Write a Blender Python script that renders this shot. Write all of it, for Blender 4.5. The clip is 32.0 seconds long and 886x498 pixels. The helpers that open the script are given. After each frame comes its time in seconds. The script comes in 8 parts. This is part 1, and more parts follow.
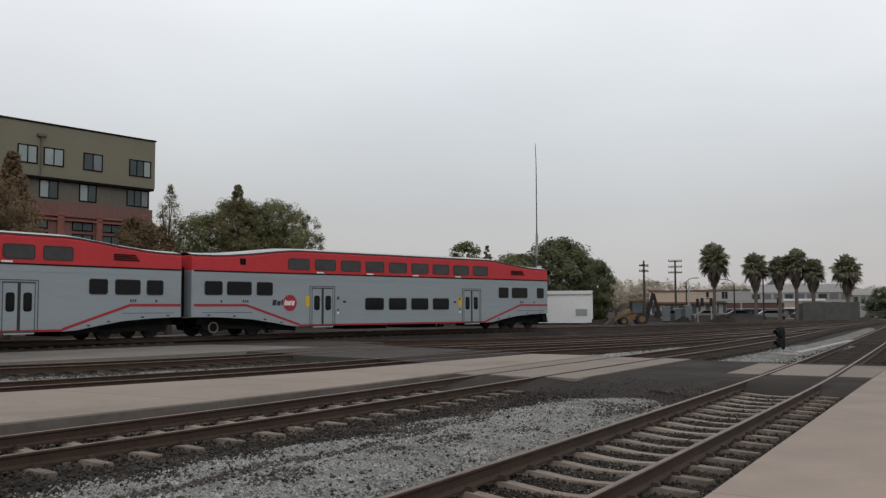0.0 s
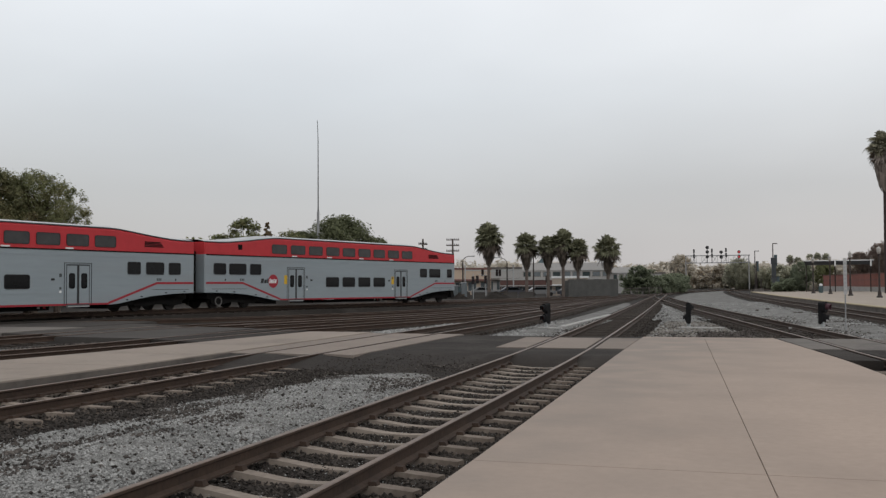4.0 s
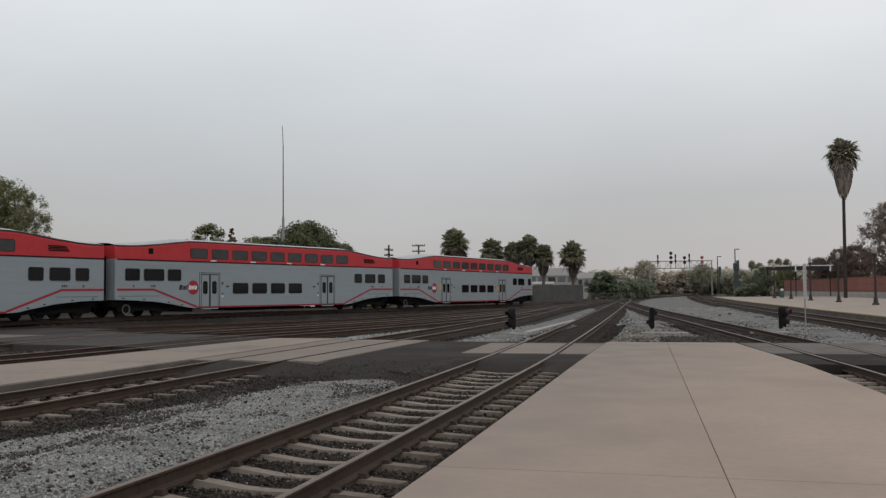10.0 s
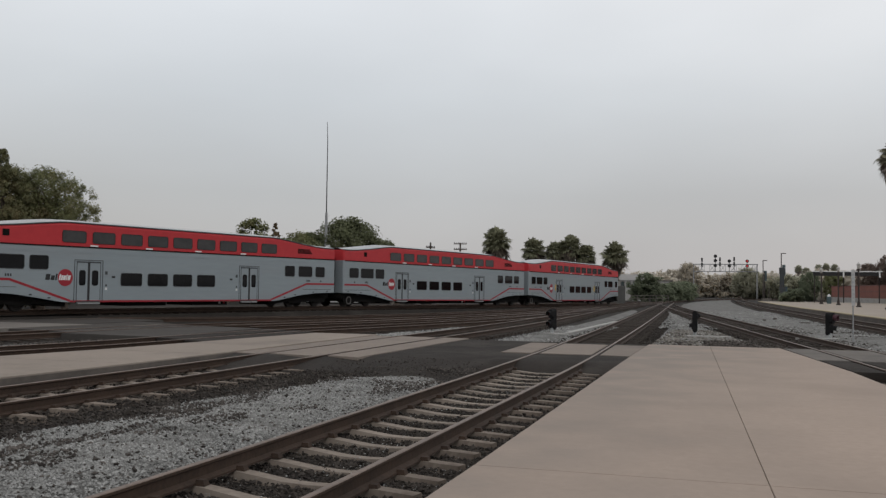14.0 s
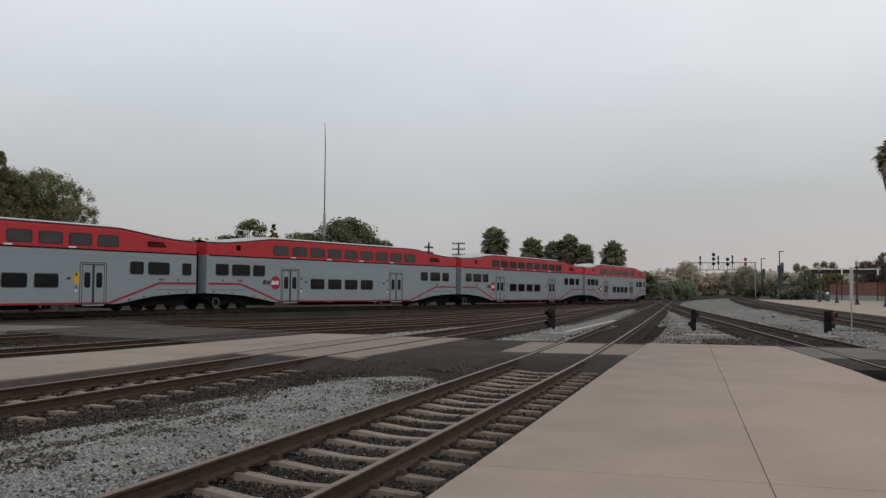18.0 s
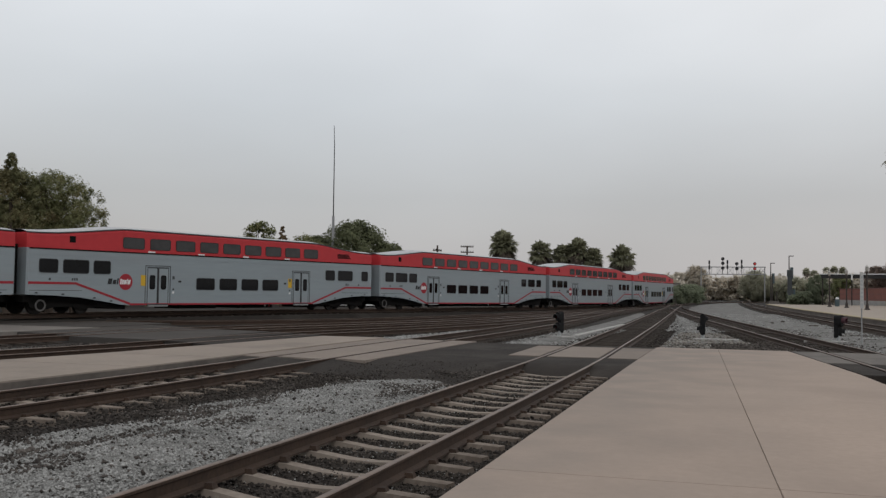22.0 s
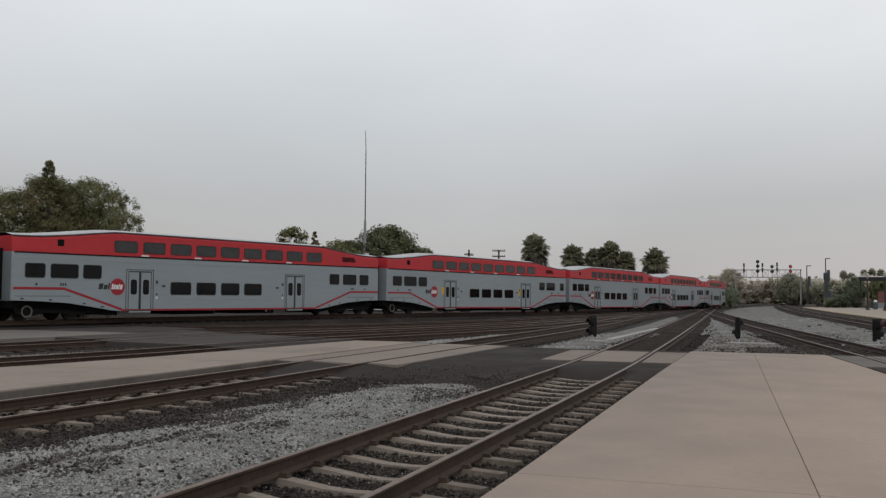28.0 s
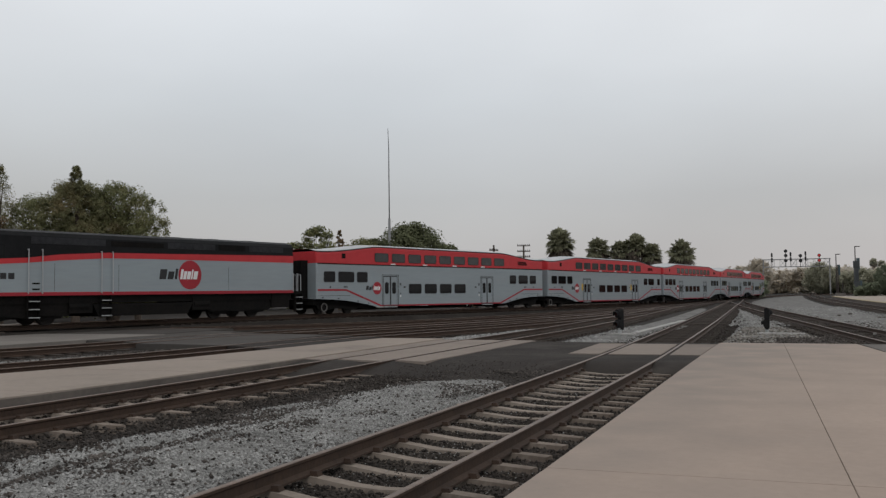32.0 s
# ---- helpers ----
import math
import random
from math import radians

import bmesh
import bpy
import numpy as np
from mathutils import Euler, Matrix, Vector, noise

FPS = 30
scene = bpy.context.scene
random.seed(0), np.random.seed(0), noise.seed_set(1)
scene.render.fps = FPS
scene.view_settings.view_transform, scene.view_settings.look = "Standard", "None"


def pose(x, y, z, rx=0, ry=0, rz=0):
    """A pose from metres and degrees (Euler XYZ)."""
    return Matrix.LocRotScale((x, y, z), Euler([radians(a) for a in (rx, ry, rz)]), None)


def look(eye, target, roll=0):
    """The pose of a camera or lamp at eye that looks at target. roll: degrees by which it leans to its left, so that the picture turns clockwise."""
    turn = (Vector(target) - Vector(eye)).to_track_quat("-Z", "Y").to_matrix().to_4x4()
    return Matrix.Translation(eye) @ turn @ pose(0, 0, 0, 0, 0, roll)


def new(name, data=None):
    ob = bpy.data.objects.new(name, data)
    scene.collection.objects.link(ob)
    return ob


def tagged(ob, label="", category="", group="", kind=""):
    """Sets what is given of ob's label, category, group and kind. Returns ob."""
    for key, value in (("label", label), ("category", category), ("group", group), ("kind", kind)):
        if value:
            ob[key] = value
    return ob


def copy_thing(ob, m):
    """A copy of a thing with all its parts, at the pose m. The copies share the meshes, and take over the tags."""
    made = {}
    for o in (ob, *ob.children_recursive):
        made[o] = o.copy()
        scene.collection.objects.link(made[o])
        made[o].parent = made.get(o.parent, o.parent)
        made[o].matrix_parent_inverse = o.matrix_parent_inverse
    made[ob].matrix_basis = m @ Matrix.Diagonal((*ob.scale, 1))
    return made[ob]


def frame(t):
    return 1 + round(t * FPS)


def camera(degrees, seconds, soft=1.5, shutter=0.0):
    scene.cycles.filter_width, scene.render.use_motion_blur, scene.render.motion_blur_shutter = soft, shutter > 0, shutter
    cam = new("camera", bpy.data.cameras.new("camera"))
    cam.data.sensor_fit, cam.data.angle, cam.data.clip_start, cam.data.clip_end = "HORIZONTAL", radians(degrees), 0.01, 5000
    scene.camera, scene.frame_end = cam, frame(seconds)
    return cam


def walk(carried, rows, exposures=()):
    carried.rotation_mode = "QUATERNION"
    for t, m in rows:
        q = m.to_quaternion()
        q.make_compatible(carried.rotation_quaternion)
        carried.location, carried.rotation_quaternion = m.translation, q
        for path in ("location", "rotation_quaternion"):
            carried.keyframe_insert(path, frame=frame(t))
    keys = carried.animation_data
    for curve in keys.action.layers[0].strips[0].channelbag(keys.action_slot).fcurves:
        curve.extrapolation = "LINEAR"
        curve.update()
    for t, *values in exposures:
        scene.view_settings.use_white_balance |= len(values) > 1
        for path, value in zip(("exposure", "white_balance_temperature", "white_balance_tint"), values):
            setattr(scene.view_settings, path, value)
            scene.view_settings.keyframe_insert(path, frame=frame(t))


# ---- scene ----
cam = camera(51.07, 32.0, soft=1.35)
PATH = [
    (0, pose(-0.142, 0.025, 1.60, 93.65, 0.19, 30.32)),
    (0.5, pose(-0.131, 0.032, 1.60, 93.50, 0.50, 28.66)),
    (1, pose(-0.113, 0.020, 1.60, 93.12, 0.37, 27.64)),
    (1.5, pose(-0.109, 0.003, 1.60, 92.83, -0.10, 26.33)),
    (2, pose(-0.091, -0.051, 1.60, 92.62, -1.00, 24.05)),
    (2.5, pose(-0.067, -0.043, 1.60, 91.78, -0.46, 21.28)),
    (3, pose(-0.043, -0.032, 1.60, 91.37, -0.37, 19.16)),
    (3.5, pose(-0.039, -0.019, 1.60, 91.85, 0.12, 17.98)),
    (5.5, pose(-0.001, -0.001, 1.60, 92.42, 0.16, 14.49)),
    (6, pose(-0.001, -0.001, 1.60, 92.49, 0.36, 14.30)),
    (6.5, pose(-0.001, -0.001, 1.60, 92.51, 0.11, 14.19)),
    (7, pose(-0.001, -0.001, 1.60, 92.50, 0.19, 14.21)),
    (7.5, pose(-0.001, -0.001, 1.60, 92.50, 0.30, 14.20)),
    (8, pose(-0.001, -0.001, 1.60, 92.49, 0.55, 14.40)),
    (8.5, pose(-0.000, -0.000, 1.60, 92.67, 0.21, 14.60)),
    (9, pose(0.000, -0.000, 1.60, 92.70, 0.50, 14.80)),
    (9.5, pose(-0.001, 0.000, 1.60, 92.63, 0.40, 14.76)),
    (10, pose(-0.002, 0.000, 1.60, 92.55, 0.49, 14.81)),
    (10.5, pose(-0.003, 0.001, 1.60, 92.35, 0.34, 15.06)),
    (11, pose(-0.003, 0.002, 1.60, 92.30, 0.56, 15.36)),
    (11.5, pose(-0.002, 0.004, 1.60, 92.38, 0.64, 15.74)),
    (12, pose(-0.003, 0.006, 1.60, 92.47, 0.27, 16.04)),
    (12.5, pose(-0.005, 0.007, 1.60, 92.73, 0.00, 16.68)),
    (13, pose(-0.008, 0.006, 1.60, 92.63, 0.06, 17.38)),
    (13.5, pose(-0.011, 0.006, 1.60, 92.54, -0.29, 17.47)),
    (14, pose(-0.013, 0.006, 1.60, 92.43, -0.72, 17.33)),
    (14.5, pose(-0.014, 0.006, 1.60, 92.34, -0.70, 16.98)),
    (16.5, pose(-0.015, 0.007, 1.60, 92.45, -0.36, 17.23)),
    (17, pose(-0.014, 0.007, 1.60, 92.43, -0.13, 17.22)),
    (17.5, pose(-0.015, 0.007, 1.60, 92.45, -0.24, 17.28)),
    (18, pose(-0.016, 0.008, 1.60, 92.43, -0.38, 17.24)),
    (18.5, pose(-0.016, 0.008, 1.60, 92.39, -0.38, 17.30)),
    (19, pose(-0.017, 0.008, 1.60, 92.33, -0.44, 17.61)),
    (19.5, pose(-0.019, 0.007, 1.60, 92.40, -0.83, 17.86)),
    (20, pose(-0.021, 0.006, 1.60, 92.43, -0.63, 17.90)),
    (20.5, pose(-0.022, 0.006, 1.60, 92.57, -0.87, 17.90)),
    (21, pose(-0.023, 0.005, 1.60, 92.73, -1.11, 17.75)),
    (21.5, pose(-0.025, 0.004, 1.60, 92.63, -0.82, 17.78)),
    (22, pose(-0.025, 0.004, 1.60, 92.61, -0.67, 17.75)),
    (22.5, pose(-0.025, 0.004, 1.60, 92.69, -0.43, 17.86)),
    (23, pose(-0.026, 0.004, 1.60, 92.60, -0.52, 18.13)),
    (23.5, pose(-0.028, 0.003, 1.60, 92.53, -0.75, 18.29)),
    (24, pose(-0.028, 0.003, 1.60, 92.59, -0.59, 18.34)),
    (24.5, pose(-0.029, 0.003, 1.60, 92.59, -0.44, 18.59)),
    (25, pose(-0.029, 0.004, 1.60, 92.60, -0.61, 18.83)),
    (25.5, pose(-0.030, 0.004, 1.60, 92.65, -0.62, 18.95)),
    (27.5, pose(-0.032, 0.004, 1.60, 92.87, -0.77, 19.07)),
    (28, pose(-0.035, 0.004, 1.60, 92.86, -0.45, 19.71)),
    (28.5, pose(-0.036, 0.004, 1.60, 92.83, -0.37, 20.17)),
    (29, pose(-0.037, 0.004, 1.60, 92.83, -0.42, 20.52)),
    (29.5, pose(-0.038, 0.004, 1.60, 92.90, -0.08, 20.88)),
    (30, pose(-0.038, 0.004, 1.60, 92.97, -0.04, 21.08)),
    (30.5, pose(-0.038, 0.004, 1.60, 92.89, 0.02, 21.06)),
    (31, pose(-0.039, 0.004, 1.60, 92.76, -0.00, 21.09)),
    (31.5, pose(-0.039, 0.004, 1.60, 92.65, 0.73, 21.21)),
    (32, pose(-0.040, 0.004, 1.60, 92.63, 0.68, 21.29)),
]
walk(cam, PATH, ((0, 0.14), (3, 0.2), (5.5, 0.06), (7.5, 0.0), (32, 0.0)))

# ---- light ----
world = bpy.data.worlds.new("overcast_sky")
scene.world = world
world.use_nodes = True
WN, WL = world.node_tree.nodes, world.node_tree.links
WN.clear()
w_out, w_bg = WN.new("ShaderNodeOutputWorld"), WN.new("ShaderNodeBackground")
w_sky = WN.new("ShaderNodeTexSky")
w_sky.sky_type, w_sky.sun_disc = "NISHITA", False
w_sky.sun_elevation, w_sky.sun_rotation = radians(48), radians(-60)
w_sky.dust_density = 4.0
w_co, w_sep = WN.new("ShaderNodeTexCoord"), WN.new("ShaderNodeSeparateXYZ")
w_ramp, w_noise, w_nr = WN.new("ShaderNodeValToRGB"), WN.new("ShaderNodeTexNoise"), WN.new("ShaderNodeMapRange")
w_map = WN.new("ShaderNodeMapping")
w_map.inputs["Scale"].default_value = (1.0, 1.0, 2.6)
w_noise.inputs["Scale"].default_value, w_noise.inputs["Detail"].default_value = 2.6, 5.0
w_noise.inputs["Roughness"].default_value = 0.45
w_nr.inputs["From Min"].default_value, w_nr.inputs["From Max"].default_value = 0.3, 0.7
w_nr.inputs["To Min"].default_value, w_nr.inputs["To Max"].default_value = 0.94, 1.05
ramp = w_ramp.color_ramp
ramp.elements[0].position, ramp.elements[0].color = 0.0, (0.44, 0.425, 0.425, 1)
ramp.elements[1].position, ramp.elements[1].color = 0.34, (0.745, 0.765, 0.785, 1)
mid = ramp.elements.new(0.10)
mid.color = (0.445, 0.453, 0.462, 1)
mid = ramp.elements.new(0.2)
mid.color = (0.575, 0.60, 0.62, 1)
mid = ramp.elements.new(0.48)
mid.color = (0.74, 0.76, 0.78, 1)
mid = ramp.elements.new(1.0)
mid.color = (0.50, 0.52, 0.54, 1)
w_mul = WN.new("ShaderNodeVectorMath")
w_mul.operation = "SCALE"
w_mix = WN.new("ShaderNodeMixRGB")
w_mix.inputs[0].default_value = 0.012
WL.new(w_co.outputs["Generated"], w_sep.inputs[0])
WL.new(w_sep.outputs["Z"], w_ramp.inputs[0])
WL.new(w_co.outputs["Generated"], w_map.inputs[0])
WL.new(w_map.outputs[0], w_noise.inputs["Vector"])
WL.new(w_noise.outputs["Fac"], w_nr.inputs["Value"])
WL.new(w_ramp.outputs["Color"], w_mul.inputs[0])
w_side, w_both = WN.new("ShaderNodeMapRange"), WN.new("ShaderNodeMath")
w_side.inputs["From Min"].default_value, w_side.inputs["From Max"].default_value = -0.8, 0.6
w_side.inputs["To Min"].default_value, w_side.inputs["To Max"].default_value = 0.90, 1.19
w_both.operation = "MULTIPLY"
WL.new(w_sep.outputs["X"], w_side.inputs["Value"])
WL.new(w_nr.outputs[0], w_both.inputs[0])
WL.new(w_side.outputs[0], w_both.inputs[1])
WL.new(w_both.outputs[0], w_mul.inputs["Scale"])
w_tint, w_far, w_warm = WN.new("ShaderNodeMixRGB"), WN.new("ShaderNodeMapRange"), WN.new("ShaderNodeMixRGB")
w_tint.inputs[1].default_value, w_tint.inputs[2].default_value = (0.984, 1.0, 1.016, 1), (1.018, 1.0, 0.988, 1)
w_far.inputs["From Min"].default_value, w_far.inputs["From Max"].default_value = -0.5, 0.1
w_warm.blend_type, w_warm.inputs[0].default_value = "MULTIPLY", 1.0
WL.new(w_sep.outputs["X"], w_far.inputs["Value"])
WL.new(w_far.outputs[0], w_tint.inputs[0])
WL.new(w_mul.outputs[0], w_warm.inputs[1])
WL.new(w_tint.outputs[0], w_warm.inputs[2])
WL.new(w_warm.outputs[0], w_mix.inputs[1])
WL.new(w_sky.outputs[0], w_mix.inputs[2])
WL.new(w_mix.outputs[0], w_bg.inputs["Color"])
WL.new(w_bg.outputs[0], w_out.inputs["Surface"])
w_bg.inputs["Strength"].default_value = 1.0
sun = new("sun", bpy.data.lights.new("sun", "SUN"))
sun.data.energy, sun.data.angle, sun.data.color = 0.4, radians(30), (1.0, 0.97, 0.93)
sun.matrix_world = look((30, -60, 74), (0, 0, 0))
scene.view_settings.exposure = 0.0


# ---- materials ----
def mat(name, c1, c2=None, rough=0.8, metal=0.0, big=0.6, fine=12.0, bump=0.0, stain=None, stain_scale=0.25, stain_amount=0.5, rand=0.0, island=False, spec=0.3, stretch=(1, 1, 1), leafy=0.0):
    """A painted, mineral or metal surface: two-scale colour noise, stains, relief, variation from piece to piece."""
    m = bpy.data.materials.new(name)
    m.use_nodes = True
    n, l = m.node_tree.nodes, m.node_tree.links
    b = n["Principled BSDF"]
    b.inputs["Roughness"].default_value, b.inputs["Metallic"].default_value = rough, metal
    b.inputs["Specular IOR Level"].default_value = spec
    co, mp = n.new("ShaderNodeTexCoord"), n.new("ShaderNodeMapping")
    mp.inputs["Scale"].default_value = stretch
    l.new(co.outputs["Object"], mp.inputs[0])
    c2 = c2 or tuple(v * 0.8 for v in c1)
    na, nb = n.new("ShaderNodeTexNoise"), n.new("ShaderNodeTexNoise")
    na.inputs["Scale"].default_value, na.inputs["Detail"].default_value = big, 6.0
    nb.inputs["Scale"].default_value, nb.inputs["Detail"].default_value = fine, 5.0
    for q in (na, nb):
        l.new(mp.outputs[0], q.inputs["Vector"])
    ad = n.new("ShaderNodeMath")
    ad.operation = "ADD"
    l.new(na.outputs["Fac"], ad.inputs[0])
    l.new(nb.outputs["Fac"], ad.inputs[1])
    mr = n.new("ShaderNodeMapRange")
    mr.inputs["From Min"].default_value, mr.inputs["From Max"].default_value = 0.7, 1.3
    l.new(ad.outputs[0], mr.inputs["Value"])
    mx = n.new("ShaderNodeMixRGB")
    mx.inputs[1].default_value, mx.inputs[2].default_value = (*c1, 1), (*c2, 1)
    l.new(mr.outputs[0], mx.inputs[0])
    out = mx.outputs[0]
    if stain:
        ns = n.new("ShaderNodeTexNoise")
        ns.inputs["Scale"].default_value, ns.inputs["Detail"].default_value = stain_scale, 8.0
        ns.inputs["Roughness"].default_value = 0.65
        l.new(mp.outputs[0], ns.inputs["Vector"])
        sr = n.new("ShaderNodeMapRange")
        sr.inputs["From Min"].default_value, sr.inputs["From Max"].default_value = 0.5, 0.68
        sr.inputs["To Max"].default_value = stain_amount
        l.new(ns.outputs["Fac"], sr.inputs["Value"])
        ms = n.new("ShaderNodeMixRGB")
        ms.inputs[2].default_value = (*stain, 1)
        l.new(sr.outputs[0], ms.inputs[0])
        l.new(out, ms.inputs[1])
        out = ms.outputs[0]
    if rand:
        src = n.new("ShaderNodeNewGeometry").outputs["Random Per Island"] if island else n.new("ShaderNodeObjectInfo").outputs["Random"]
        rr = n.new("ShaderNodeMapRange")
        rr.inputs["To Min"].default_value, rr.inputs["To Max"].default_value = 1 - rand, 1 + rand
        l.new(src, rr.inputs["Value"])
        hv = n.new("ShaderNodeHueSaturation")
        l.new(rr.outputs[0], hv.inputs["Value"])
        l.new(out, hv.inputs["Color"])
        out = hv.outputs[0]
    l.new(out, b.inputs["Base Color"])
    if leafy:
        tl, mix_ = n.new("ShaderNodeBsdfTranslucent"), n.new("ShaderNodeMixShader")
        mix_.inputs[0].default_value = leafy
        l.new(out, tl.inputs["Color"])
        l.new(b.outputs[0], mix_.inputs[1])
        l.new(tl.outputs[0], mix_.inputs[2])
        l.new(mix_.outputs[0], n["Material Output"].inputs["Surface"])
    if bump:
        bp = n.new("ShaderNodeBump")
        bp.inputs["Strength"].default_value, bp.inputs["Distance"].default_value = bump, 0.03
        l.new(nb.outputs["Fac"], bp.inputs["Height"])
        l.new(bp.outputs[0], b.inputs["Normal"])
    return m


def glass_mat(name, tint, rough=0.06, spec=0.32):
    """Dark tinted window glass seen from outside."""
    m = mat(name, tint, tuple(v * 0.6 for v in tint), rough=rough, big=0.8, fine=3.0, spec=spec)
    return m


def glow_mat(name, colour, strength):
    m = bpy.data.materials.new(name)
    m.use_nodes = True
    b = m.node_tree.nodes["Principled BSDF"]
    b.inputs["Base Color"].default_value = (*colour, 1)
    b.inputs["Emission Color"].default_value, b.inputs["Emission Strength"].default_value = (*colour, 1), strength
    return m


M = {}
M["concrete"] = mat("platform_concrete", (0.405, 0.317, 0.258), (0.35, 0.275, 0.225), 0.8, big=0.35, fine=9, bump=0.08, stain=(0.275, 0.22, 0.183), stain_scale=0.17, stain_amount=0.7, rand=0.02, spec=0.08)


def darkened(m, dark_tone):
    """A darker tone over a paving: strongest along the track side and towards the narrow end, broken up by noise, with
    fine dark specks.
    """
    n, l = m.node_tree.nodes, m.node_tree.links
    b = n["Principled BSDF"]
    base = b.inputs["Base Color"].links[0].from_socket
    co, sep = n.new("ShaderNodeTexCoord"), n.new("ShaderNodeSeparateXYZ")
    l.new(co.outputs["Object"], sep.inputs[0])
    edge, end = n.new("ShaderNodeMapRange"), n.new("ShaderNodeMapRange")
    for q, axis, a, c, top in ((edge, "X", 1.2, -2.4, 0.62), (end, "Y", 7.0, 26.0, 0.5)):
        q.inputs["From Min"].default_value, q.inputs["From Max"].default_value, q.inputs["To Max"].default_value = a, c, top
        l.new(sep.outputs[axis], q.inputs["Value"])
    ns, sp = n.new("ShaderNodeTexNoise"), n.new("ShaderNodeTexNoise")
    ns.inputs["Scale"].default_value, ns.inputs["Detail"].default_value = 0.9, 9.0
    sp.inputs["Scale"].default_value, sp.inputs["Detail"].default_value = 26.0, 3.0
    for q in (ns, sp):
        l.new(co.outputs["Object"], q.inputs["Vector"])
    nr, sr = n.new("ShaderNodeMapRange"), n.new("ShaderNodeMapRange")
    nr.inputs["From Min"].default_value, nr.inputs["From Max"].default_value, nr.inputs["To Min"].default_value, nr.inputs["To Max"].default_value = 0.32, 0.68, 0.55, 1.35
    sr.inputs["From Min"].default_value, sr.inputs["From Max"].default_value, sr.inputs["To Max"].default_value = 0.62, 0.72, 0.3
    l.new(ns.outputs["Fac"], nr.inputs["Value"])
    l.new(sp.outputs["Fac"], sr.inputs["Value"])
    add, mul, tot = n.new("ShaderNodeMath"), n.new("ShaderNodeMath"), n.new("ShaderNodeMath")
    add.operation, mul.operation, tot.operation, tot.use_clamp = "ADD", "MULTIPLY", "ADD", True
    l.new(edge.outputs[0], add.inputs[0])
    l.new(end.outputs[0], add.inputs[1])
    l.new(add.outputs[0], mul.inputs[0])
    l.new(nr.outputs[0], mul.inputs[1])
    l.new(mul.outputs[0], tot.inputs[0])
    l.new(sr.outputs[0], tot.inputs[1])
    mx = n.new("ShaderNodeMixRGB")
    mx.inputs[2].default_value = (*dark_tone, 1)
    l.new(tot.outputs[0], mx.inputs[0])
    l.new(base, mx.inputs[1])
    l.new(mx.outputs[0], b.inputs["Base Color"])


# Tone gradient put into the concrete colour, darker at track side and end.
darkened(M["concrete"], (0.255, 0.215, 0.185))
M["concrete_old"] = mat("worn_concrete", (0.175, 0.157, 0.14), (0.13, 0.118, 0.108), 0.9, big=0.5, fine=7, bump=0.15, stain=(0.09, 0.084, 0.081), stain_scale=0.5, stain_amount=0.6, spec=0.08)
M["concrete_mid"] = mat("crossing_concrete", (0.25, 0.209, 0.178), (0.205, 0.172, 0.148), 0.9, big=0.5, fine=8, bump=0.1, stain=(0.17, 0.148, 0.13), stain_scale=0.45, stain_amount=0.5, rand=0.05, spec=0.08)
M["concrete_b"] = mat("weathered_platform_concrete", (0.295, 0.248, 0.21), (0.255, 0.215, 0.182), 0.88, big=0.4, fine=8, bump=0.1, stain=(0.16, 0.138, 0.12), stain_scale=0.35, stain_amount=0.5, rand=0.04, spec=0.08)
# Vertical platform faces: a darker, mottled tone than the paving on top.
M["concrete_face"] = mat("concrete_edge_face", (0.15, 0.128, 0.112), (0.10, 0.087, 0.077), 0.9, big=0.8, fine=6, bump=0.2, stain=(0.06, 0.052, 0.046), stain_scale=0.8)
M["tie"] = mat("concrete_tie", (0.285, 0.24, 0.2), (0.195, 0.16, 0.133), 0.9, big=1.5, fine=14, bump=0.25, stain=(0.078, 0.0585, 0.0468), stain_scale=1.2, stain_amount=0.7, rand=0.14, spec=0.08)
M["tie_dark"] = mat("oily_wooden_tie", (0.075, 0.062, 0.053), (0.045, 0.038, 0.033), 0.9, big=1.5, fine=12, bump=0.3, rand=0.2, island=True, spec=0.08)
M["rail"] = mat("rusty_rail_steel", (0.062, 0.038, 0.026), (0.034, 0.022, 0.016), 0.8, 0.1, big=2, fine=20, bump=0.15)
M["rail_top"] = mat("polished_rail_head", (0.185, 0.13, 0.10), (0.10, 0.07, 0.053), 0.5, 0.35, big=1.2, fine=10)
M["ballast"] = mat("crushed_rock", (0.365, 0.36, 0.345), (0.18, 0.177, 0.168), 0.9, big=2.0, fine=18, rand=0.3, island=True, spec=0.08)
M["ballast_dirty"] = mat("oily_crushed_rock", (0.06, 0.052, 0.045), (0.032, 0.027, 0.0245), 0.9, big=2.0, fine=18, rand=0.4, island=True, spec=0.08)
M["gravel_tan"] = mat("tan_brown_gravel", (0.27, 0.25, 0.222), (0.14, 0.125, 0.11), 0.9, big=0.8, fine=8, rand=0.4, island=True, spec=0.08)
M["ballast_mid"] = mat("brown_crushed_rock", (0.105, 0.092, 0.082), (0.045, 0.039, 0.036), 0.9, big=2.0, fine=18, rand=0.5, island=True, spec=0.08)
M["ground"] = mat("dirty_track_ground", (0.047, 0.042, 0.038), (0.028, 0.025, 0.023), 0.95, big=0.12, fine=6, bump=0.7, stain=(0.07, 0.064, 0.058), stain_scale=0.06, stain_amount=0.6, spec=0.08)
M["bed"] = mat("blackened_trackbed", (0.039, 0.034, 0.03), (0.021, 0.0185, 0.0165), 0.95, big=0.5, fine=22, bump=0.9, stain=(0.06, 0.054, 0.048), stain_scale=0.4, spec=0.08)
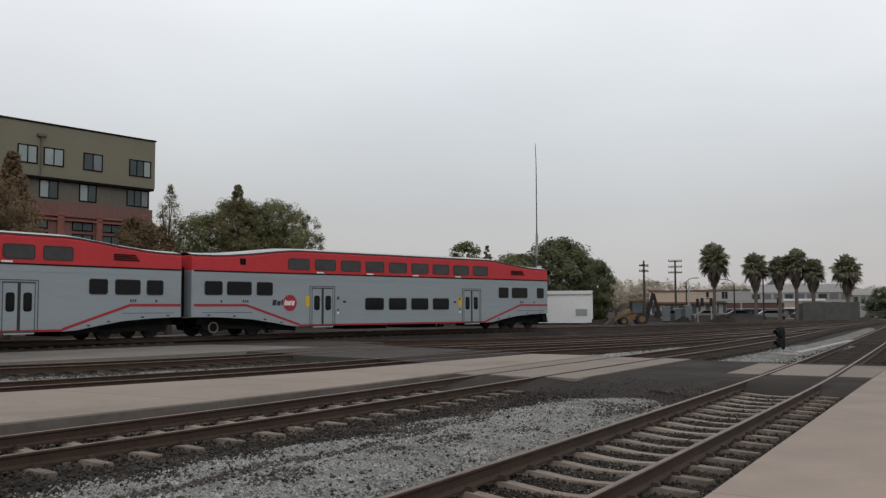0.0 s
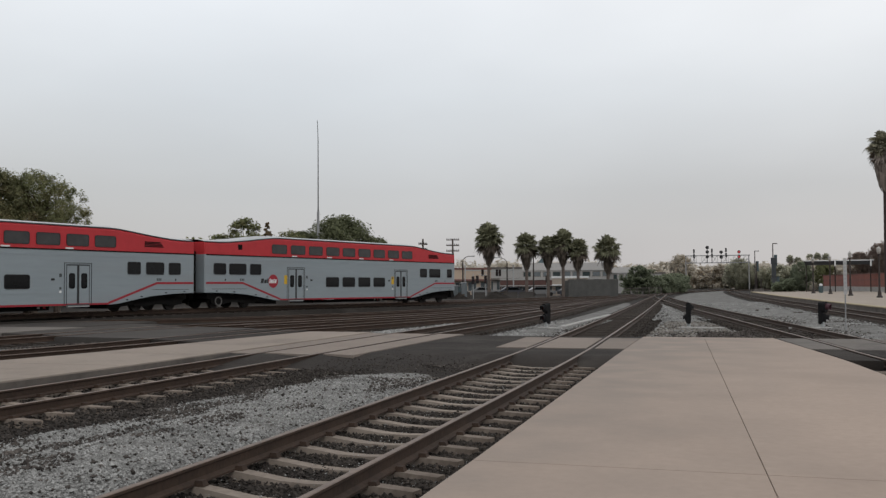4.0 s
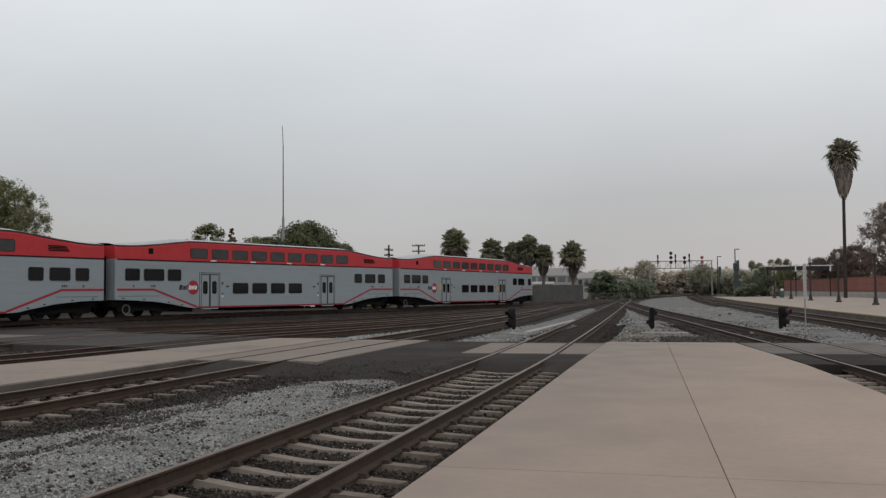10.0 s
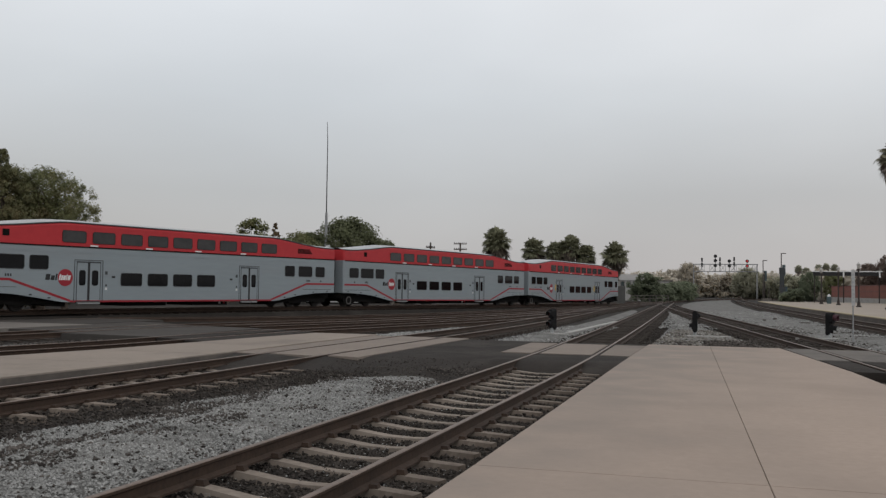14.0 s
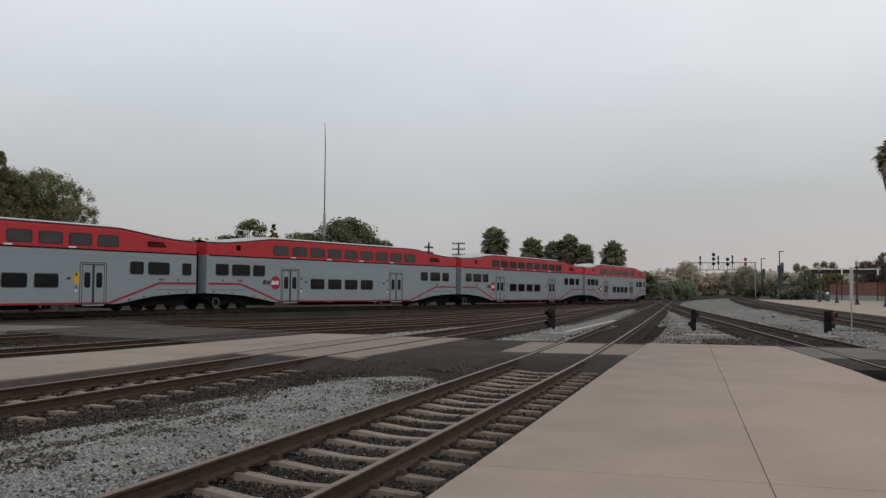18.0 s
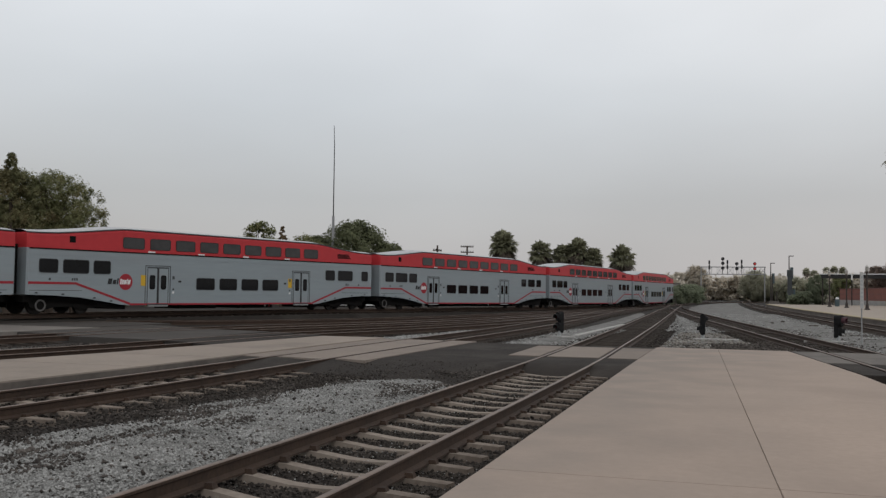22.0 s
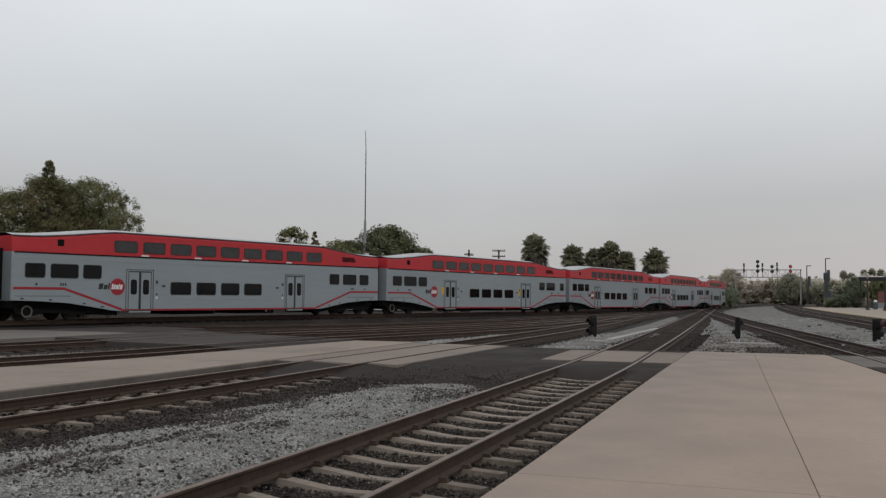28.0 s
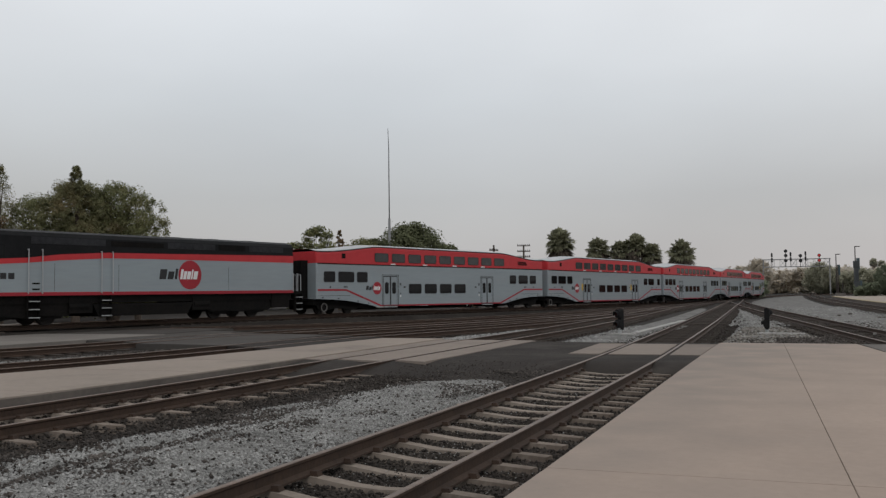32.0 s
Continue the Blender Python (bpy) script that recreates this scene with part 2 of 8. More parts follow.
M["bed_grey"] = mat("grey_gravel_bed", (0.225, 0.22, 0.208), (0.115, 0.111, 0.104), 0.95, big=1.6, fine=9, bump=1.0, stain=(0.0744, 0.0682, 0.062), stain_scale=0.5, stain_amount=0.6, spec=0.08)
M["asphalt"] = mat("worn_asphalt", (0.044, 0.0375, 0.033), (0.027, 0.0235, 0.021), 0.9, big=0.7, fine=30, bump=0.3, stain=(0.068, 0.06, 0.053), stain_scale=0.5, stain_amount=0.7, spec=0.08)
M["asphalt_pale"] = mat("pale_asphalt", (0.085, 0.077, 0.07), (0.058, 0.053, 0.049), 0.9, big=0.5, fine=30, bump=0.25, stain=(0.055, 0.05, 0.049), stain_scale=0.3, stain_amount=0.5, spec=0.08)
M["asphalt_strip"] = mat("sun_bleached_asphalt", (0.205, 0.187, 0.168), (0.15, 0.137, 0.124), 0.9, big=0.4, fine=20, bump=0.2, stain=(0.11, 0.10, 0.092), stain_scale=0.3, stain_amount=0.5, spec=0.08)
M["train_grey"] = mat("coach_grey_paint", (0.276, 0.316, 0.335), (0.248, 0.284, 0.301), 0.34, 0.1, big=0.4, fine=2.5, spec=0.5, stain=(0.264, 0.272, 0.28), stain_scale=0.35, stain_amount=0.35, stretch=(0.4, 1, 3))
M["train_red"] = mat("coach_red_paint", (0.50, 0.040, 0.046), (0.43, 0.034, 0.040), 0.48, big=0.5, fine=3, spec=0.2)
M["train_stripe"] = mat("crimson_stripe_paint", (0.345, 0.028, 0.040), (0.285, 0.025, 0.035), 0.48, big=0.5, fine=3, spec=0.2)
M["train_roof"] = mat("coach_roof_panel", (0.47, 0.475, 0.48), (0.36, 0.36, 0.365), 0.5, 0.2, big=0.5, fine=4)
M["train_black"] = mat("black_underframe", (0.006, 0.006, 0.006), (0.012, 0.0105, 0.0095), 0.9, big=1, fine=8, bump=0.1, spec=0.1)
M["loco_black"] = mat("dusty_black_roof", (0.005, 0.0055, 0.006), (0.011, 0.011, 0.012), 0.6, big=0.6, fine=4, spec=0.12)
M["seal"] = mat("black_rubber_seal", (0.02, 0.02, 0.022), (0.03, 0.03, 0.03), 0.6)
M["glass"] = glass_mat("tinted_coach_glass", (0.006, 0.007, 0.008), 0.06, 0.16)
# Lighter tint puts the reflections on the upper windows into the glass colour.
M["glass_upper"] = glass_mat("reflection_toned_upper_glass", (0.05, 0.048, 0.048), 0.12)
M["glass_house"] = glass_mat("window_glass", (0.10, 0.12, 0.13), 0.08)
M["white"] = mat("white_paint", (0.75, 0.75, 0.74), (0.66, 0.66, 0.65), 0.5, big=0.6, fine=4)
M["yellow"] = mat("yellow_paint", (0.68, 0.42, 0.03), (0.55, 0.33, 0.03), 0.5)
M["steel"] = mat("wheel_steel", (0.045, 0.04, 0.037), (0.025, 0.022, 0.02), 0.6, 0.4, big=2, fine=9)
M["handrail"] = mat("grey_handrail", (0.45, 0.46, 0.47), (0.38, 0.39, 0.40), 0.45, 0.3)
M["chrome"] = mat("galvanised_steel", (0.42, 0.43, 0.43), (0.33, 0.34, 0.34), 0.45, 0.5, big=1, fine=6)
M["signal_black"] = mat("signal_black_paint", (0.018, 0.018, 0.02), (0.03, 0.028, 0.027), 0.55)
M["red_lamp"] = glow_mat("red_signal_lens", (0.5, 0.035, 0.035), 0.15)
M["hub_steel"] = mat("worn_bright_hub", (0.15, 0.142, 0.135), (0.085, 0.08, 0.075), 0.5, 0.3, big=2, fine=9)
M["loco_dust"] = mat("dusty_grey_roof_panel", (0.035, 0.036, 0.039), (0.016, 0.016, 0.018), 0.6, big=0.8, fine=4, spec=0.15)
M["bark_dark"] = mat("dark_palm_bark", (0.062, 0.045, 0.042), (0.036, 0.027, 0.025), 0.95, big=2, fine=10, bump=0.4)
M["lens_dark"] = mat("dark_signal_lens", (0.03, 0.012, 0.012), rough=0.15)
M["brick"] = mat("red_brick_paint", (0.262, 0.104, 0.082), (0.215, 0.087, 0.068), 0.85, big=0.3, fine=5, bump=0.1, rand=0.08, stain=(0.143, 0.045, 0.0338), stain_scale=0.15)
M["brick_dark"] = mat("dull_brick", (0.2, 0.105, 0.09), (0.15, 0.08, 0.07), 0.85, big=0.5, fine=6, bump=0.1, rand=0.06)
M["olive"] = mat("olive_render", (0.2, 0.185, 0.135), (0.175, 0.16, 0.12), 0.9, big=0.4, fine=5, rand=0.02)
M["olive_dark"] = mat("dark_olive_render", (0.135, 0.125, 0.098), (0.115, 0.105, 0.085), 0.9, big=0.4, fine=5)
M["beige"] = mat("beige_stucco", (0.50, 0.40, 0.31), (0.44, 0.35, 0.27), 0.9, big=0.2, fine=3)
M["greywall"] = mat("grey_stucco", (0.38, 0.367, 0.348), (0.32, 0.31, 0.295), 0.9, big=0.2, fine=3)
M["darkwall"] = mat("dark_maroon_wall", (0.13, 0.07, 0.06), (0.09, 0.05, 0.045), 0.9, big=0.3, fine=3)
M["screen"] = mat("dark_fence_fabric", (0.10, 0.098, 0.092), (0.068, 0.067, 0.063), 0.95, big=0.8, fine=4, bump=0.5)
M["wood"] = mat("weathered_pole_wood", (0.085, 0.065, 0.05), (0.055, 0.042, 0.034), 0.9, big=1, fine=8)
M["lamp_post"] = mat("dark_bronze_paint", (0.044, 0.0336, 0.0288), (0.032, 0.024, 0.0216), 0.5)
M["globe"] = mat("frosted_globe", (0.42, 0.40, 0.37), (0.36, 0.34, 0.32), 0.3)
M["bark"] = mat("grey_brown_bark", (0.12, 0.095, 0.075), (0.075, 0.058, 0.047), 0.95, big=2, fine=10, bump=0.4)
M["palm_trunk"] = mat("palm_bark", (0.165, 0.132, 0.112), (0.105, 0.084, 0.072), 0.95, big=2, fine=10, bump=0.4)
M["palm_skirt"] = mat("dead_palm_fronds", (0.125, 0.10, 0.078), (0.075, 0.062, 0.05), 0.95, rand=0.35, island=True)
M["palm_skirt_pale"] = mat("old_grey_palm_fronds", (0.27, 0.225, 0.195), (0.18, 0.15, 0.13), 0.95, rand=0.25, island=True)
M["palm_leaf"] = mat("palm_fronds", (0.25, 0.246, 0.155), (0.165, 0.165, 0.104), 0.7, rand=0.35, island=True, leafy=0.42)
M["palm_leaf_dull"] = mat("dull_palm_fronds", (0.29, 0.275, 0.19), (0.215, 0.195, 0.14), 0.7, rand=0.35, island=True, leafy=0.42)
M["leaf_green"] = mat("green_leaves", (0.222, 0.23, 0.11), (0.145, 0.154, 0.073), 0.75, big=0.25, fine=1.5, rand=0.3, island=True, stain=(0.30, 0.235, 0.11), stain_scale=0.3, stain_amount=0.6, leafy=0.45)
M["leaf_dark"] = mat("dark_green_leaves", (0.165, 0.175, 0.092), (0.115, 0.126, 0.067), 0.75, big=0.25, fine=1.5, rand=0.22, island=True, leafy=0.42)
# Leaf green lightened so that the colour itself carries the haze of distance.
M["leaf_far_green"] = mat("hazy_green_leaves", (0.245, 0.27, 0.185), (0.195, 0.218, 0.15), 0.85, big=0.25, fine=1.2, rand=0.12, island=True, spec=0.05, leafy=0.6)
M["leaf_autumn"] = mat("reddish_autumn_leaves", (0.275, 0.205, 0.17), (0.205, 0.158, 0.13), 0.85, big=0.3, fine=1.5, rand=0.22, island=True, leafy=0.5)
M["gantry_steel"] = mat("grey_gantry_steel", (0.3, 0.3, 0.3), (0.25, 0.25, 0.25), 0.6)
M["leaf_brown"] = mat("browning_leaves", (0.25, 0.172, 0.098), (0.165, 0.122, 0.07), 0.8, big=0.3, fine=1.5, rand=0.22, island=True, leafy=0.42)
# Distance haze put into the leaf colour: paler and greyer than the foliage itself.
M["leaf_hazy"] = mat("haze_paled_far_leaves", (0.66, 0.60, 0.51), (0.57, 0.52, 0.44), 0.9, big=0.06, fine=0.5, rand=0.06, island=True, spec=0.03, leafy=0.7)
M["leaf_haze_green"] = mat("haze_paled_green_far_leaves", (0.48, 0.465, 0.36), (0.40, 0.39, 0.30), 0.9, big=0.1, fine=0.6, rand=0.08, island=True, spec=0.03, leafy=0.7)
M["digger"] = mat("faded_yellow_machine_paint", (0.21, 0.13, 0.05), (0.12, 0.08, 0.04), 0.6, big=1, fine=6, stain=(0.12, 0.09, 0.06), stain_scale=1.5)
M["tyre"] = mat("black_tyre", (0.02, 0.02, 0.02), (0.035, 0.032, 0.03), 0.9)
M["banner"] = mat("teal_banner_cloth", (0.075, 0.105, 0.115), (0.06, 0.085, 0.09), 0.8)
M["pane_dark"] = mat("dark_teal_pane", (0.045, 0.06, 0.06), (0.03, 0.042, 0.044), 0.1, spec=0.4)
M["pane_mid"] = mat("grey_reflecting_pane", (0.16, 0.18, 0.19), (0.10, 0.115, 0.12), 0.1, spec=0.6)
M["pale_concrete"] = mat("pale_dusty_concrete", (0.40, 0.385, 0.36), (0.30, 0.29, 0.275), 0.9, big=0.8, fine=8, bump=0.1)
M["door_frame"] = mat("dark_grey_door_frame", (0.06, 0.064, 0.068), (0.045, 0.05, 0.052), 0.5)


# ---- mesh helpers ----
def quad_box(bm, x0, x1, y0, y1, z0, z1):
    """An axis-aligned box added to bm; returns its vertices."""
    v = [bm.verts.new((x, y, z)) for z in (z0, z1) for x, y in ((x0, y0), (x1, y0), (x1, y1), (x0, y1))]
    for f in ((3, 2, 1, 0), (4, 5, 6, 7), (0, 1, 5, 4), (1, 2, 6, 5), (2, 3, 7, 6), (3, 0, 4, 7)):
        bm.faces.new([v[i] for i in f])
    return v


def tube(bm, a, b, r0, r1=None, seg=8, cap=True):
    """A tapered round bar from a to b."""
    a, b = Vector(a), Vector(b)
    r1 = r0 if r1 is None else r1
    q = (b - a).to_track_quat("Z", "Y")
    rings = []
    for c, r in ((a, r0), (b, r1)):
        rings.append([bm.verts.new(c + q @ Vector((r * math.cos(2 * math.pi * k / seg), r * math.sin(2 * math.pi * k / seg), 0))) for k in range(seg)])
    for k in range(seg):
        bm.faces.new((rings[0][k], rings[0][(k + 1) % seg], rings[1][(k + 1) % seg], rings[1][k]))
    if cap:
        bm.faces.new(rings[0][::-1])
        bm.faces.new(rings[1])


def lathe(bm, profile, seg=16, axis="Z", at=(0, 0, 0)):
    """A turned solid: profile of (radius, height)."""
    rings = []
    for r, h in profile:
        ring = []
        for k in range(seg):
            c, s = r * math.cos(2 * math.pi * k / seg), r * math.sin(2 * math.pi * k / seg)
            p = (c, s, h) if axis == "Z" else (c, h, s) if axis == "Y" else (h, c, s)
            ring.append(bm.verts.new((p[0] + at[0], p[1] + at[1], p[2] + at[2])))
        rings.append(ring)
    for a, b in zip(rings, rings[1:]):
        for k in range(seg):
            bm.faces.new((a[k], a[(k + 1) % seg], b[(k + 1) % seg], b[k]))
    bm.faces.new(rings[0][::-1])
    bm.faces.new(rings[-1])


def prism(bm, outline, lift, axis="Z"):
    """A flat outline pushed from lift[0] to lift[1] along an axis (Z: outline in xy, Y: outline in xz, X: outline in yz)."""
    rings = []
    for h in lift:
        rings.append([bm.verts.new((p, q, h) if axis == "Z" else (p, h, q) if axis == "Y" else (h, p, q)) for p, q in outline])
    n = len(outline)
    for k in range(n):
        bm.faces.new((rings[0][k], rings[0][(k + 1) % n], rings[1][(k + 1) % n], rings[1][k]))
    bm.faces.new(rings[0][::-1])
    bm.faces.new(rings[1])


def rounded(x0, x1, z0, z1, r, seg=4):
    """The outline of a rectangle with round corners."""
    pts = []
    for cx, cz, a in ((x1 - r, z0 + r, -90), (x1 - r, z1 - r, 0), (x0 + r, z1 - r, 90), (x0 + r, z0 + r, 180)):
        for k in range(seg + 1):
            t = radians(a + 90 * k / seg)
            pts.append((cx + r * math.cos(t), cz + r * math.sin(t)))
    return pts


def to_mesh(name, bm, materials, smooth=False):
    bmesh.ops.recalc_face_normals(bm, faces=bm.faces[:])
    me = bpy.data.meshes.new(name)
    bm.to_mesh(me)
    bm.free()
    for m in materials if isinstance(materials, (list, tuple)) else [materials]:
        me.materials.append(m)
    if smooth:
        for p in me.polygons:
            p.use_smooth = True
    return me


def part(name, bm, material, parent=None, label="", smooth=False):
    """Links a bmesh as one mesh object under a thing or a part."""
    ob = new(name, to_mesh(name, bm, material, smooth))
    ob.parent = parent
    return tagged(ob, label)


def thing(name, label, category, group="", kind="", m=None):
    ob = new(name)
    if m is not None:
        ob.matrix_basis = m
    return tagged(ob, label, category, group, kind)


def soup(name, verts, faces, material, parent=None):
    """One mesh out of arrays of corners and faces."""
    me = bpy.data.meshes.new(name)
    me.from_pydata(verts.tolist() if hasattr(verts, "tolist") else verts, [], faces.tolist() if hasattr(faces, "tolist") else faces)
    me.materials.append(material)
    ob = new(name, me)
    ob.parent = parent
    return ob


def smooth_line(points, step=1.0):
    """A Catmull-Rom curve through plan points (x, y, z), sampled evenly."""
    p = np.array([(*q, 0.0)[:3] for q in points], float)
    p = np.vstack([2 * p[0] - p[1], p, 2 * p[-1] - p[-2]])
    out = []
    for i in range(1, len(p) - 2):
        n = max(2, int(np.linalg.norm(p[i + 1] - p[i]) / step))
        for k in range(n):
            t = k / n
            out.append(0.5 * (2 * p[i] + (p[i + 1] - p[i - 1]) * t + (2 * p[i - 1] - 5 * p[i] + 4 * p[i + 1] - p[i + 2]) * t * t + (3 * p[i] - p[i - 1] - 3 * p[i + 1] + p[i + 2]) * t ** 3))
    out.append(p[-2])
    return np.array(out)


def sweep(bm, line, profile, shift=0.0, index=None):
    """Pushes a profile of (across, up) along a line; across is to the right of the way. index gives each side its material."""
    d = np.gradient(line[:, :2], axis=0)
    d /= np.linalg.norm(d, axis=1)[:, None]
    right = np.stack([d[:, 1], -d[:, 0]], 1)
    prev = None
    for c, r in zip(line, right):
        ring = [bm.verts.new((c[0] + r[0] * (a + shift), c[1] + r[1] * (a + shift), c[2] + u)) for a, u in profile]
        if prev:
            for k in range(len(profile)):
                f = bm.faces.new((prev[k], prev[(k + 1) % len(profile)], ring[(k + 1) % len(profile)], ring[k]))
                if index:
                    f.material_index = index[k]
        else:
            bm.faces.new(ring[::-1])
        prev = ring
    bm.faces.new(prev)


# ---- ground ----
def ground():
    bm = bmesh.new()
    xs = [-3000, -600, -200, -120] + list(range(-90, 61, 3)) + [90, 140, 300, 800, 3000]
    ys = [-3000, -300, -60] + list(range(-30, 181, 3)) + [220, 300, 500, 1000, 4000]
    grid = [[bm.verts.new((x, y, -0.27 + 0.035 * noise.noise((x * 0.21, y * 0.21, 3)) if -90 <= x <= 60 and -30 <= y <= 180 else -0.27)) for x in xs] for y in ys]
    for a, b in zip(grid, grid[1:]):
        for k in range(len(xs) - 1):
            bm.faces.new((a[k], a[k + 1], b[k + 1], b[k]))
    return tagged(part("ground", bm, M["ground"], smooth=True), "dark dirty ground of earth and old gravel", "ground", kind="structure")


ground()

# ---- tracks ----
RAIL = [(-0.07, -0.17), (-0.07, -0.15), (-0.016, -0.125), (-0.016, -0.045), (-0.036, -0.03), (-0.036, -0.006), (-0.025, 0.0), (0.025, 0.0), (0.036, -0.006), (0.036, -0.03), (0.016, -0.045), (0.016, -0.125), (0.07, -0.15), (0.07, -0.17)]
RAIL_INDEX = [0, 0, 0, 0, 0, 1, 1, 1, 0, 0, 0, 0, 0, 0]


def main_curve():
    """The line that the train runs on: along the yard, a bend, then out through the throat."""
    s = np.arange(-20.0, 301.0, 1.0)
    bend = np.interp(s, (-20, 20, 60, 100, 140, 180, 220, 300), (2.70, -0.394, -10.09, 2.824, 3.043, 2.324, -6.313, -6.313)) / 1000
    h = radians(1.532) + np.concatenate([[0], np.cumsum((bend[1:] + bend[:-1]) / 2)])
    x = -30.786 + np.concatenate([[0], np.cumsum(-np.sin(h[:-1]))])
    y = -54.516 + np.concatenate([[0], np.cumsum(np.cos(h[:-1]))])
    z = np.where(s < 90, 0.32, np.maximum(0.02, 0.32 - (s - 90) * 0.005))
    back = np.arange(-160.0, -20.0, 2.0)
    lead = np.stack([back, -30.786 + (-20 - back) * math.sin(radians(1.532)), -54.516 - (-20 - back) * math.cos(radians(1.532)), np.full(len(back), 0.32)], 1)
    return np.vstack([lead, np.stack([s, x, y, z], 1)])


MAIN = main_curve()


def on_main(s):
    return Vector([float(np.interp(s, MAIN[:, 0], MAIN[:, k])) for k in (1, 2, 3)])


LINES = {
    "near": [(-3.88, -25), (-3.88, 0), (-3.88, 10), (-3.97, 21), (-4.22, 29), (-4.5, 37), (-4.92, 48), (-5.6, 64), (-6.35, 81), (-7.4, 105), (-8.8, 137)],
    "second": [(-12.6, -25), (-10.75, 0), (-10.2, 8), (-10.0, 14), (-9.98, 25), (-9.75, 42), (-10.2, 60), (-11.2, 85), (-10.9, 112), (-10.0, 140)],
    "third": [(-29, -25), (-20.3, 4), (-18.5, 12), (-17.4, 16.5), (-16.55, 21), (-16.25, 25), (-15.9, 29), (-14.7, 34), (-13.4, 39.5), (-12.15, 46), (-11.3, 54), (-10.8, 64)],
    "fourth": [(-40, -25), (-28.5, 5), (-24.9, 14.5), (-23.2, 18.7), (-22.3, 22.5), (-21.9, 26), (-21.3, 31), (-19.8, 36.5), (-17.4, 43), (-15.3, 51), (-13.4, 62), (-12.0, 76), (-11.2, 90)],
    "right": [(6.4, -25), (5.6, -5), (4.9, 8), (4.2, 18), (3.65, 23), (2.95, 29), (1.75, 38), (0.7, 46), (-0.9, 58), (-3.2, 76), (-5.4, 95), (-7.3, 113)],
    "far_right": [(11.4, -25), (10.3, 0), (9.0, 20), (7.9, 37), (7.0, 50), (5.8, 68), (3.4, 112), (1.6, 175), (1.4, 230), (5.0, 300), (14, 380)],
    "fifth": [(-30.5, 35.5), (-26.4, 39), (-23.3, 42.8), (-20.7, 47.8), (-18.4, 55), (-16.6, 65), (-14.9, 80), (-13.2, 97)],
    "crossover": [(-18.9, 33), (-17.0, 38.5), (-15.0, 45), (-13.3, 54), (-12.1, 65), (-11.3, 80)],
    "outer": [(-44.5, 10), (-43, 35), (-37.5, 58), (-30, 80), (-22.5, 102), (-16.5, 122), (-12.5, 140)],
}
LABELS = {"near": "railway track on concrete ties, rusty rails with worn heads", "second": "railway track beside a low platform, dark oily ballast"}
SMOOTHED = {}


def track(key, pts):
    line = smooth_line(pts, 1.0) if key != "main" else pts
    SMOOTHED[key] = line
    tr = thing("railway_track", LABELS.get(key, "rusty railway track on a blackened trackbed"), "railway track", kind="structure")
    for side in (-0.752, 0.752):
        bm = bmesh.new()
        sweep(bm, line, RAIL, side, RAIL_INDEX)
        part("rail", bm, [M["rail"], M["rail_top"]], tr)
    bm = bmesh.new()
    low = line.copy()
    low[:, 2] -= 0.215 + 0.004 * len(SMOOTHED)
    top = -0.05 if key == "near" else -0.045 if key in ("second", "right") else 0.012
    sweep(bm, low, [(-2.6, -0.6), (-1.75, top - 0.01), (-0.9, top), (0.9, top), (1.75, top - 0.01), (2.6, -0.6)])
    part("trackbed", bm, M["bed"], tr)
    return tr


TRACKS = {k: track(k, v) for k, v in LINES.items()}
TRACKS["main"] = track("main", MAIN[:, 1:4])


def tie_mesh(material):
    bm = bmesh.new()
    prof = [(-0.11, -0.08), (0.11, -0.08), (0.072, 0.10), (-0.072, 0.10)]
    rings = []
    for x, dz in ((-1.3, -0.005), (-0.9, 0.004), (-0.5, -0.02), (-0.15, -0.045), (0.15, -0.045), (0.5, -0.02), (0.9, 0.004), (1.3, -0.005)):
        rings.append([bm.verts.new((x, p, z + (dz if z > 0 else 0))) for p, z in prof])
    for a, b in zip(rings, rings[1:]):
        for k in range(4):
            bm.faces.new((a[k], a[(k + 1) % 4], b[(k + 1) % 4], b[k]))
    bm.faces.new(rings[0][::-1])
    bm.faces.new(rings[-1])
    return to_mesh("tie", bm, material)


TIE = tie_mesh(M["tie"])
TIE_DARK = tie_mesh(M["tie_dark"])


def lay_ties(key, y0, y1, step, me, drop=-0.27, skew=0.0):
    line, tr = SMOOTHED[key], TRACKS[key]
    y, k = y0, 0
    while y < y1:
        x = float(np.interp(y, line[:, 1], line[:, 0]))
        x2 = float(np.interp(y + 0.5, line[:, 1], line[:, 0]))
        ob = new("tie", me)
        ob.parent = tr
        ob.matrix_basis = pose(x + random.uniform(-0.03, 0.03), y, drop + random.uniform(-0.008, 0.008), 0, 0, -math.degrees(math.atan2(x2 - x, 0.5)) - skew + random.uniform(-1, 1))
        y += step


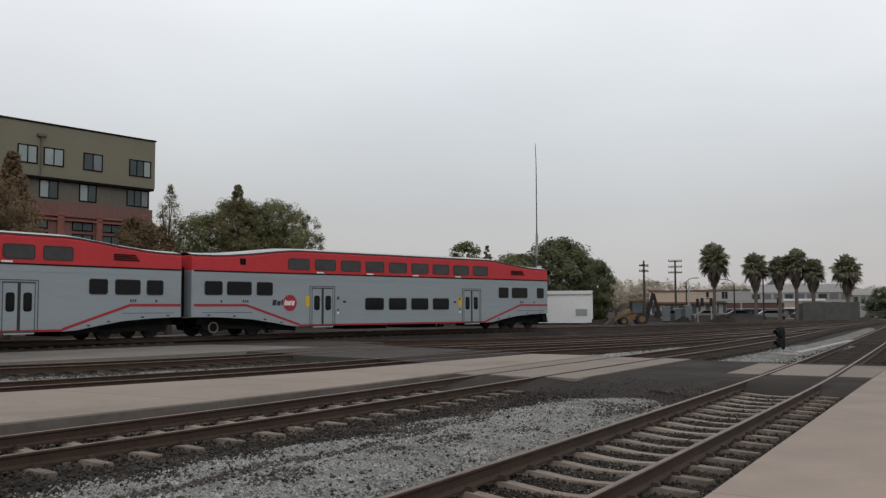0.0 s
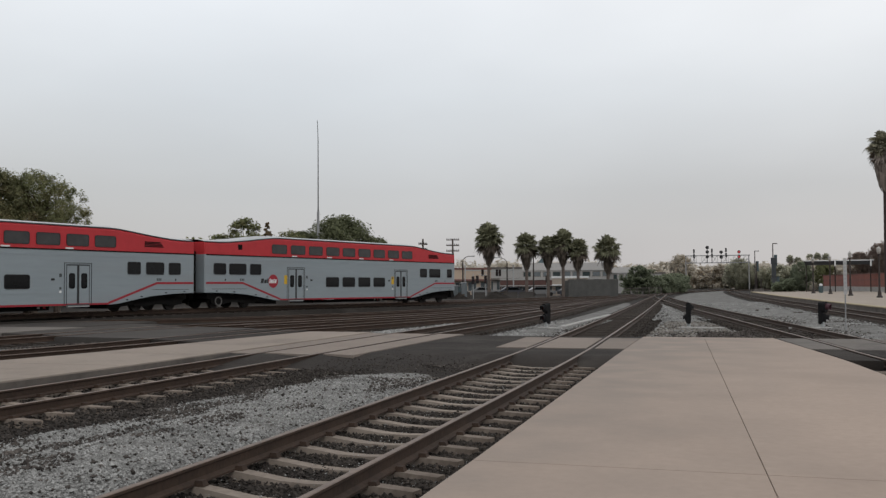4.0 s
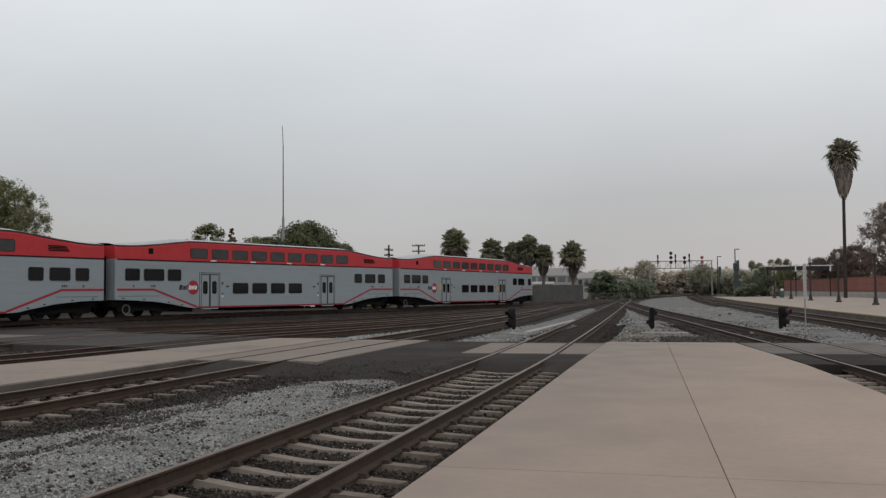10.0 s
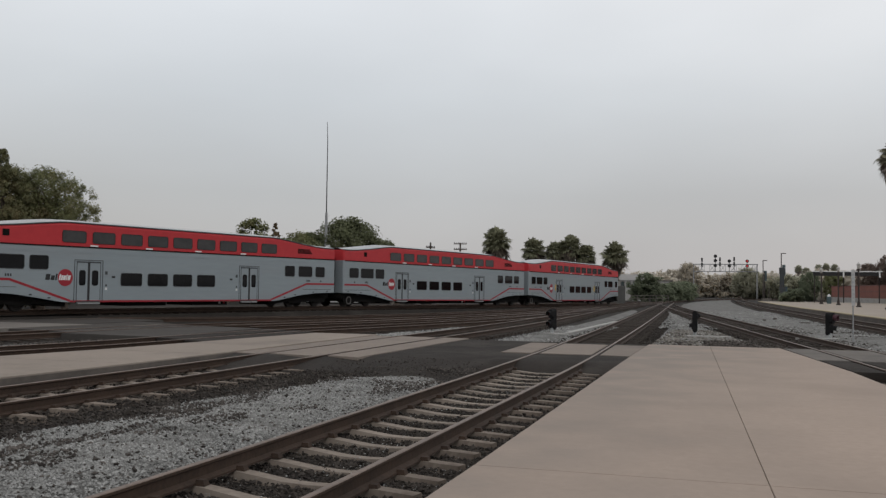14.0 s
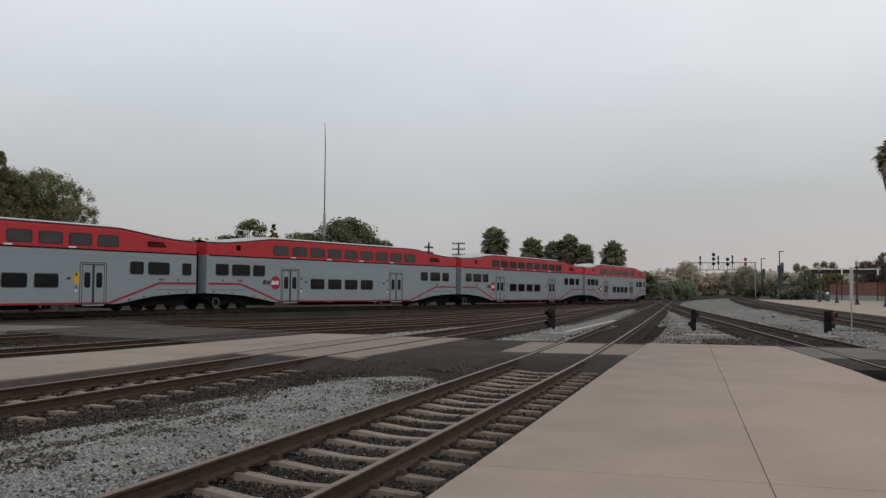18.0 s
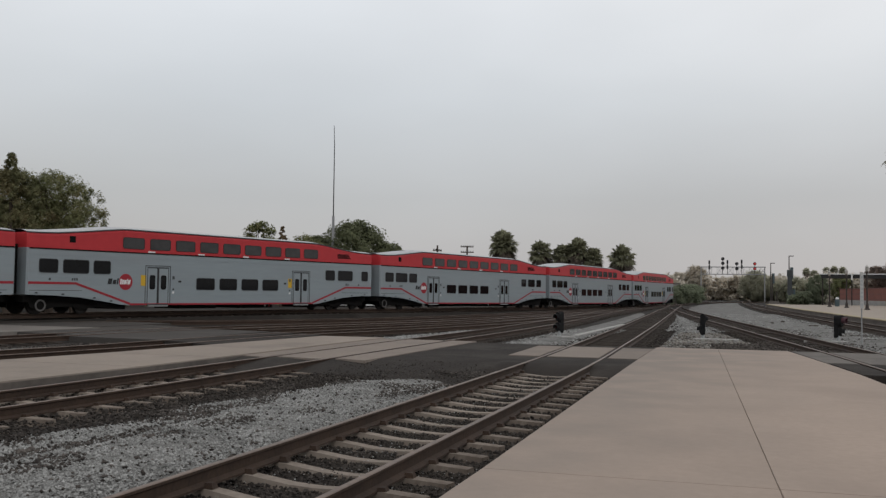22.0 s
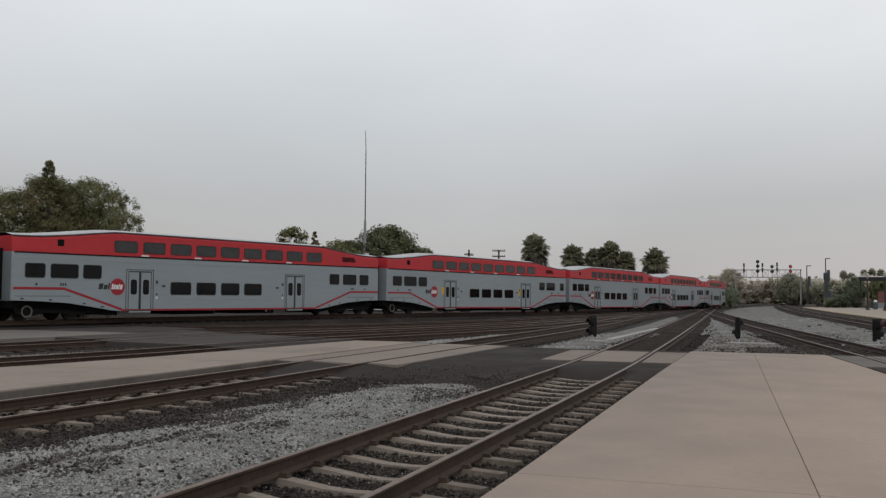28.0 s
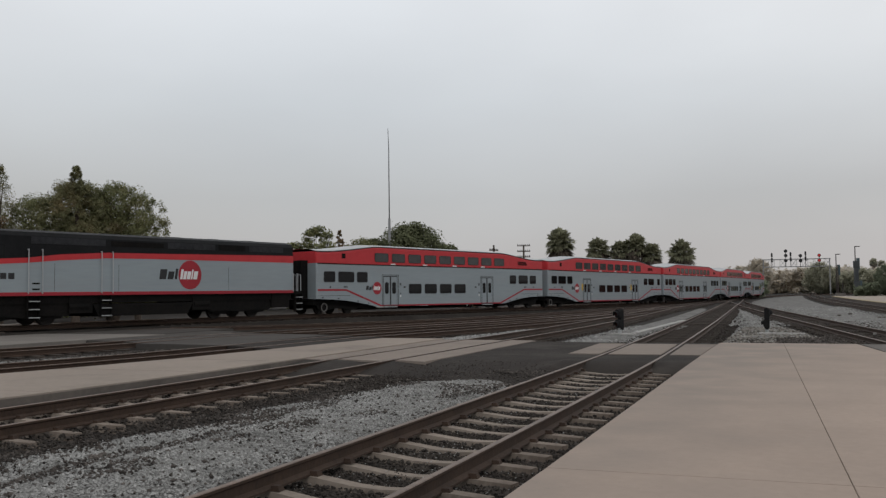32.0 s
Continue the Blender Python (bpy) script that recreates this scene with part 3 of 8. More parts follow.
def tie_field(key, y0, y1, step, lift=-0.265, z=None):
    """Ties too far off to tell apart singly, as one mesh."""
    line = SMOOTHED[key]
    v, f = [], []
    y = y0
    while y < y1:
        x, zz = float(np.interp(y, line[:, 1], line[:, 0])), float(np.interp(y, line[:, 1], line[:, 2]))
        x2 = float(np.interp(y + 0.5, line[:, 1], line[:, 0]))
        a = -math.atan2(x2 - x, 0.5)
        b = len(v)
        for dz in (-0.08, 0.095):
            for dx, dy in ((-1.3, -0.11), (1.3, -0.11), (1.3, 0.11), (-1.3, 0.11)):
                v.append((x + dx * math.cos(a) - dy * math.sin(a), y + dx * math.sin(a) + dy * math.cos(a), zz + lift + dz))
        f += [(b + 4, b + 5, b + 6, b + 7), (b, b + 1, b + 5, b + 4), (b + 1, b + 2, b + 6, b + 5), (b + 2, b + 3, b + 7, b + 6), (b + 3, b, b + 4, b + 7)]
        y += step
    tagged(soup("far_ties", v, f, M["tie_dark"], TRACKS[key]), "dark ties half sunk in ballast", kind="stuff")


# ---- train ----
PITCH = 25.9
SIDE = 1.49


def car_profile(tail=0.0):
    """Stations along a coach: x, underside, roof edge."""
    right = [(0.0, 0.41, 4.16), (6.9, 0.41, 4.16), (7.4, 0.44, 4.14), (8.3, 0.59, 4.05), (9.6, 0.78, 3.90), (10.9, 0.87, 3.78), (11.7, 0.9, 3.745), (12.66, 0.917, 3.738), (12.72, 0.92, 3.735)]
    rear = right[1:-2] + [(12.38 + tail, 0.917, 3.738), (12.45 + tail, 0.92, 3.735)]
    return [(-x, a, b) for x, a, b in rear[::-1]] + right


def coach_body(bm, tail):
    """Grey lower body: side walls, floor and end walls."""
    st = car_profile(tail)
    ring_prev = None
    for x, lo, hi in st:
        w = SIDE - (0.06 if x > 12.7 or x < -12.44 - tail else 0.0)
        ring = [bm.verts.new(p) for p in ((x, -w, lo), (x, -w, 3.04), (x, w, 3.04), (x, w, lo))]
        if ring_prev:
            for k in range(4):
                bm.faces.new((ring_prev[k], ring_prev[(k + 1) % 4], ring[(k + 1) % 4], ring[k]))
        else:
            bm.faces.new(ring[::-1])
        ring_prev = ring
    bm.faces.new(ring_prev)


def coach_crown(bm, tail):
    """Red upper walls, closed by a rounded roof."""
    prev = None
    for x, lo, hi in car_profile(tail):
        w = SIDE + 0.004 - (0.06 if x > 12.7 or x < -12.44 - tail else 0.0)
        ring = [bm.verts.new(p) for p in ((x, -w, 3.04), (x, -w, 3.2), (x, -w + 0.015, hi - 0.12), (x, -w + 0.07, hi), (x, w - 0.07, hi), (x, w - 0.015, hi - 0.12), (x, w, 3.2), (x, w, 3.04))]
        if prev:
            for k in range(8):
                bm.faces.new((prev[k], prev[(k + 1) % 8], ring[(k + 1) % 8], ring[k]))
        else:
            bm.faces.new(ring[::-1])
        prev = ring
    bm.faces.new(prev)


def coach_roof(bm, tail):
    prev = None
    for x, lo, hi in car_profile(tail):
        x *= 0.998
        ring = [bm.verts.new((x, y, hi + z)) for y, z in ((-1.40, 0.004), (-1.34, 0.04), (-0.9, 0.13), (0, 0.18), (0.9, 0.13), (1.34, 0.04), (1.40, 0.004))]
        if prev:
            for k in range(6):
                bm.faces.new((prev[k], prev[k + 1], ring[k + 1], ring[k]))
        prev = ring


def side_panel(parent, name, x0, x1, z0, z1, material, proud=0.006, r=0.08, depth=0.05, sides=(-1, 1), label="", base=SIDE):
    """A rounded panel on each side wall; each is a part of its own."""
    made = []
    for s in sides:
        bm = bmesh.new()
        prism(bm, rounded(x0, x1, z0, z1, r), (s * (base + proud), s * (base - depth)), "Y")
        made.append(part(name, bm, material, parent, label))
    return made


def window(parent, x0, x1, z0, z1, base=SIDE, pane="glass"):
    for s in (-1, 1):
        bm = bmesh.new()
        outer, inner = rounded(x0 - 0.035, x1 + 0.035, z0 - 0.035, z1 + 0.035, 0.11), rounded(x0, x1, z0, z1, 0.085)
        n = len(outer)
        rows = [[bm.verts.new((p, s * y, q)) for p, q in line] for line, y in ((outer, base + 0.002), (outer, base + 0.016), (inner, base + 0.016), (inner, base + 0.002))]
        for a, b in zip(rows, rows[1:]):
            for k in range(n):
                bm.faces.new((a[k], a[(k + 1) % n], b[(k + 1) % n], b[k]))
        fr = part("window", bm, M["seal"], parent)
        bm = bmesh.new()
        prism(bm, inner, (s * (base + 0.008), s * (base - 0.03)), "Y")
        part("pane", bm, M[pane], fr)


def stripe_piece(parent, pts, width, proud=0.007):
    """A painted stripe along both sides, through (x, z) points."""
    for s in (-1, 1):
        bm = bmesh.new()
        prev = None
        for x, z in pts:
            ring = [bm.verts.new((x, s * (SIDE + proud), z - width / 2)), bm.verts.new((x, s * (SIDE + proud), z + width / 2)), bm.verts.new((x, s * (SIDE - 0.01), z + width / 2)), bm.verts.new((x, s * (SIDE - 0.01), z - width / 2))]
            if prev:
                for k in range(4):
                    bm.faces.new((prev[k], prev[(k + 1) % 4], ring[(k + 1) % 4], ring[k]))
            else:
                bm.faces.new(ring[::-1])
            prev = ring
        bm.faces.new(prev)
        part("stripe", bm, M["train_stripe"], parent)


def emblem(parent, x, z, r, base):
    """A red disc with plain white bars, and slanted black bars before it, on both sides."""
    for s in (-1, 1):
        d = -s
        bm = bmesh.new()
        lathe(bm, [(r, base - 0.01), (r, base + 0.010)] if s > 0 else [(r, -base - 0.010), (r, -base + 0.01)], 28, "Y", (x, 0, z))
        disc = part("emblem_disc", bm, M["train_stripe"], parent, "red emblem disc")
        h = r * 0.30
        for k, (w, tall) in enumerate(((0.2, 1.25), (0.24, 0.85), (0.3, 0.8), (0.12, 1.25), (0.34, 0.85))):
            bm = bmesh.new()
            a = x + d * r * (-0.88, -0.62, -0.32, 0.06, 0.25)[k]
            w, sl = d * r * w, d * 0.12 * r
            prism(bm, [(a, z - h), (a + w, z - h), (a + w + sl, z + h * tall), (a + sl, z + h * tall)], (s * (base + 0.004), s * (base + 0.016)), "Y")
            part("white_bar", bm, M["white"], disc, "slanted white bar")
        for a, w, hh in ((-2.62, 0.56, 1.25), (-1.94, 0.48, 0.75), (-1.34, 0.2, 1.4)):
            bm = bmesh.new()
            a = x + d * r * a
            w, sl = d * r * w, d * 0.12 * r
            prism(bm, [(a, z - h), (a + w, z - h), (a + w + sl, z + h * hh), (a + sl, z + h * hh)], (s * (base - 0.01), s * (base + 0.008)), "Y")
            part("black_bar", bm, M["seal"], parent, "slanted black bar")


def double_door(parent, x):
    for s in (-1, 1):
        bm = bmesh.new()
        z0, z1 = 0.43, 2.34
        y0, y1 = sorted((s * (SIDE - 0.02), s * (SIDE + 0.016)))
        quad_box(bm, x - 0.67, x + 0.67, *sorted((s * (SIDE - 0.03), s * (SIDE + 0.002))), z0, z1)
        door = part("door", bm, M["door_frame"], parent, "pair of grey sliding doors in a dark frame")
        for a, b, c, d in ((-0.80, -0.775, z0, z1 + 0.05), (0.775, 0.80, z0, z1 + 0.05), (-0.80, 0.80, z1 + 0.05, z1 + 0.08), (-0.67, -0.645, z0, z1), (0.645, 0.67, z0, z1), (-0.67, 0.67, z1 - 0.06, z1), (-0.67, 0.67, z0 - 0.03, z0 + 0.03)):
            bm = bmesh.new()
            quad_box(bm, x + a, x + b, y0, y1, c, d)
            part("frame_bar", bm, M["door_frame"], door)
        for side in (-1, 1):
            bm = bmesh.new()
            xa, xb = sorted((x + side * 0.06, x + side * 0.645))
            prism(bm, rounded(xa, xb, z0 + 0.03, z1 - 0.06, 0.02, 1), (s * (SIDE + 0.006), s * (SIDE - 0.02)), "Y")
            part("door_leaf", bm, M["train_grey"], door)
            bm = bmesh.new()
            prism(bm, rounded(x + side * 0.355 - 0.18, x + side * 0.355 + 0.18, 1.2, 1.93, 0.11), (s * (SIDE + 0.012), s * (SIDE - 0.01)), "Y")
            part("door_window", bm, M["glass"], door)
        bm = bmesh.new()
        y0, y1 = sorted((s * (SIDE - 0.01), s * (SIDE + 0.017)))
        quad_box(bm, x - 0.06, x + 0.06, y0, y1, z0 + 0.06, z1 - 0.06)
        part("rubber_edge", bm, M["seal"], door)
        bm = bmesh.new()
        y0, y1 = sorted((s * (SIDE - 0.05), s * (SIDE + 0.07)))
        quad_box(bm, x - 0.62, x + 0.62, y0, y1, 0.335, 0.39)
        part("step", bm, M["chrome"], door)


def wheel_mesh(r):
    bm = bmesh.new()
    for s in (-1, 1):
        y = s * 0.70
        lathe(bm, [(r + 0.028, y - s * 0.0), (r + 0.028, y + s * 0.03), (r, y + s * 0.035), (r, y + s * 0.13), (r - 0.07, y + s * 0.135), (r - 0.09, y + s * 0.10), (0.16, y + s * 0.085), (0.13, y + s * 0.15), (0.03, y + s * 0.15)] if s > 0 else
              [(0.03, y + s * 0.15), (0.13, y + s * 0.15), (0.16, y + s * 0.085), (r - 0.09, y + s * 0.10), (r - 0.07, y + s * 0.135), (r, y + s * 0.13), (r, y + s * 0.035), (r + 0.028, y + s * 0.03), (r + 0.028, y)], 20, "Y")
        for k in range(5):
            a = 2 * math.pi * k / 5
            quad_box(bm, math.cos(a) * r * 0.52 - 0.05, math.cos(a) * r * 0.52 + 0.05, min(y, y + s * 0.105), max(y, y + s * 0.105), math.sin(a) * r * 0.52 - 0.05, math.sin(a) * r * 0.52 + 0.05)
    tube(bm, (0, -0.74, 0), (0, 0.74, 0), 0.08, seg=10)
    return to_mesh("wheelset", bm, M["steel"])


WHEEL = wheel_mesh(0.42)
AXLES = []


def bogie(parent, x, half, wheel, r):
    bm = bmesh.new()
    for s in (-1, 1):
        y0, y1 = sorted((s * 0.95, s * 1.12))
        out = [(x - half - 0.45, 0.42), (x - half - 0.3, 0.30), (x - half + 0.3, 0.30), (x - half + 0.5, 0.46), (x + half - 0.5, 0.46), (x + half - 0.3, 0.30), (x + half + 0.3, 0.30), (x + half + 0.45, 0.42), (x + half + 0.35, 0.66), (x + 0.5, 0.62), (x, 0.52), (x - 0.5, 0.62), (x - half - 0.35, 0.66)]
        prism(bm, out, (y0, y1), "Y")
        for d in (-1, 1):
            lathe(bm, [(0.15, y0 - 0.02), (0.15, y1 + 0.03)], 12, "Y", (x + d * half, 0, r))
            tube(bm, (x + d * 0.32, s * 1.04, 0.4), (x + d * 0.32, s * 1.04, 0.85), 0.12, seg=10)
    quad_box(bm, x - 0.3, x + 0.3, -1.1, 1.1, 0.5, 0.8)
    quad_box(bm, x - half - 0.1, x + half + 0.1, -0.6, 0.6, 0.62, 0.86)
    bg = part("bogie", bm, M["train_black"], parent, "black cast bogie frame")
    for s in (-1, 1):
        bm2 = bmesh.new()
        prism(bm2, [(x - half - 0.62, 0.62), (x - half - 0.5, 0.3), (x - half + 0.35, 0.24), (x - 0.45, 0.34), (x + 0.45, 0.34), (x + half - 0.35, 0.24), (x + half + 0.5, 0.3), (x + half + 0.62, 0.62), (x + half, 0.8), (x - half, 0.8)], sorted((s * 1.13, s * 1.2)), "Y")
        part("side_frame", bm2, M["train_black"], bg)
    for d in (-1, 1):
        ax = new("wheelset", wheel)
        ax.parent = bg
        ax.matrix_basis = pose(x + d * half, 0, r)
        AXLES.append((ax, x + d * half, r))
    return bg


def coach(cab=False, lead=False):
    """A two-level passenger coach; x is the way it runs. Origin at rail level under its middle."""
    label = "grey and red two-level cab coach leading the train" if lead else "grey and red two-level coach with yellow door signs" if cab else "grey and red two-level passenger coach, tinted windows"
    c = thing("cab_coach" if lead else "passenger_coach", label, "train car", "coaches of the train")
    bm = bmesh.new()
    tail = 0.36 if lead else 0.0
    coach_body(bm, tail)
    part("body", bm, M["train_grey"], c, "grey painted lower body")
    bm = bmesh.new()
    coach_crown(bm, tail)
    part("upper_wall", bm, M["train_red"], c, "red upper deck wall")
    bm = bmesh.new()
    coach_roof(bm, tail)
    part("roof", bm, M["train_roof"], c, "pale metal roof", smooth=True)
    for s in (-1, 1):
        bm = bmesh.new()
        prev = None
        for x, lo, hi in car_profile(tail):
            w = SIDE - 0.06 - (0.06 if x > 12.7 or x < -12.44 - tail else 0.0)
            ring = [bm.verts.new((x, s * a, hi + b)) for a, b in ((w, -0.03), (w + 0.055, -0.03), (w + 0.055, 0.015), (w, 0.03))]
            if prev:
                for q in range(4):
                    bm.faces.new((prev[q], prev[(q + 1) % 4], ring[(q + 1) % 4], ring[q]))
            prev = ring
        part("gutter", bm, M["door_frame"], c, "thin dark gutter along the roof edge")
    # dark joint line between the red and the grey
    for s in (-1, 1):
        bm = bmesh.new()
        y0, y1 = sorted((s * (SIDE - 0.01), s * (SIDE + 0.02)))
        quad_box(bm, -12.36 - tail, 12.64, y0, y1, 2.99, 3.05)
        part("belt_strip", bm, M["train_black"], c)
        for z in (2.74, 0.98):
            bm = bmesh.new()
            quad_box(bm, -12.35 if z > 2 else -4.1, 12.5 if z > 2 else 4.0, *sorted((s * (SIDE - 0.01), s * (SIDE + 0.011))), z, z + 0.022)
            part("body_ridge", bm, M["train_grey"], c)
    # sills and stripes
    stripe_piece(c, [(-6.85, 0.455), (6.75, 0.455)], 0.09)
    stripe_piece(c, [(-12.36 - tail, 1.45), (-9.95, 1.45), (-6.85, 0.48)], 0.115)
    stripe_piece(c, [(6.75, 0.48), (9.95, 1.45), (12.64, 1.45)], 0.115)
    # windows
    for a, b in ((-12.15, -11.28), (-10.98, -9.7), (-9.35, -8.5)) if lead else ((-11.82, -10.92), (-10.6, -9.27), (-8.96, -8.06)):
        window(c, a, b, 1.95, 2.53)
    for a, b in ((7.98, 8.82), (9.2, 10.62), (11.62, 12.24)) if cab else ((7.98, 8.80), (9.22, 10.43), (10.82, 11.64)):
        window(c, a, b, 1.92, 2.5)
    for k in range(-4, 5):
        x = k * 1.655 + (-0.30 if lead else -0.08)
        window(c, x - 0.62, x + 0.62, 3.24, 3.74, SIDE + 0.004, "glass_upper")
    for k in range(4):
        x = (-1.98 if lead else -1.95 if cab else -3.36) + 1.66 * k
        window(c, x - 0.62, x + 0.62, 1.23, 1.81)
    double_door(c, -5.45 if lead else -5.15 if cab else -5.86)
    double_door(c, 5.55 if lead else 5.68 if cab else 4.92)
    emblem(c, -7.45 if lead else -7.13, 1.56, 0.40, SIDE)
    # vents, number bars, data plates, lamps
    side_panel(c, "vent", -10.32, -10.0, 3.36, 3.66, M["train_black"], 0.004, 0.02, base=SIDE + 0.004)
    for s in (-1, 1):
        bm = bmesh.new()
        for k in range(4):
            y0, y1 = sorted((s * (SIDE - 0.005), s * (SIDE + 0.022)))
            quad_box(bm, 9.1, 10.4 - 0.07 * k, y0, y1, 3.32 + 0.075 * k, 3.365 + 0.075 * k)
        part("louvre", bm, M["train_black"], c)
        bm = bmesh.new()
        y0, y1 = sorted((s * (SIDE - 0.005), s * (SIDE + 0.006)))
        for xx in (-10.15, 9.95):
            bm = bmesh.new()
            for k in range(3):
                quad_box(bm, xx + 0.12 * k, xx + 0.12 * k + 0.07, y0, y1, 1.58, 1.70)
            part("number_bars", bm, M["seal"], c, "dark bars of a painted number")
    for x in (-5.6, -2.3, 1.0, 4.4):
        side_panel(c, "marker_plate", x - 0.22, x + 0.22, 3.06, 3.13, M["white"], 0.03, 0.01, base=SIDE)
    if cab:
        side_panel(c, "door_sign", *((-6.5, -6.22) if lead else (-6.22, -5.9)), 1.38, 1.92, M["yellow"], 0.008, 0.02)
        side_panel(c, "door_sign", *((4.42, 4.72) if lead else (4.54, 4.86)), 1.38, 1.92, M["yellow"], 0.008, 0.02)
    rear, front = (-5.45, 5.55) if lead else (-5.15, 5.68) if cab else (-5.86, 4.92)
    for x, d in ((rear, 1.0), (front, -1.0)):
        side_panel(c, "notice", x + d - 0.06, x + d + 0.06, 1.0, 1.11, M["white"], 0.006, 0.01)
        side_panel(c, "door_button", x + d - 0.05, x + d + 0.05, 1.17, 1.27, M["door_frame"], 0.012, 0.02)
        side_panel(c, "control_box", x + d - 0.07, x + d + 0.07, 1.74, 1.9, M["door_frame"], 0.010, 0.02)
        side_panel(c, "intercom", x + d * 1.42 - 0.1, x + d * 1.42 + 0.1, 1.58, 1.68, M["seal"], 0.012, 0.03)
    # small latches along the rising lower edge, a hatch joint above them
    for sx in (-1, 1):
        for q in (7.95, 8.9, 10.6, 11.95):
            lo = float(np.interp(q, (6.9, 7.4, 8.3, 9.6, 10.9, 11.7, 12.7), (0.41, 0.44, 0.59, 0.78, 0.87, 0.9, 0.92)))
            side_panel(c, "latch", sx * q - 0.07, sx * q + 0.07, lo + 0.06, lo + 0.12, M["seal"], 0.012, 0.015)
        side_panel(c, "hatch_joint", min(sx * 9.6, sx * 12.3), max(sx * 9.6, sx * 12.3), 1.10, 1.12, M["steel"], 0.003, 0.004)
        side_panel(c, "lamp", sx * 11.3 - 0.04, sx * 11.3 + 0.04, 1.58, 1.68, M["seal"], 0.02, 0.02)
    side_panel(c, "white_plate", 3.05, 3.19, 0.28, 0.37, M["white"], 0.006, 0.01, base=1.0)
    side_panel(c, "red_plate", 3.38, 3.52, 0.28, 0.37, M["train_stripe"], 0.006, 0.01, base=1.0)
    # underframe
    for s in (-1, 1):
        bm = bmesh.new()
        prism(bm, [(s * 12.4, 0.86), (s * 12.4, 0.58), (s * 9.9, 0.50), (s * 7.3, 0.22), (s * 6.9, 0.20), (s * 6.9, 0.40)], (-1.2, 1.2), "Y")
        part("underframe", bm, M["train_black"], c)
    for x in (-2.0, 2.4):
        bm = bmesh.new()
        quad_box(bm, x - 1.3, x + 1.3, -1.0, 1.0, 0.2, 0.37)
        part("equipment_box", bm, M["train_black"], c)
    for s in (-1, 1):
        bm = bmesh.new()
        quad_box(bm, 12.7 if s > 0 else -12.97 - tail, 12.95 if s > 0 else -12.44 - tail, -0.75, 0.75, 0.95, 3.2)
        if not (lead and s > 0):
            part("gangway", bm, M["train_black"], c, "black folding gangway")
        else:
            bm.free()
        bm = bmesh.new()
        tube(bm, (s * 12.3, 0, 0.72), (s * 12.94, 0, 0.72), 0.13, seg=8)
        quad_box(bm, *(sorted((s * 12.62, s * 12.92))), -0.35, 0.35, 0.55, 0.9)
        part("coupler", bm, M["train_black"], c)
    if lead:
        bm = bmesh.new()
        prism(bm, rounded(-1.1, 1.1, 2.0, 2.75, 0.1), (12.60, 12.64), "X")
        part("windscreen", bm, M["glass"], c)
        bm = bmesh.new()
        prism(bm, [(-1.45, 0.35), (1.45, 0.35), (1.3, 1.0), (-1.3, 1.0)], (12.3, 12.72), "X")
        part("pilot", bm, M["train_black"], c, "black pilot plate under the cab")
    for x in (-10.35, 10.35):
        bg = bogie(c, x, 1.2, WHEEL, 0.42)
        if x < 0:
            for s in (-1, 1):
                bm = bmesh.new()
                for ra, rb, ya, yb in ((0.27, 0.20, 1.2, 1.235),):
                    ring = [[bm.verts.new((x - 1.2 + r * math.cos(q * math.pi / 12), s * y, 0.42 + r * math.sin(q * math.pi / 12))) for q in range(24)] for r, y in ((ra, ya), (ra, yb), (rb, yb), (rb, ya))]
                    for k in range(4):
                        for q in range(24):
                            bm.faces.new((ring[k][q], ring[k][(q + 1) % 24], ring[(k + 1) % 4][(q + 1) % 24], ring[(k + 1) % 4][q]))
                part("hub_ring", bm, M["hub_steel"], bg, "bright worn hub ring")
    return c


LOCO_WHEEL = wheel_mesh(0.50)


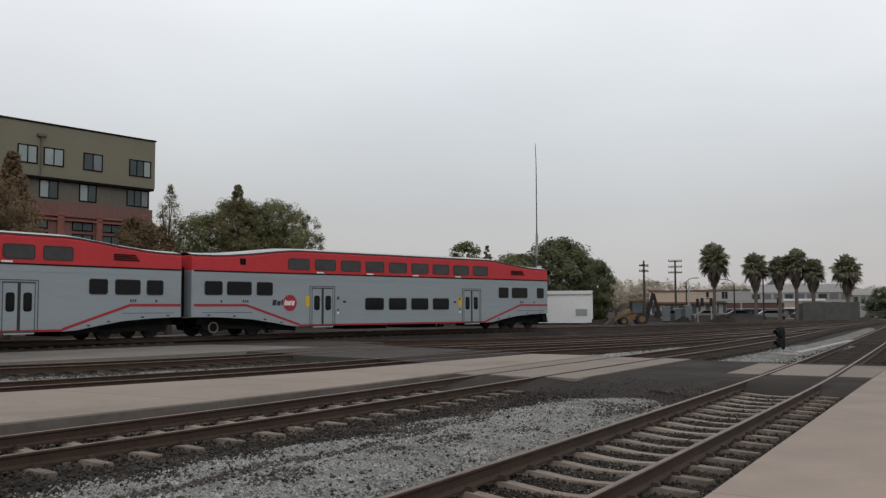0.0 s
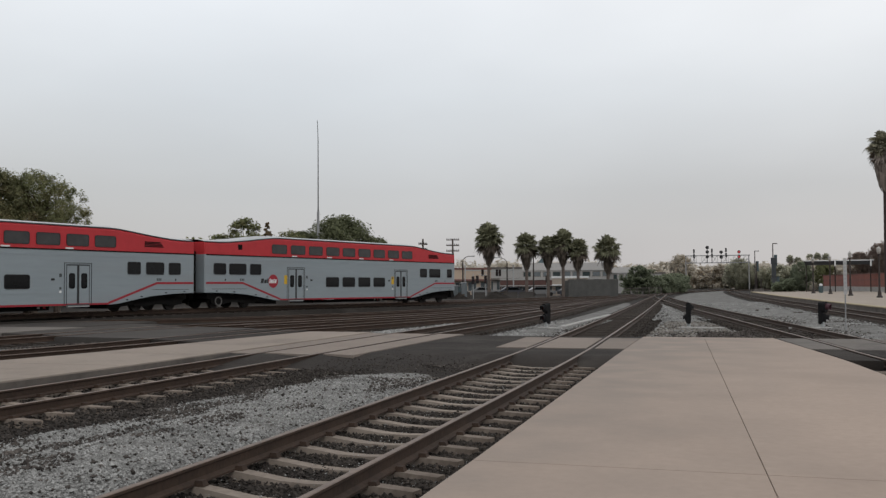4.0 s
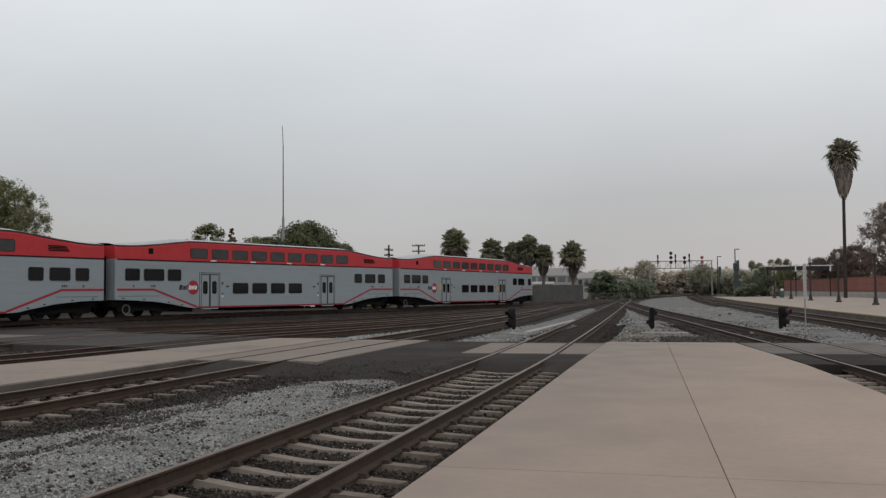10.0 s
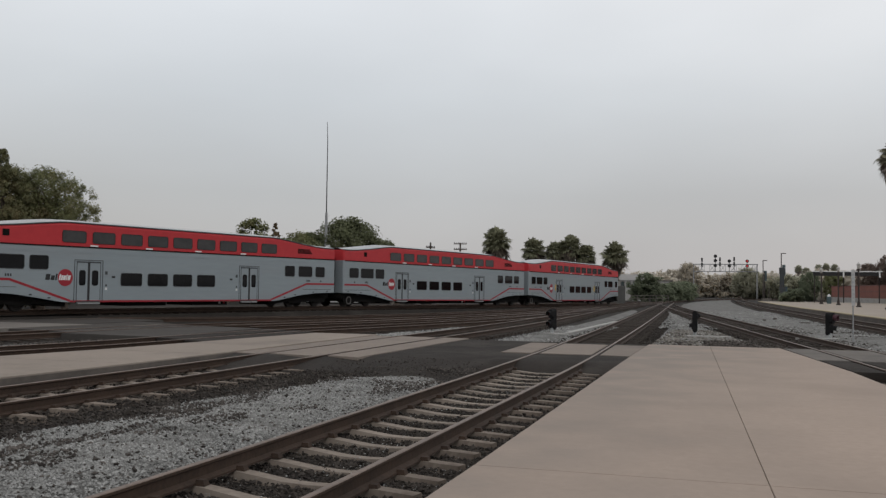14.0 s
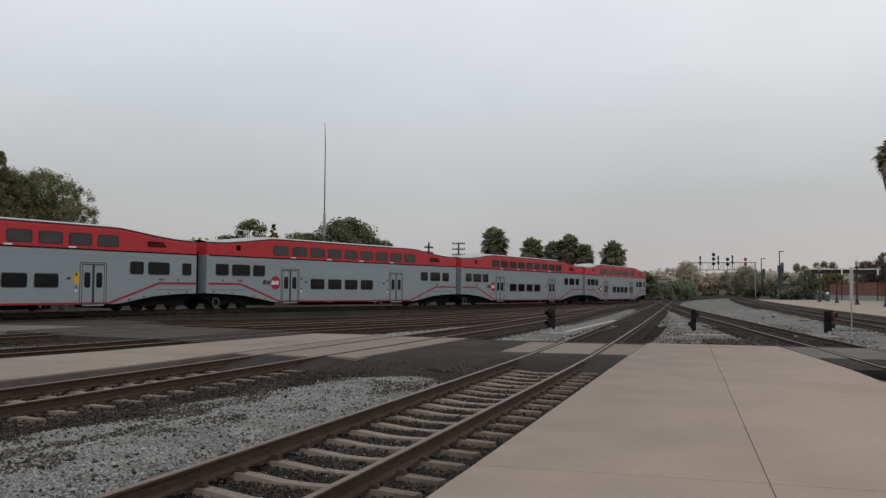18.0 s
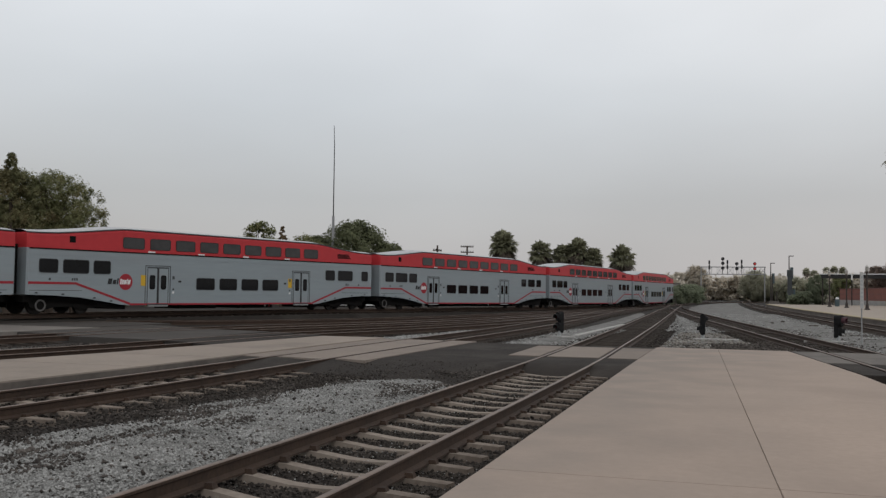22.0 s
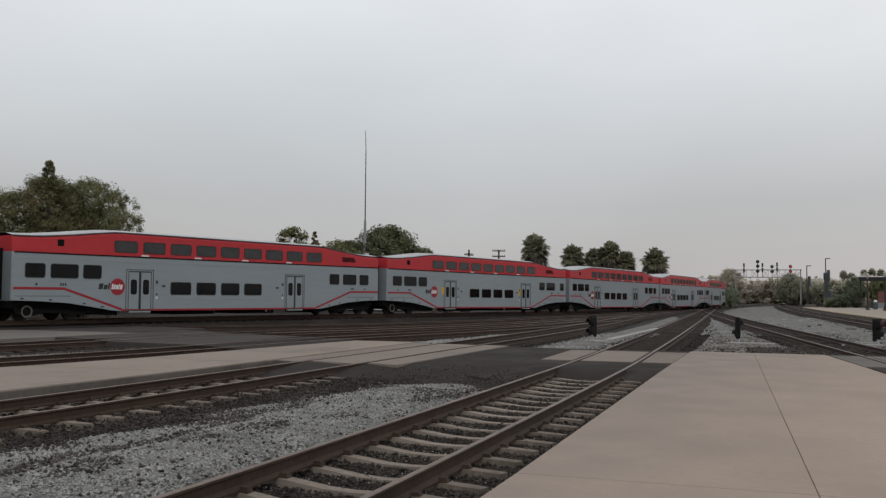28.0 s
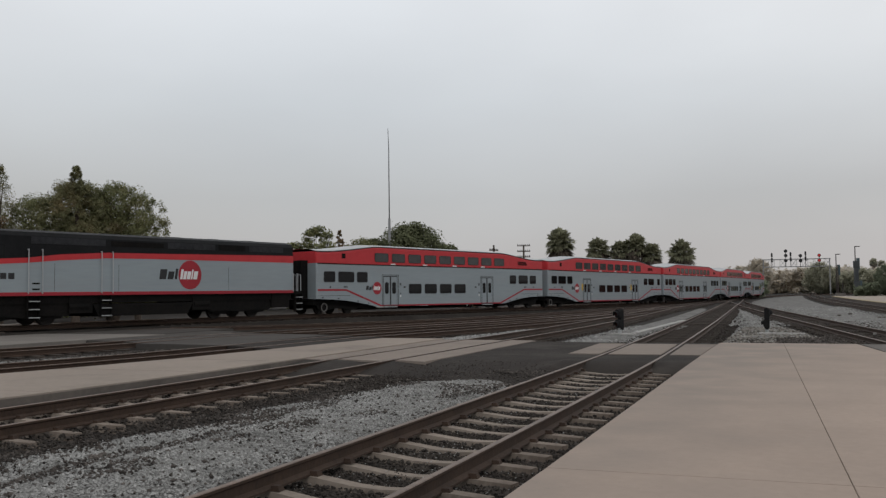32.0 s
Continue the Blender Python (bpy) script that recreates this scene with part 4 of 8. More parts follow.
def locomotive():
    """A diesel locomotive with a full-width grey body, black roof and red band."""
    c = thing("diesel_locomotive", "grey diesel locomotive with black roof and red band, pushing the coaches", "locomotive")
    W = 1.52
    xs = [(-9.9, 2.55), (-8.0, 2.64), (-6.2, 2.74), (-4.6, 2.88), (-2.2, 3.02), (0, 3.04), (10.1, 3.04)]
    bm = bmesh.new()
    prev = None
    for x, z in xs:
        ring = [bm.verts.new(p) for p in ((x, -W, 1.46), (x, -W, z), (x, W, z), (x, W, 1.46))]
        if prev:
            for k in range(4):
                bm.faces.new((prev[k], prev[(k + 1) % 4], ring[(k + 1) % 4], ring[k]))
        else:
            bm.faces.new(ring[::-1])
        prev = ring
    bm.faces.new(prev)
    part("body", bm, M["train_grey"], c, "grey painted body side")
    bm = bmesh.new()
    prev = None
    for x, z in xs:
        t = z + 0.02 + (0.36 if x > 0 else 0.22 if x > -5 else 0.18)
        ring = [bm.verts.new(p) for p in ((x, -W - 0.01, z - 0.02), (x, -W - 0.01, t), (x, W + 0.01, t), (x, W + 0.01, z - 0.02))]
        if prev:
            for k in range(4):
                bm.faces.new((prev[k], prev[(k + 1) % 4], ring[(k + 1) % 4], ring[k]))
        else:
            bm.faces.new(ring[::-1])
        prev = ring
    bm.faces.new(prev)
    part("red_band", bm, M["train_red"], c)
    bm = bmesh.new()
    prev = None
    for x, z in xs:
        t = z + (0.34 if x > 0 else 0.20 if x > -5 else 0.16)
        ring = [bm.verts.new(p) for p in ((x, -W, t), (x, -W + 0.03, 3.88), (x, -1.36, 4.06), (x, -0.9, 4.18), (x, 0.9, 4.18), (x, 1.36, 4.06), (x, W - 0.03, 3.88), (x, W, t))]
        if prev:
            for k in range(8):
                bm.faces.new((prev[k], prev[(k + 1) % 8], ring[(k + 1) % 8], ring[k]))
        else:
            bm.faces.new(ring[::-1])
        prev = ring
    bm.faces.new(prev)
    part("roof", bm, M["loco_black"], c, "black roof with dusty panels")
    for s in (-1, 1):
        for k, (a, b) in enumerate(((-2.0, 1.0), (1.25, 4.3), (4.55, 6.4), (6.7, 9.3), (-6.0, -2.3))):
            bm = bmesh.new()
            y0, y1 = sorted((s * 1.40, s * 1.512))
            quad_box(bm, a, b, y0, y1, 3.56, 3.86 if k else 3.8)
            for q in range(int((b - a) / 0.3)):
                quad_box(bm, a + 0.1 + 0.3 * q, a + 0.22 + 0.3 * q, *sorted((s * 1.5, s * 1.522)), 3.58, 3.78)
            part("roof_grille", bm, M["train_black"] if k in (0, 2) else M["loco_dust"], c)
    bm = bmesh.new()
    for x in (2.5, 5.0, 7.6):
        lathe(bm, [(0.75, 4.15), (0.75, 4.2), (0.6, 4.22)], 18, "Z", (x, 0, 0))
    part("fan", bm, M["train_black"], c)
    for s in (-1, 1):
        bm = bmesh.new()
        y0, y1 = sorted((s * (W - 0.03), s * (W + 0.012)))
        quad_box(bm, -9.9, 10.1, y0, y1, 1.31, 1.46)
        part("sill_stripe", bm, M["train_stripe"], c)
        for a, b in ((-6.15, -5.5), (-2.55, -1.95), (10.05, 10.4)):
            for x in (a, b):
                bm = bmesh.new()
                top = 3.3 if a < 9 else 2.4
                tube(bm, (x, s * (W + 0.07), 1.4), (x, s * (W + 0.07), top), 0.022, seg=6)
                tube(bm, (x, s * (W + 0.07), top), (x, s * (W - 0.02), top), 0.022, seg=6)
                tube(bm, (x, s * (W + 0.07), 1.45), (x, s * (W - 0.02), 1.45), 0.022, seg=6)
                part("handrail", bm, M["handrail"], c)
        for x in (-5.85, -2.25, 10.6):
            bm = bmesh.new()
            for z in (0.35, 0.7, 1.05):
                quad_box(bm, x - 0.27, x + 0.27, *sorted((s * (W - 0.2), s * (W + 0.02))), z, z + 0.03)
            for d in (-0.29, 0.27):
                quad_box(bm, x + d, x + d + 0.02, *sorted((s * (W - 0.2), s * (W + 0.0))), 0.32, 1.3)
            part("steps", bm, M["train_black"], c)
            bm = bmesh.new()
            for z in (0.35, 0.7, 1.05):
                quad_box(bm, x - 0.26, x + 0.26, *sorted((s * (W + 0.02), s * (W + 0.035))), z - 0.005, z + 0.035)
            part("step_edge", bm, M["chrome"], c)
        bm = bmesh.new()
        for x in (-4.9, -1.6, 5.2):
            quad_box(bm, x, x + 0.012, *sorted((s * (W - 0.01), s * (W + 0.004))), 1.5, 2.7)
        part("panel_joint", bm, M["train_black"], c)
        bm = bmesh.new()
        y0, y1 = sorted((s * (W - 0.01), s * (W + 0.008)))
        for k in range(3):
            quad_box(bm, -7.75 + 0.36 * k, -7.48 + 0.36 * k, y0, y1, 2.02, 2.28)
        part("number_bars", bm, M["seal"], c, "dark bars of a painted number")
        bm = bmesh.new()
        prism(bm, rounded(-8.9, -7.2, 2.95, 3.5, 0.08), sorted((s * (W - 0.02), s * (W + 0.012))), "Y")
        part("cab_window", bm, M["glass"], c)
        bm = bmesh.new()
        quad_box(bm, -5.95, -5.6, *sorted((s * (W - 0.01), s * (W + 0.01))), 1.55, 1.62)
        quad_box(bm, -5.95, -5.6, *sorted((s * (W - 0.01), s * (W + 0.01))), 1.80, 1.87)
        part("grab_slot", bm, M["train_black"], c)
    emblem(c, 2.03 + 0.6, 2.27, 0.73, W)
    bm = bmesh.new()
    quad_box(bm, -9.9, 10.1, -1.35, 1.35, 0.95, 1.4)
    prism(bm, [(-2.9, 0.9), (-2.6, 0.34), (2.6, 0.34), (2.9, 0.9)], (-1.42, 1.42), "Y")
    for x in (-3.6, 3.5):
        tube(bm, (x - 0.5, -1.25, 0.8), (x + 0.5, -1.25, 0.8), 0.2, seg=12)
        tube(bm, (x - 0.5, 1.25, 0.8), (x + 0.5, 1.25, 0.8), 0.2, seg=12)
    part("fuel_tank", bm, M["train_black"], c, "black underframe and fuel tank")
    for x in (-6.2, 6.2):
        for s in (-1, 1):
            bm = bmesh.new()
            prism(bm, [(x - 2.35, 0.55), (x - 2.1, 0.38), (x - 0.8, 0.42), (x, 0.34), (x + 0.8, 0.42), (x + 2.1, 0.38), (x + 2.35, 0.55), (x + 2.2, 1.0), (x - 2.2, 1.0)], sorted((s * 1.14, s * 1.3)), "Y")
            part("bogie_side", bm, M["train_black"], c)
    for s in (-1, 1):
        for a, b in ((-9.9, -8.5), (-4.1, -2.9), (2.9, 4.1), (8.5, 9.9)):
            bm = bmesh.new()
            quad_box(bm, a, b, *sorted((s * 1.1, s * 1.4)), 0.5, 1.3)
            part("equipment_box", bm, M["train_black"], c)
    bm = bmesh.new()
    quad_box(bm, 10.1, 10.95, -1.4, 1.4, 1.25, 1.42)
    quad_box(bm, 10.1, 10.8, -0.45, 0.45, 1.4, 3.3)
    part("end_platform", bm, M["train_black"], c)
    bm = bmesh.new()
    for y in (-1.35, -1.0, -0.7, 0.7, 1.0, 1.35):
        tube(bm, (10.9, y, 1.4), (10.9, y, 2.35), 0.022, seg=6)
    for a, b in ((-1.35, -0.7), (0.7, 1.35)):
        tube(bm, (10.9, a, 2.35), (10.9, b, 2.35), 0.022, seg=6)
    part("end_railing", bm, M["handrail"], c)
    bm = bmesh.new()
    prism(bm, [(-9.9, 1.4), (-11.0, 1.4), (-10.9, 2.3), (-9.9, 3.5)], (-1.3, 1.3), "Y")
    part("nose", bm, M["train_grey"], c)
    bm = bmesh.new()
    for s in (-1, 1):
        tube(bm, (s * 10.1, 0, 0.8), (s * 11.1, 0, 0.8), 0.14, seg=8)
    part("coupler", bm, M["train_black"], c)
    for x in (-6.2, 6.2):
        bogie(c, x, 1.35, LOCO_WHEEL, 0.50)
    return c


CONSIST = []
for k in range(5):
    start = len(AXLES)
    ob = coach(k in (0, 3), k == 0)
    CONSIST.append((ob, PITCH * k + 12.48 + (0.38 if k else 0.0), 10.35, AXLES[start:]))
start = len(AXLES)
CONSIST.append((locomotive(), PITCH * 5 + 11.3, 6.2, AXLES[start:]))

# way of the leading end along its line, by seconds
NOSE = ((0, 90.9), (2, 98.45), (6, 113.5), (9, 124.7), (13, 139.4), (19, 161.2), (23, 175.7), (28, 195.3), (30, 203.65), (32, 212.5))


def nose_at(t):
    """A smooth curve through NOSE."""
    ts, ss = np.array([q[0] for q in NOSE], float), np.array([q[1] for q in NOSE], float)
    m = np.gradient(ss, ts)
    i = min(max(int(np.searchsorted(ts, t, "right")) - 1, 0), len(ts) - 2)
    h = ts[i + 1] - ts[i]
    u = (t - ts[i]) / h
    return float((2 * u ** 3 - 3 * u ** 2 + 1) * ss[i] + (u ** 3 - 2 * u ** 2 + u) * h * m[i] + (3 * u ** 2 - 2 * u ** 3) * ss[i + 1] + (u ** 3 - u ** 2) * h * m[i + 1])


def motions():
    for ob, back, half, axles in CONSIST:
        rows = []
        for k in range(65):
            t = 0.5 * k
            s = nose_at(t) - back
            a, b = on_main(s - half), on_main(s + half)
            d, c = b - a, (a + b) / 2
            rows.append((t, pose(c.x, c.y, c.z, 0, -math.degrees(math.asin(d.z / d.length)), math.degrees(math.atan2(d.y, d.x)))))
        walk(ob, rows)
        for ax, x, r in axles:
            rows = []
            for k in range(214):
                t = min(32.0, 0.15 * k)
                rows.append((t, pose(x, 0, r, 0, 0, 0) @ Matrix.Rotation((nose_at(t) - nose_at(0)) / r, 4, "Y")))
            walk(ax, rows)


# ---- platforms, crossings, gravel ----
def strip(name, left, right, z, material, label, category, bumpy=0.02, step=1.0, crown=0.0, cross=4, kind="structure"):
    """A sheet between two plan lines, given as (x, y) points with y rising."""
    y0, y1 = left[0][1], left[-1][1]
    n = max(2, int((y1 - y0) / step))
    bm = bmesh.new()
    prev = None
    for k in range(n + 1):
        y = y0 + (y1 - y0) * k / n
        xa = np.interp(y, [p[1] for p in left], [p[0] for p in left])
        xb = np.interp(y, [p[1] for p in right], [p[0] for p in right])
        row = []
        for j in range(cross + 1):
            u = j / cross
            x = xa + (xb - xa) * u
            edge = 4 * u * (1 - u)
            row.append(bm.verts.new((x, y, (z(x, y) if callable(z) else z) + crown * edge + bumpy * noise.noise((x * 0.9, y * 0.9, 1.7)) - (0.12 if u in (0.0, 1.0) and crown else 0.0))))
        if prev:
            for j in range(cross):
                bm.faces.new((prev[j], prev[j + 1], row[j + 1], row[j]))
        prev = row
    return tagged(part(name, bm, material, smooth=True), label, category, kind=kind)


def slab(name, outline, z0, z1, material, parent=None, bevel=0.015, label=""):
    bm = bmesh.new()
    prism(bm, outline, (z0, z1))
    bmesh.ops.recalc_face_normals(bm, faces=bm.faces[:])
    if bevel:
        top = [e for e in bm.edges if all(abs(v.co.z - z1) < 1e-6 for v in e.verts)]
        bmesh.ops.bevel(bm, geom=top, offset=bevel, segments=2, affect="EDGES")
    return part(name, bm, material, parent, label)


def line_x(key, y, d=0.0):
    ln = SMOOTHED[key]
    return float(np.interp(y, ln[:, 1], ln[:, 0])) + d


def island_platform():
    pl = thing("platform", "wide pinkish concrete platform with tooled joints, tapering to its end", "platform", kind="structure")
    joint = lambda y: 0.66 - 0.046 * y
    right = [(5.0, -14.0), (3.95, 0.0), (3.2, 10.0), (2.72, 16.0), (2.32, 20.6), (1.9, 23.9), (1.28, 28.5)]
    rx = lambda y: float(np.interp(y, [q[1] for q in right], [q[0] for q in right]))
    lx = lambda y: -2.25 - 0.010 * min(15.0, max(0, y - 7))
    g = 0.003
    cuts = [-14.0, -4.6, 1.8, 8.22, 28.5]
    for a, b in zip(cuts, cuts[1:]):
        ya, yb = a + g, b - (g if b < 28 else 0)
        mids = [y for y in (10.0, 16.0, 20.6, 22.95) if ya < y < yb]
        left_out = [(lx(ya), ya), (joint(ya) - g, ya + 0.0), *[(joint(y) - g, y) for y in mids], (joint(yb) - g, yb - 0.0)]
        if yb > 23:
            left_out += [(-2.41, yb), (-2.40, 22.96)]
        left_out += [(lx(yb), yb)] if yb < 23 else []
        left_out += [(lx(y), y) for y in reversed(mids) if y < 22.9]
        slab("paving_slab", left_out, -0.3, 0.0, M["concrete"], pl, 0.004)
        right_out = [(joint(ya) + g, ya), (rx(ya), ya), *[(rx(y), y) for y in mids], (rx(yb), yb), (joint(yb) + g, yb), *[(joint(y) + g, y) for y in reversed(mids)]]
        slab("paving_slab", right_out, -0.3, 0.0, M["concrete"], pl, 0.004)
    bm = bmesh.new()
    prism(bm, [(lx(-14) + 0.1, -14), (rx(-14) - 0.1, -14), (rx(8) - 0.1, 8), (rx(20) - 0.1, 20), (rx(28) - 0.1, 28.4), (-1.9, 28.4), (lx(20) + 0.1, 20)], (-0.32, -0.03))
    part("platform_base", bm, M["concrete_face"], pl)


island_platform()


def far_platforms():
    pl = thing("platform", "narrow pale concrete platform between tracks, dark mottled edge", "platform", kind="structure")
    near = ((-24, -15.6), (0, -12.75), (8, -12.05), (12, -11.7), (16, -11.52), (29.3, -11.45))
    far = ((-24, -27.0), (0, -19.6), (9, -17.1), (12.5, -16.1), (16, -15.2), (19, -14.66), (23.5, -14.25), (29.3, -13.75))
    at = lambda line, y: float(np.interp(y, [q[0] for q in line], [q[1] for q in line]))
    cuts = [-24, -12, 0, 4, 8, 12, 16, 19, 24, 29.3]
    for a, b in zip(cuts, cuts[1:]):
        slab("paving_slab", [(at(far, a), a + 0.004), (at(near, a), a + 0.004), (at(near, b), b - 0.004), (at(far, b), b - 0.004)], -0.005, 0.02, M["concrete_b"], pl, 0.006)
        slab("platform_face", [(at(far, a) + 0.05, a + 0.002), (at(near, a) + 0.02, a + 0.002), (at(near, b) + 0.02, b - 0.002), (at(far, b) + 0.05, b - 0.002)], -0.34, -0.006, M["concrete_face"], pl, 0, "dark mottled concrete edge")
    pl = thing("platform", "worn grey asphalt strip beside the yard tracks", "platform", kind="structure")
    low = ((-24, -44.0), (5, -32.0), (14, -27.8), (18, -26.0), (22, -25.0), (31, -24.2))
    high = ((-24, -46.5), (5, -36.5), (14, -33.4), (22, -31.9), (31, -31.0))
    cuts = [-24, -8, 4, 10, 14, 18, 22, 26, 31]
    for a, b in zip(cuts, cuts[1:]):
        slab("paving_slab", [(at(high, a), a + 0.004), (at(low, a), a + 0.004), (at(low, b), b - 0.004), (at(high, b), b - 0.004)], -0.26, 0.0, M["asphalt_strip"], pl, 0.01)


far_platforms()


def crossing():
    """The foot crossing over all tracks: concrete panels with flangeways, patched asphalt between."""
    cr = thing("foot_crossing", "foot crossing of concrete panels and patched asphalt over the tracks", "crossing", kind="structure")
    xn = lambda y: line_x("near", y)
    for a, b in ((-1.66, -0.86), (-0.65, 0.65), (0.86, 1.6)):
        right = (-2.42, -2.42) if b > 1 else (xn(23.2) + b, xn(27.7) + b)
        slab("crossing_panel", [(xn(23.2) + a, 23.2), (right[0], 23.2), (right[1], 27.7), (xn(27.7) + a, 27.7)], -0.2, -0.004, M["concrete_mid"], cr, 0.01)
    x2 = -9.97
    for a, b in ((x2 - 1.78, x2 - 0.87), (x2 - 0.65, x2 + 0.65), (x2 + 0.87, x2 + 1.75)):
        slab("crossing_panel", [(a, 20.1), (b, 19.8), (b + 0.1, 28.9), (a + 0.1, 29.1)], -0.2, -0.004, M["concrete_mid"], cr, 0.01)
    for a, b, y0, y1 in ((-15.55, -14.35, 23.6, 30.6), (-16.95, -15.75, 24.3, 31.2), (-21.05, -17.2, 25.0, 32.0), (-22.4, -21.2, 26.0, 33.0), (-24.9, -22.7, 26.6, 34.2), (-33.0, -25.0, 31.1, 37.0)):
        slab("asphalt_patch", [(a, y0 + 0.4), (b, y0), (b, y1), (a, y1 + 0.8)], -0.28, -0.02 if a > -30 else -0.012, M["asphalt_pale" if a < -17 else "asphalt"], cr, 0.03)
    slab("asphalt_patch", [(-44, 33.0), (-33.2, 31.0), (-25.2, 30.2), (-19.0, 30.6), (-22.8, 33.5), (-32.8, 40.0), (-39.0, 43.8), (-45, 43.8)], -0.28, -0.035, M["asphalt_strip"], cr, 0.03)
    xr = lambda y: line_x("right", y)
    for d0, d1 in ((-1.65, -0.87), (-0.65, 0.65), (0.87, 1.9)):
        slab("crossing_panel", [(max(xr(24) + d0, 1.93) if d0 < -1 else xr(24) + d0, 24.0), (xr(24) + d1, 24.0), (xr(28.5) + d1, 28.5), (max(xr(28.5) + d0, 1.32) if d0 < -1 else xr(28.5) + d0, 28.5)], -0.2, -0.004, M["concrete_old"], cr, 0.01)
        slab("asphalt_patch", [(xr(20.8) + d0 + (0.1 if d0 < -1 else 0), 20.8), (xr(20.8) + d1, 20.8), (xr(24) + d1, 23.99), (xr(24) + d0 + (0.1 if d0 < -1 else 0), 23.99)], -0.2, -0.014, M["asphalt"], cr, 0.02)
    slab("asphalt_patch", [(xr(22) + 1.95, 21.5), (9.0, 21.0), (8.0, 27.8), (xr(28) + 1.95, 28.2)], -0.28, -0.04, M["asphalt"], cr, 0.03)


crossing()


def ramp(a, b, low=-0.23, high=-0.03):
    """Height of a surface that rises along y from a to b."""
    return lambda x, y: low + (high - low) * min(1.0, max(0.0, (y - a) / (b - a))) ** 0.8


def apron_height(x, y):
    """Asphalt that runs out into the ballast with a ragged, crumbled edge."""
    y0 = 17.0 + 0.12 * (x + 12) if x < -5.4 else 20.0
    y0 += 0.45 * noise.noise((x * 0.8, 4.0, 1.0)) + (0.9 * min(1.0, (x + 6.6) / 1.2) if -6.6 < x <= -5.4 else 0.0)
    return -0.27 + 0.25 * min(1.0, max(0.0, (y - y0) / (3.0 if x < -5.4 else 0.9))) ** 0.7


strip("asphalt_apron", [(-11.98, 15.8), (-11.98, 28.6)], [(-2.42, 15.8), (-2.42, 28.6)], apron_height, M["asphalt"], "patched asphalt apron with a crumbled edge", "asphalt", 0.012, 0.2, 0.0, 60)
for x0_, y0_, x1_, y1_ in ((-1.15, 37.3, -0.45, 37.4), (2.75, 38.0, 3.4, 38.1), (-6.7, 36.2, -6.2, 36.25)):
    tagged(slab("concrete_strip", [(x0_, y0_), (x1_, y1_), (x1_, y1_ + 0.3), (x0_, y0_ + 0.3)], -0.25, -0.12, M["pale_concrete"], None, 0.02), "pale concrete strip in the gravel by a signal", "concrete strip", kind="structure")

strip("gravel_strip", [(-8.3, -12), (-7.9, 9), (-7.5, 14), (-7.0, 17.3)], [(-5.0, -12), (-5.0, 9), (-5.0, 14), (-5.3, 17.3)], -0.20, M["bed_grey"], "pale crushed rock between the two tracks", "gravel", 0.05, 0.4, 0.06, 6)
strip("gravel_strip", [(-2.35, 28.52), (-2.5, 36), (-3.0, 48), (-4.0, 64), (-5.6, 84)], [(1.25, 28.52), (0.15, 37), (-1.0, 47), (-3.0, 62), (-5.3, 84)], -0.2, M["bed_grey"], "grey gravel between converging tracks", "gravel", 0.04, 1.0, 0.03)
strip("gravel_strip", [(line_x("right", y, 1.5) if y < 105 else line_x("near", min(y, 134), 1.6), y) for y in (28.6, 36, 46, 58, 72, 90, 104, 106, 120, 134)] + [(-6.8, 165), (-4.6, 190), (0, 214)], [(line_x("far_right", y, -1.5), y) for y in (28.6, 36, 46, 58, 72, 90, 104, 106, 120, 134, 165, 190, 214)], -0.19, M["bed_grey"], "broad field of pale grey ballast", "gravel", 0.05, 1.5, 0.04, 8)
strip("gravel_strip", [(-7.9, 28.6), (-7.95, 40), (-8.2, 60), (-9.0, 84)], [(-5.3, 28.0), (-5.6, 42), (-6.5, 60), (-8.0, 84)], -0.2, M["bed_grey"], "pale gravel strip with weeds of dust", "gravel", 0.04, 1.0, 0.04)
strip("gravel_strip", [(-13.2, 29.9), (-12.4, 35), (-11.7, 42)], [(-11.25, 29.6), (-11.15, 36), (-11.25, 42)], -0.2, M["bed_grey"], "pale gravel between tracks", "gravel", 0.04, 1.0, 0.04)
strip("gravel_strip", [(-33.0, -12), (-23.4, 13), (-21.6, 17.5), (-20.3, 21.5), (-19.7, 25)], [(-31.5, -12), (-21.9, 13), (-20.3, 17.5), (-19.1, 21.5), (-18.5, 25)], -0.22, M["bed_grey"], "pale gravel strip between yard tracks", "gravel", 0.04, 1.0, 0.04)

# concrete trough cover leading to a signal
trough = thing("cable_trough", "pale concrete cable trough laid in the gravel", "cable trough", kind="structure")
for k in range(10):
    y = 37.4 + 1.55 * k
    slab("trough_cover", [(-6.55 + 0.015 * k, y), (-6.27 + 0.015 * k, y), (-6.255 + 0.015 * k, y + 1.52), (-6.535 + 0.015 * k, y + 1.52)], -0.2, -0.12, M["pale_concrete"], trough, 0.01)


def right_platform():
    pl = thing("platform", "curved pale platform with a tan tactile edge beside the wall", "platform", kind="structure")
    edge = lambda y: line_x("far_right", y, 1.75)
    ys = [6, 20, 32, 44, 56, 68, 80, 92, 104, 116, 128, 140, 155]
    for a, b in zip(ys, ys[1:]):
        slab("paving_slab", [(edge(a) + 0.62, a), (22.0, a), (22.0, b), (edge(b) + 0.62, b)], -0.3, 0.2, M["platform_pale"], pl, 0.02)
        slab("tactile_edge", [(edge(a), a), (edge(a) + 0.6, a), (edge(b) + 0.6, b), (edge(b), b)], 0.14, 0.206, M["tan_edge"], pl, 0.02)
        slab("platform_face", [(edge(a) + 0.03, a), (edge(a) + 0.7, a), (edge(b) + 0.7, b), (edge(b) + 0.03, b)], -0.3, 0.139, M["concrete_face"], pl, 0)


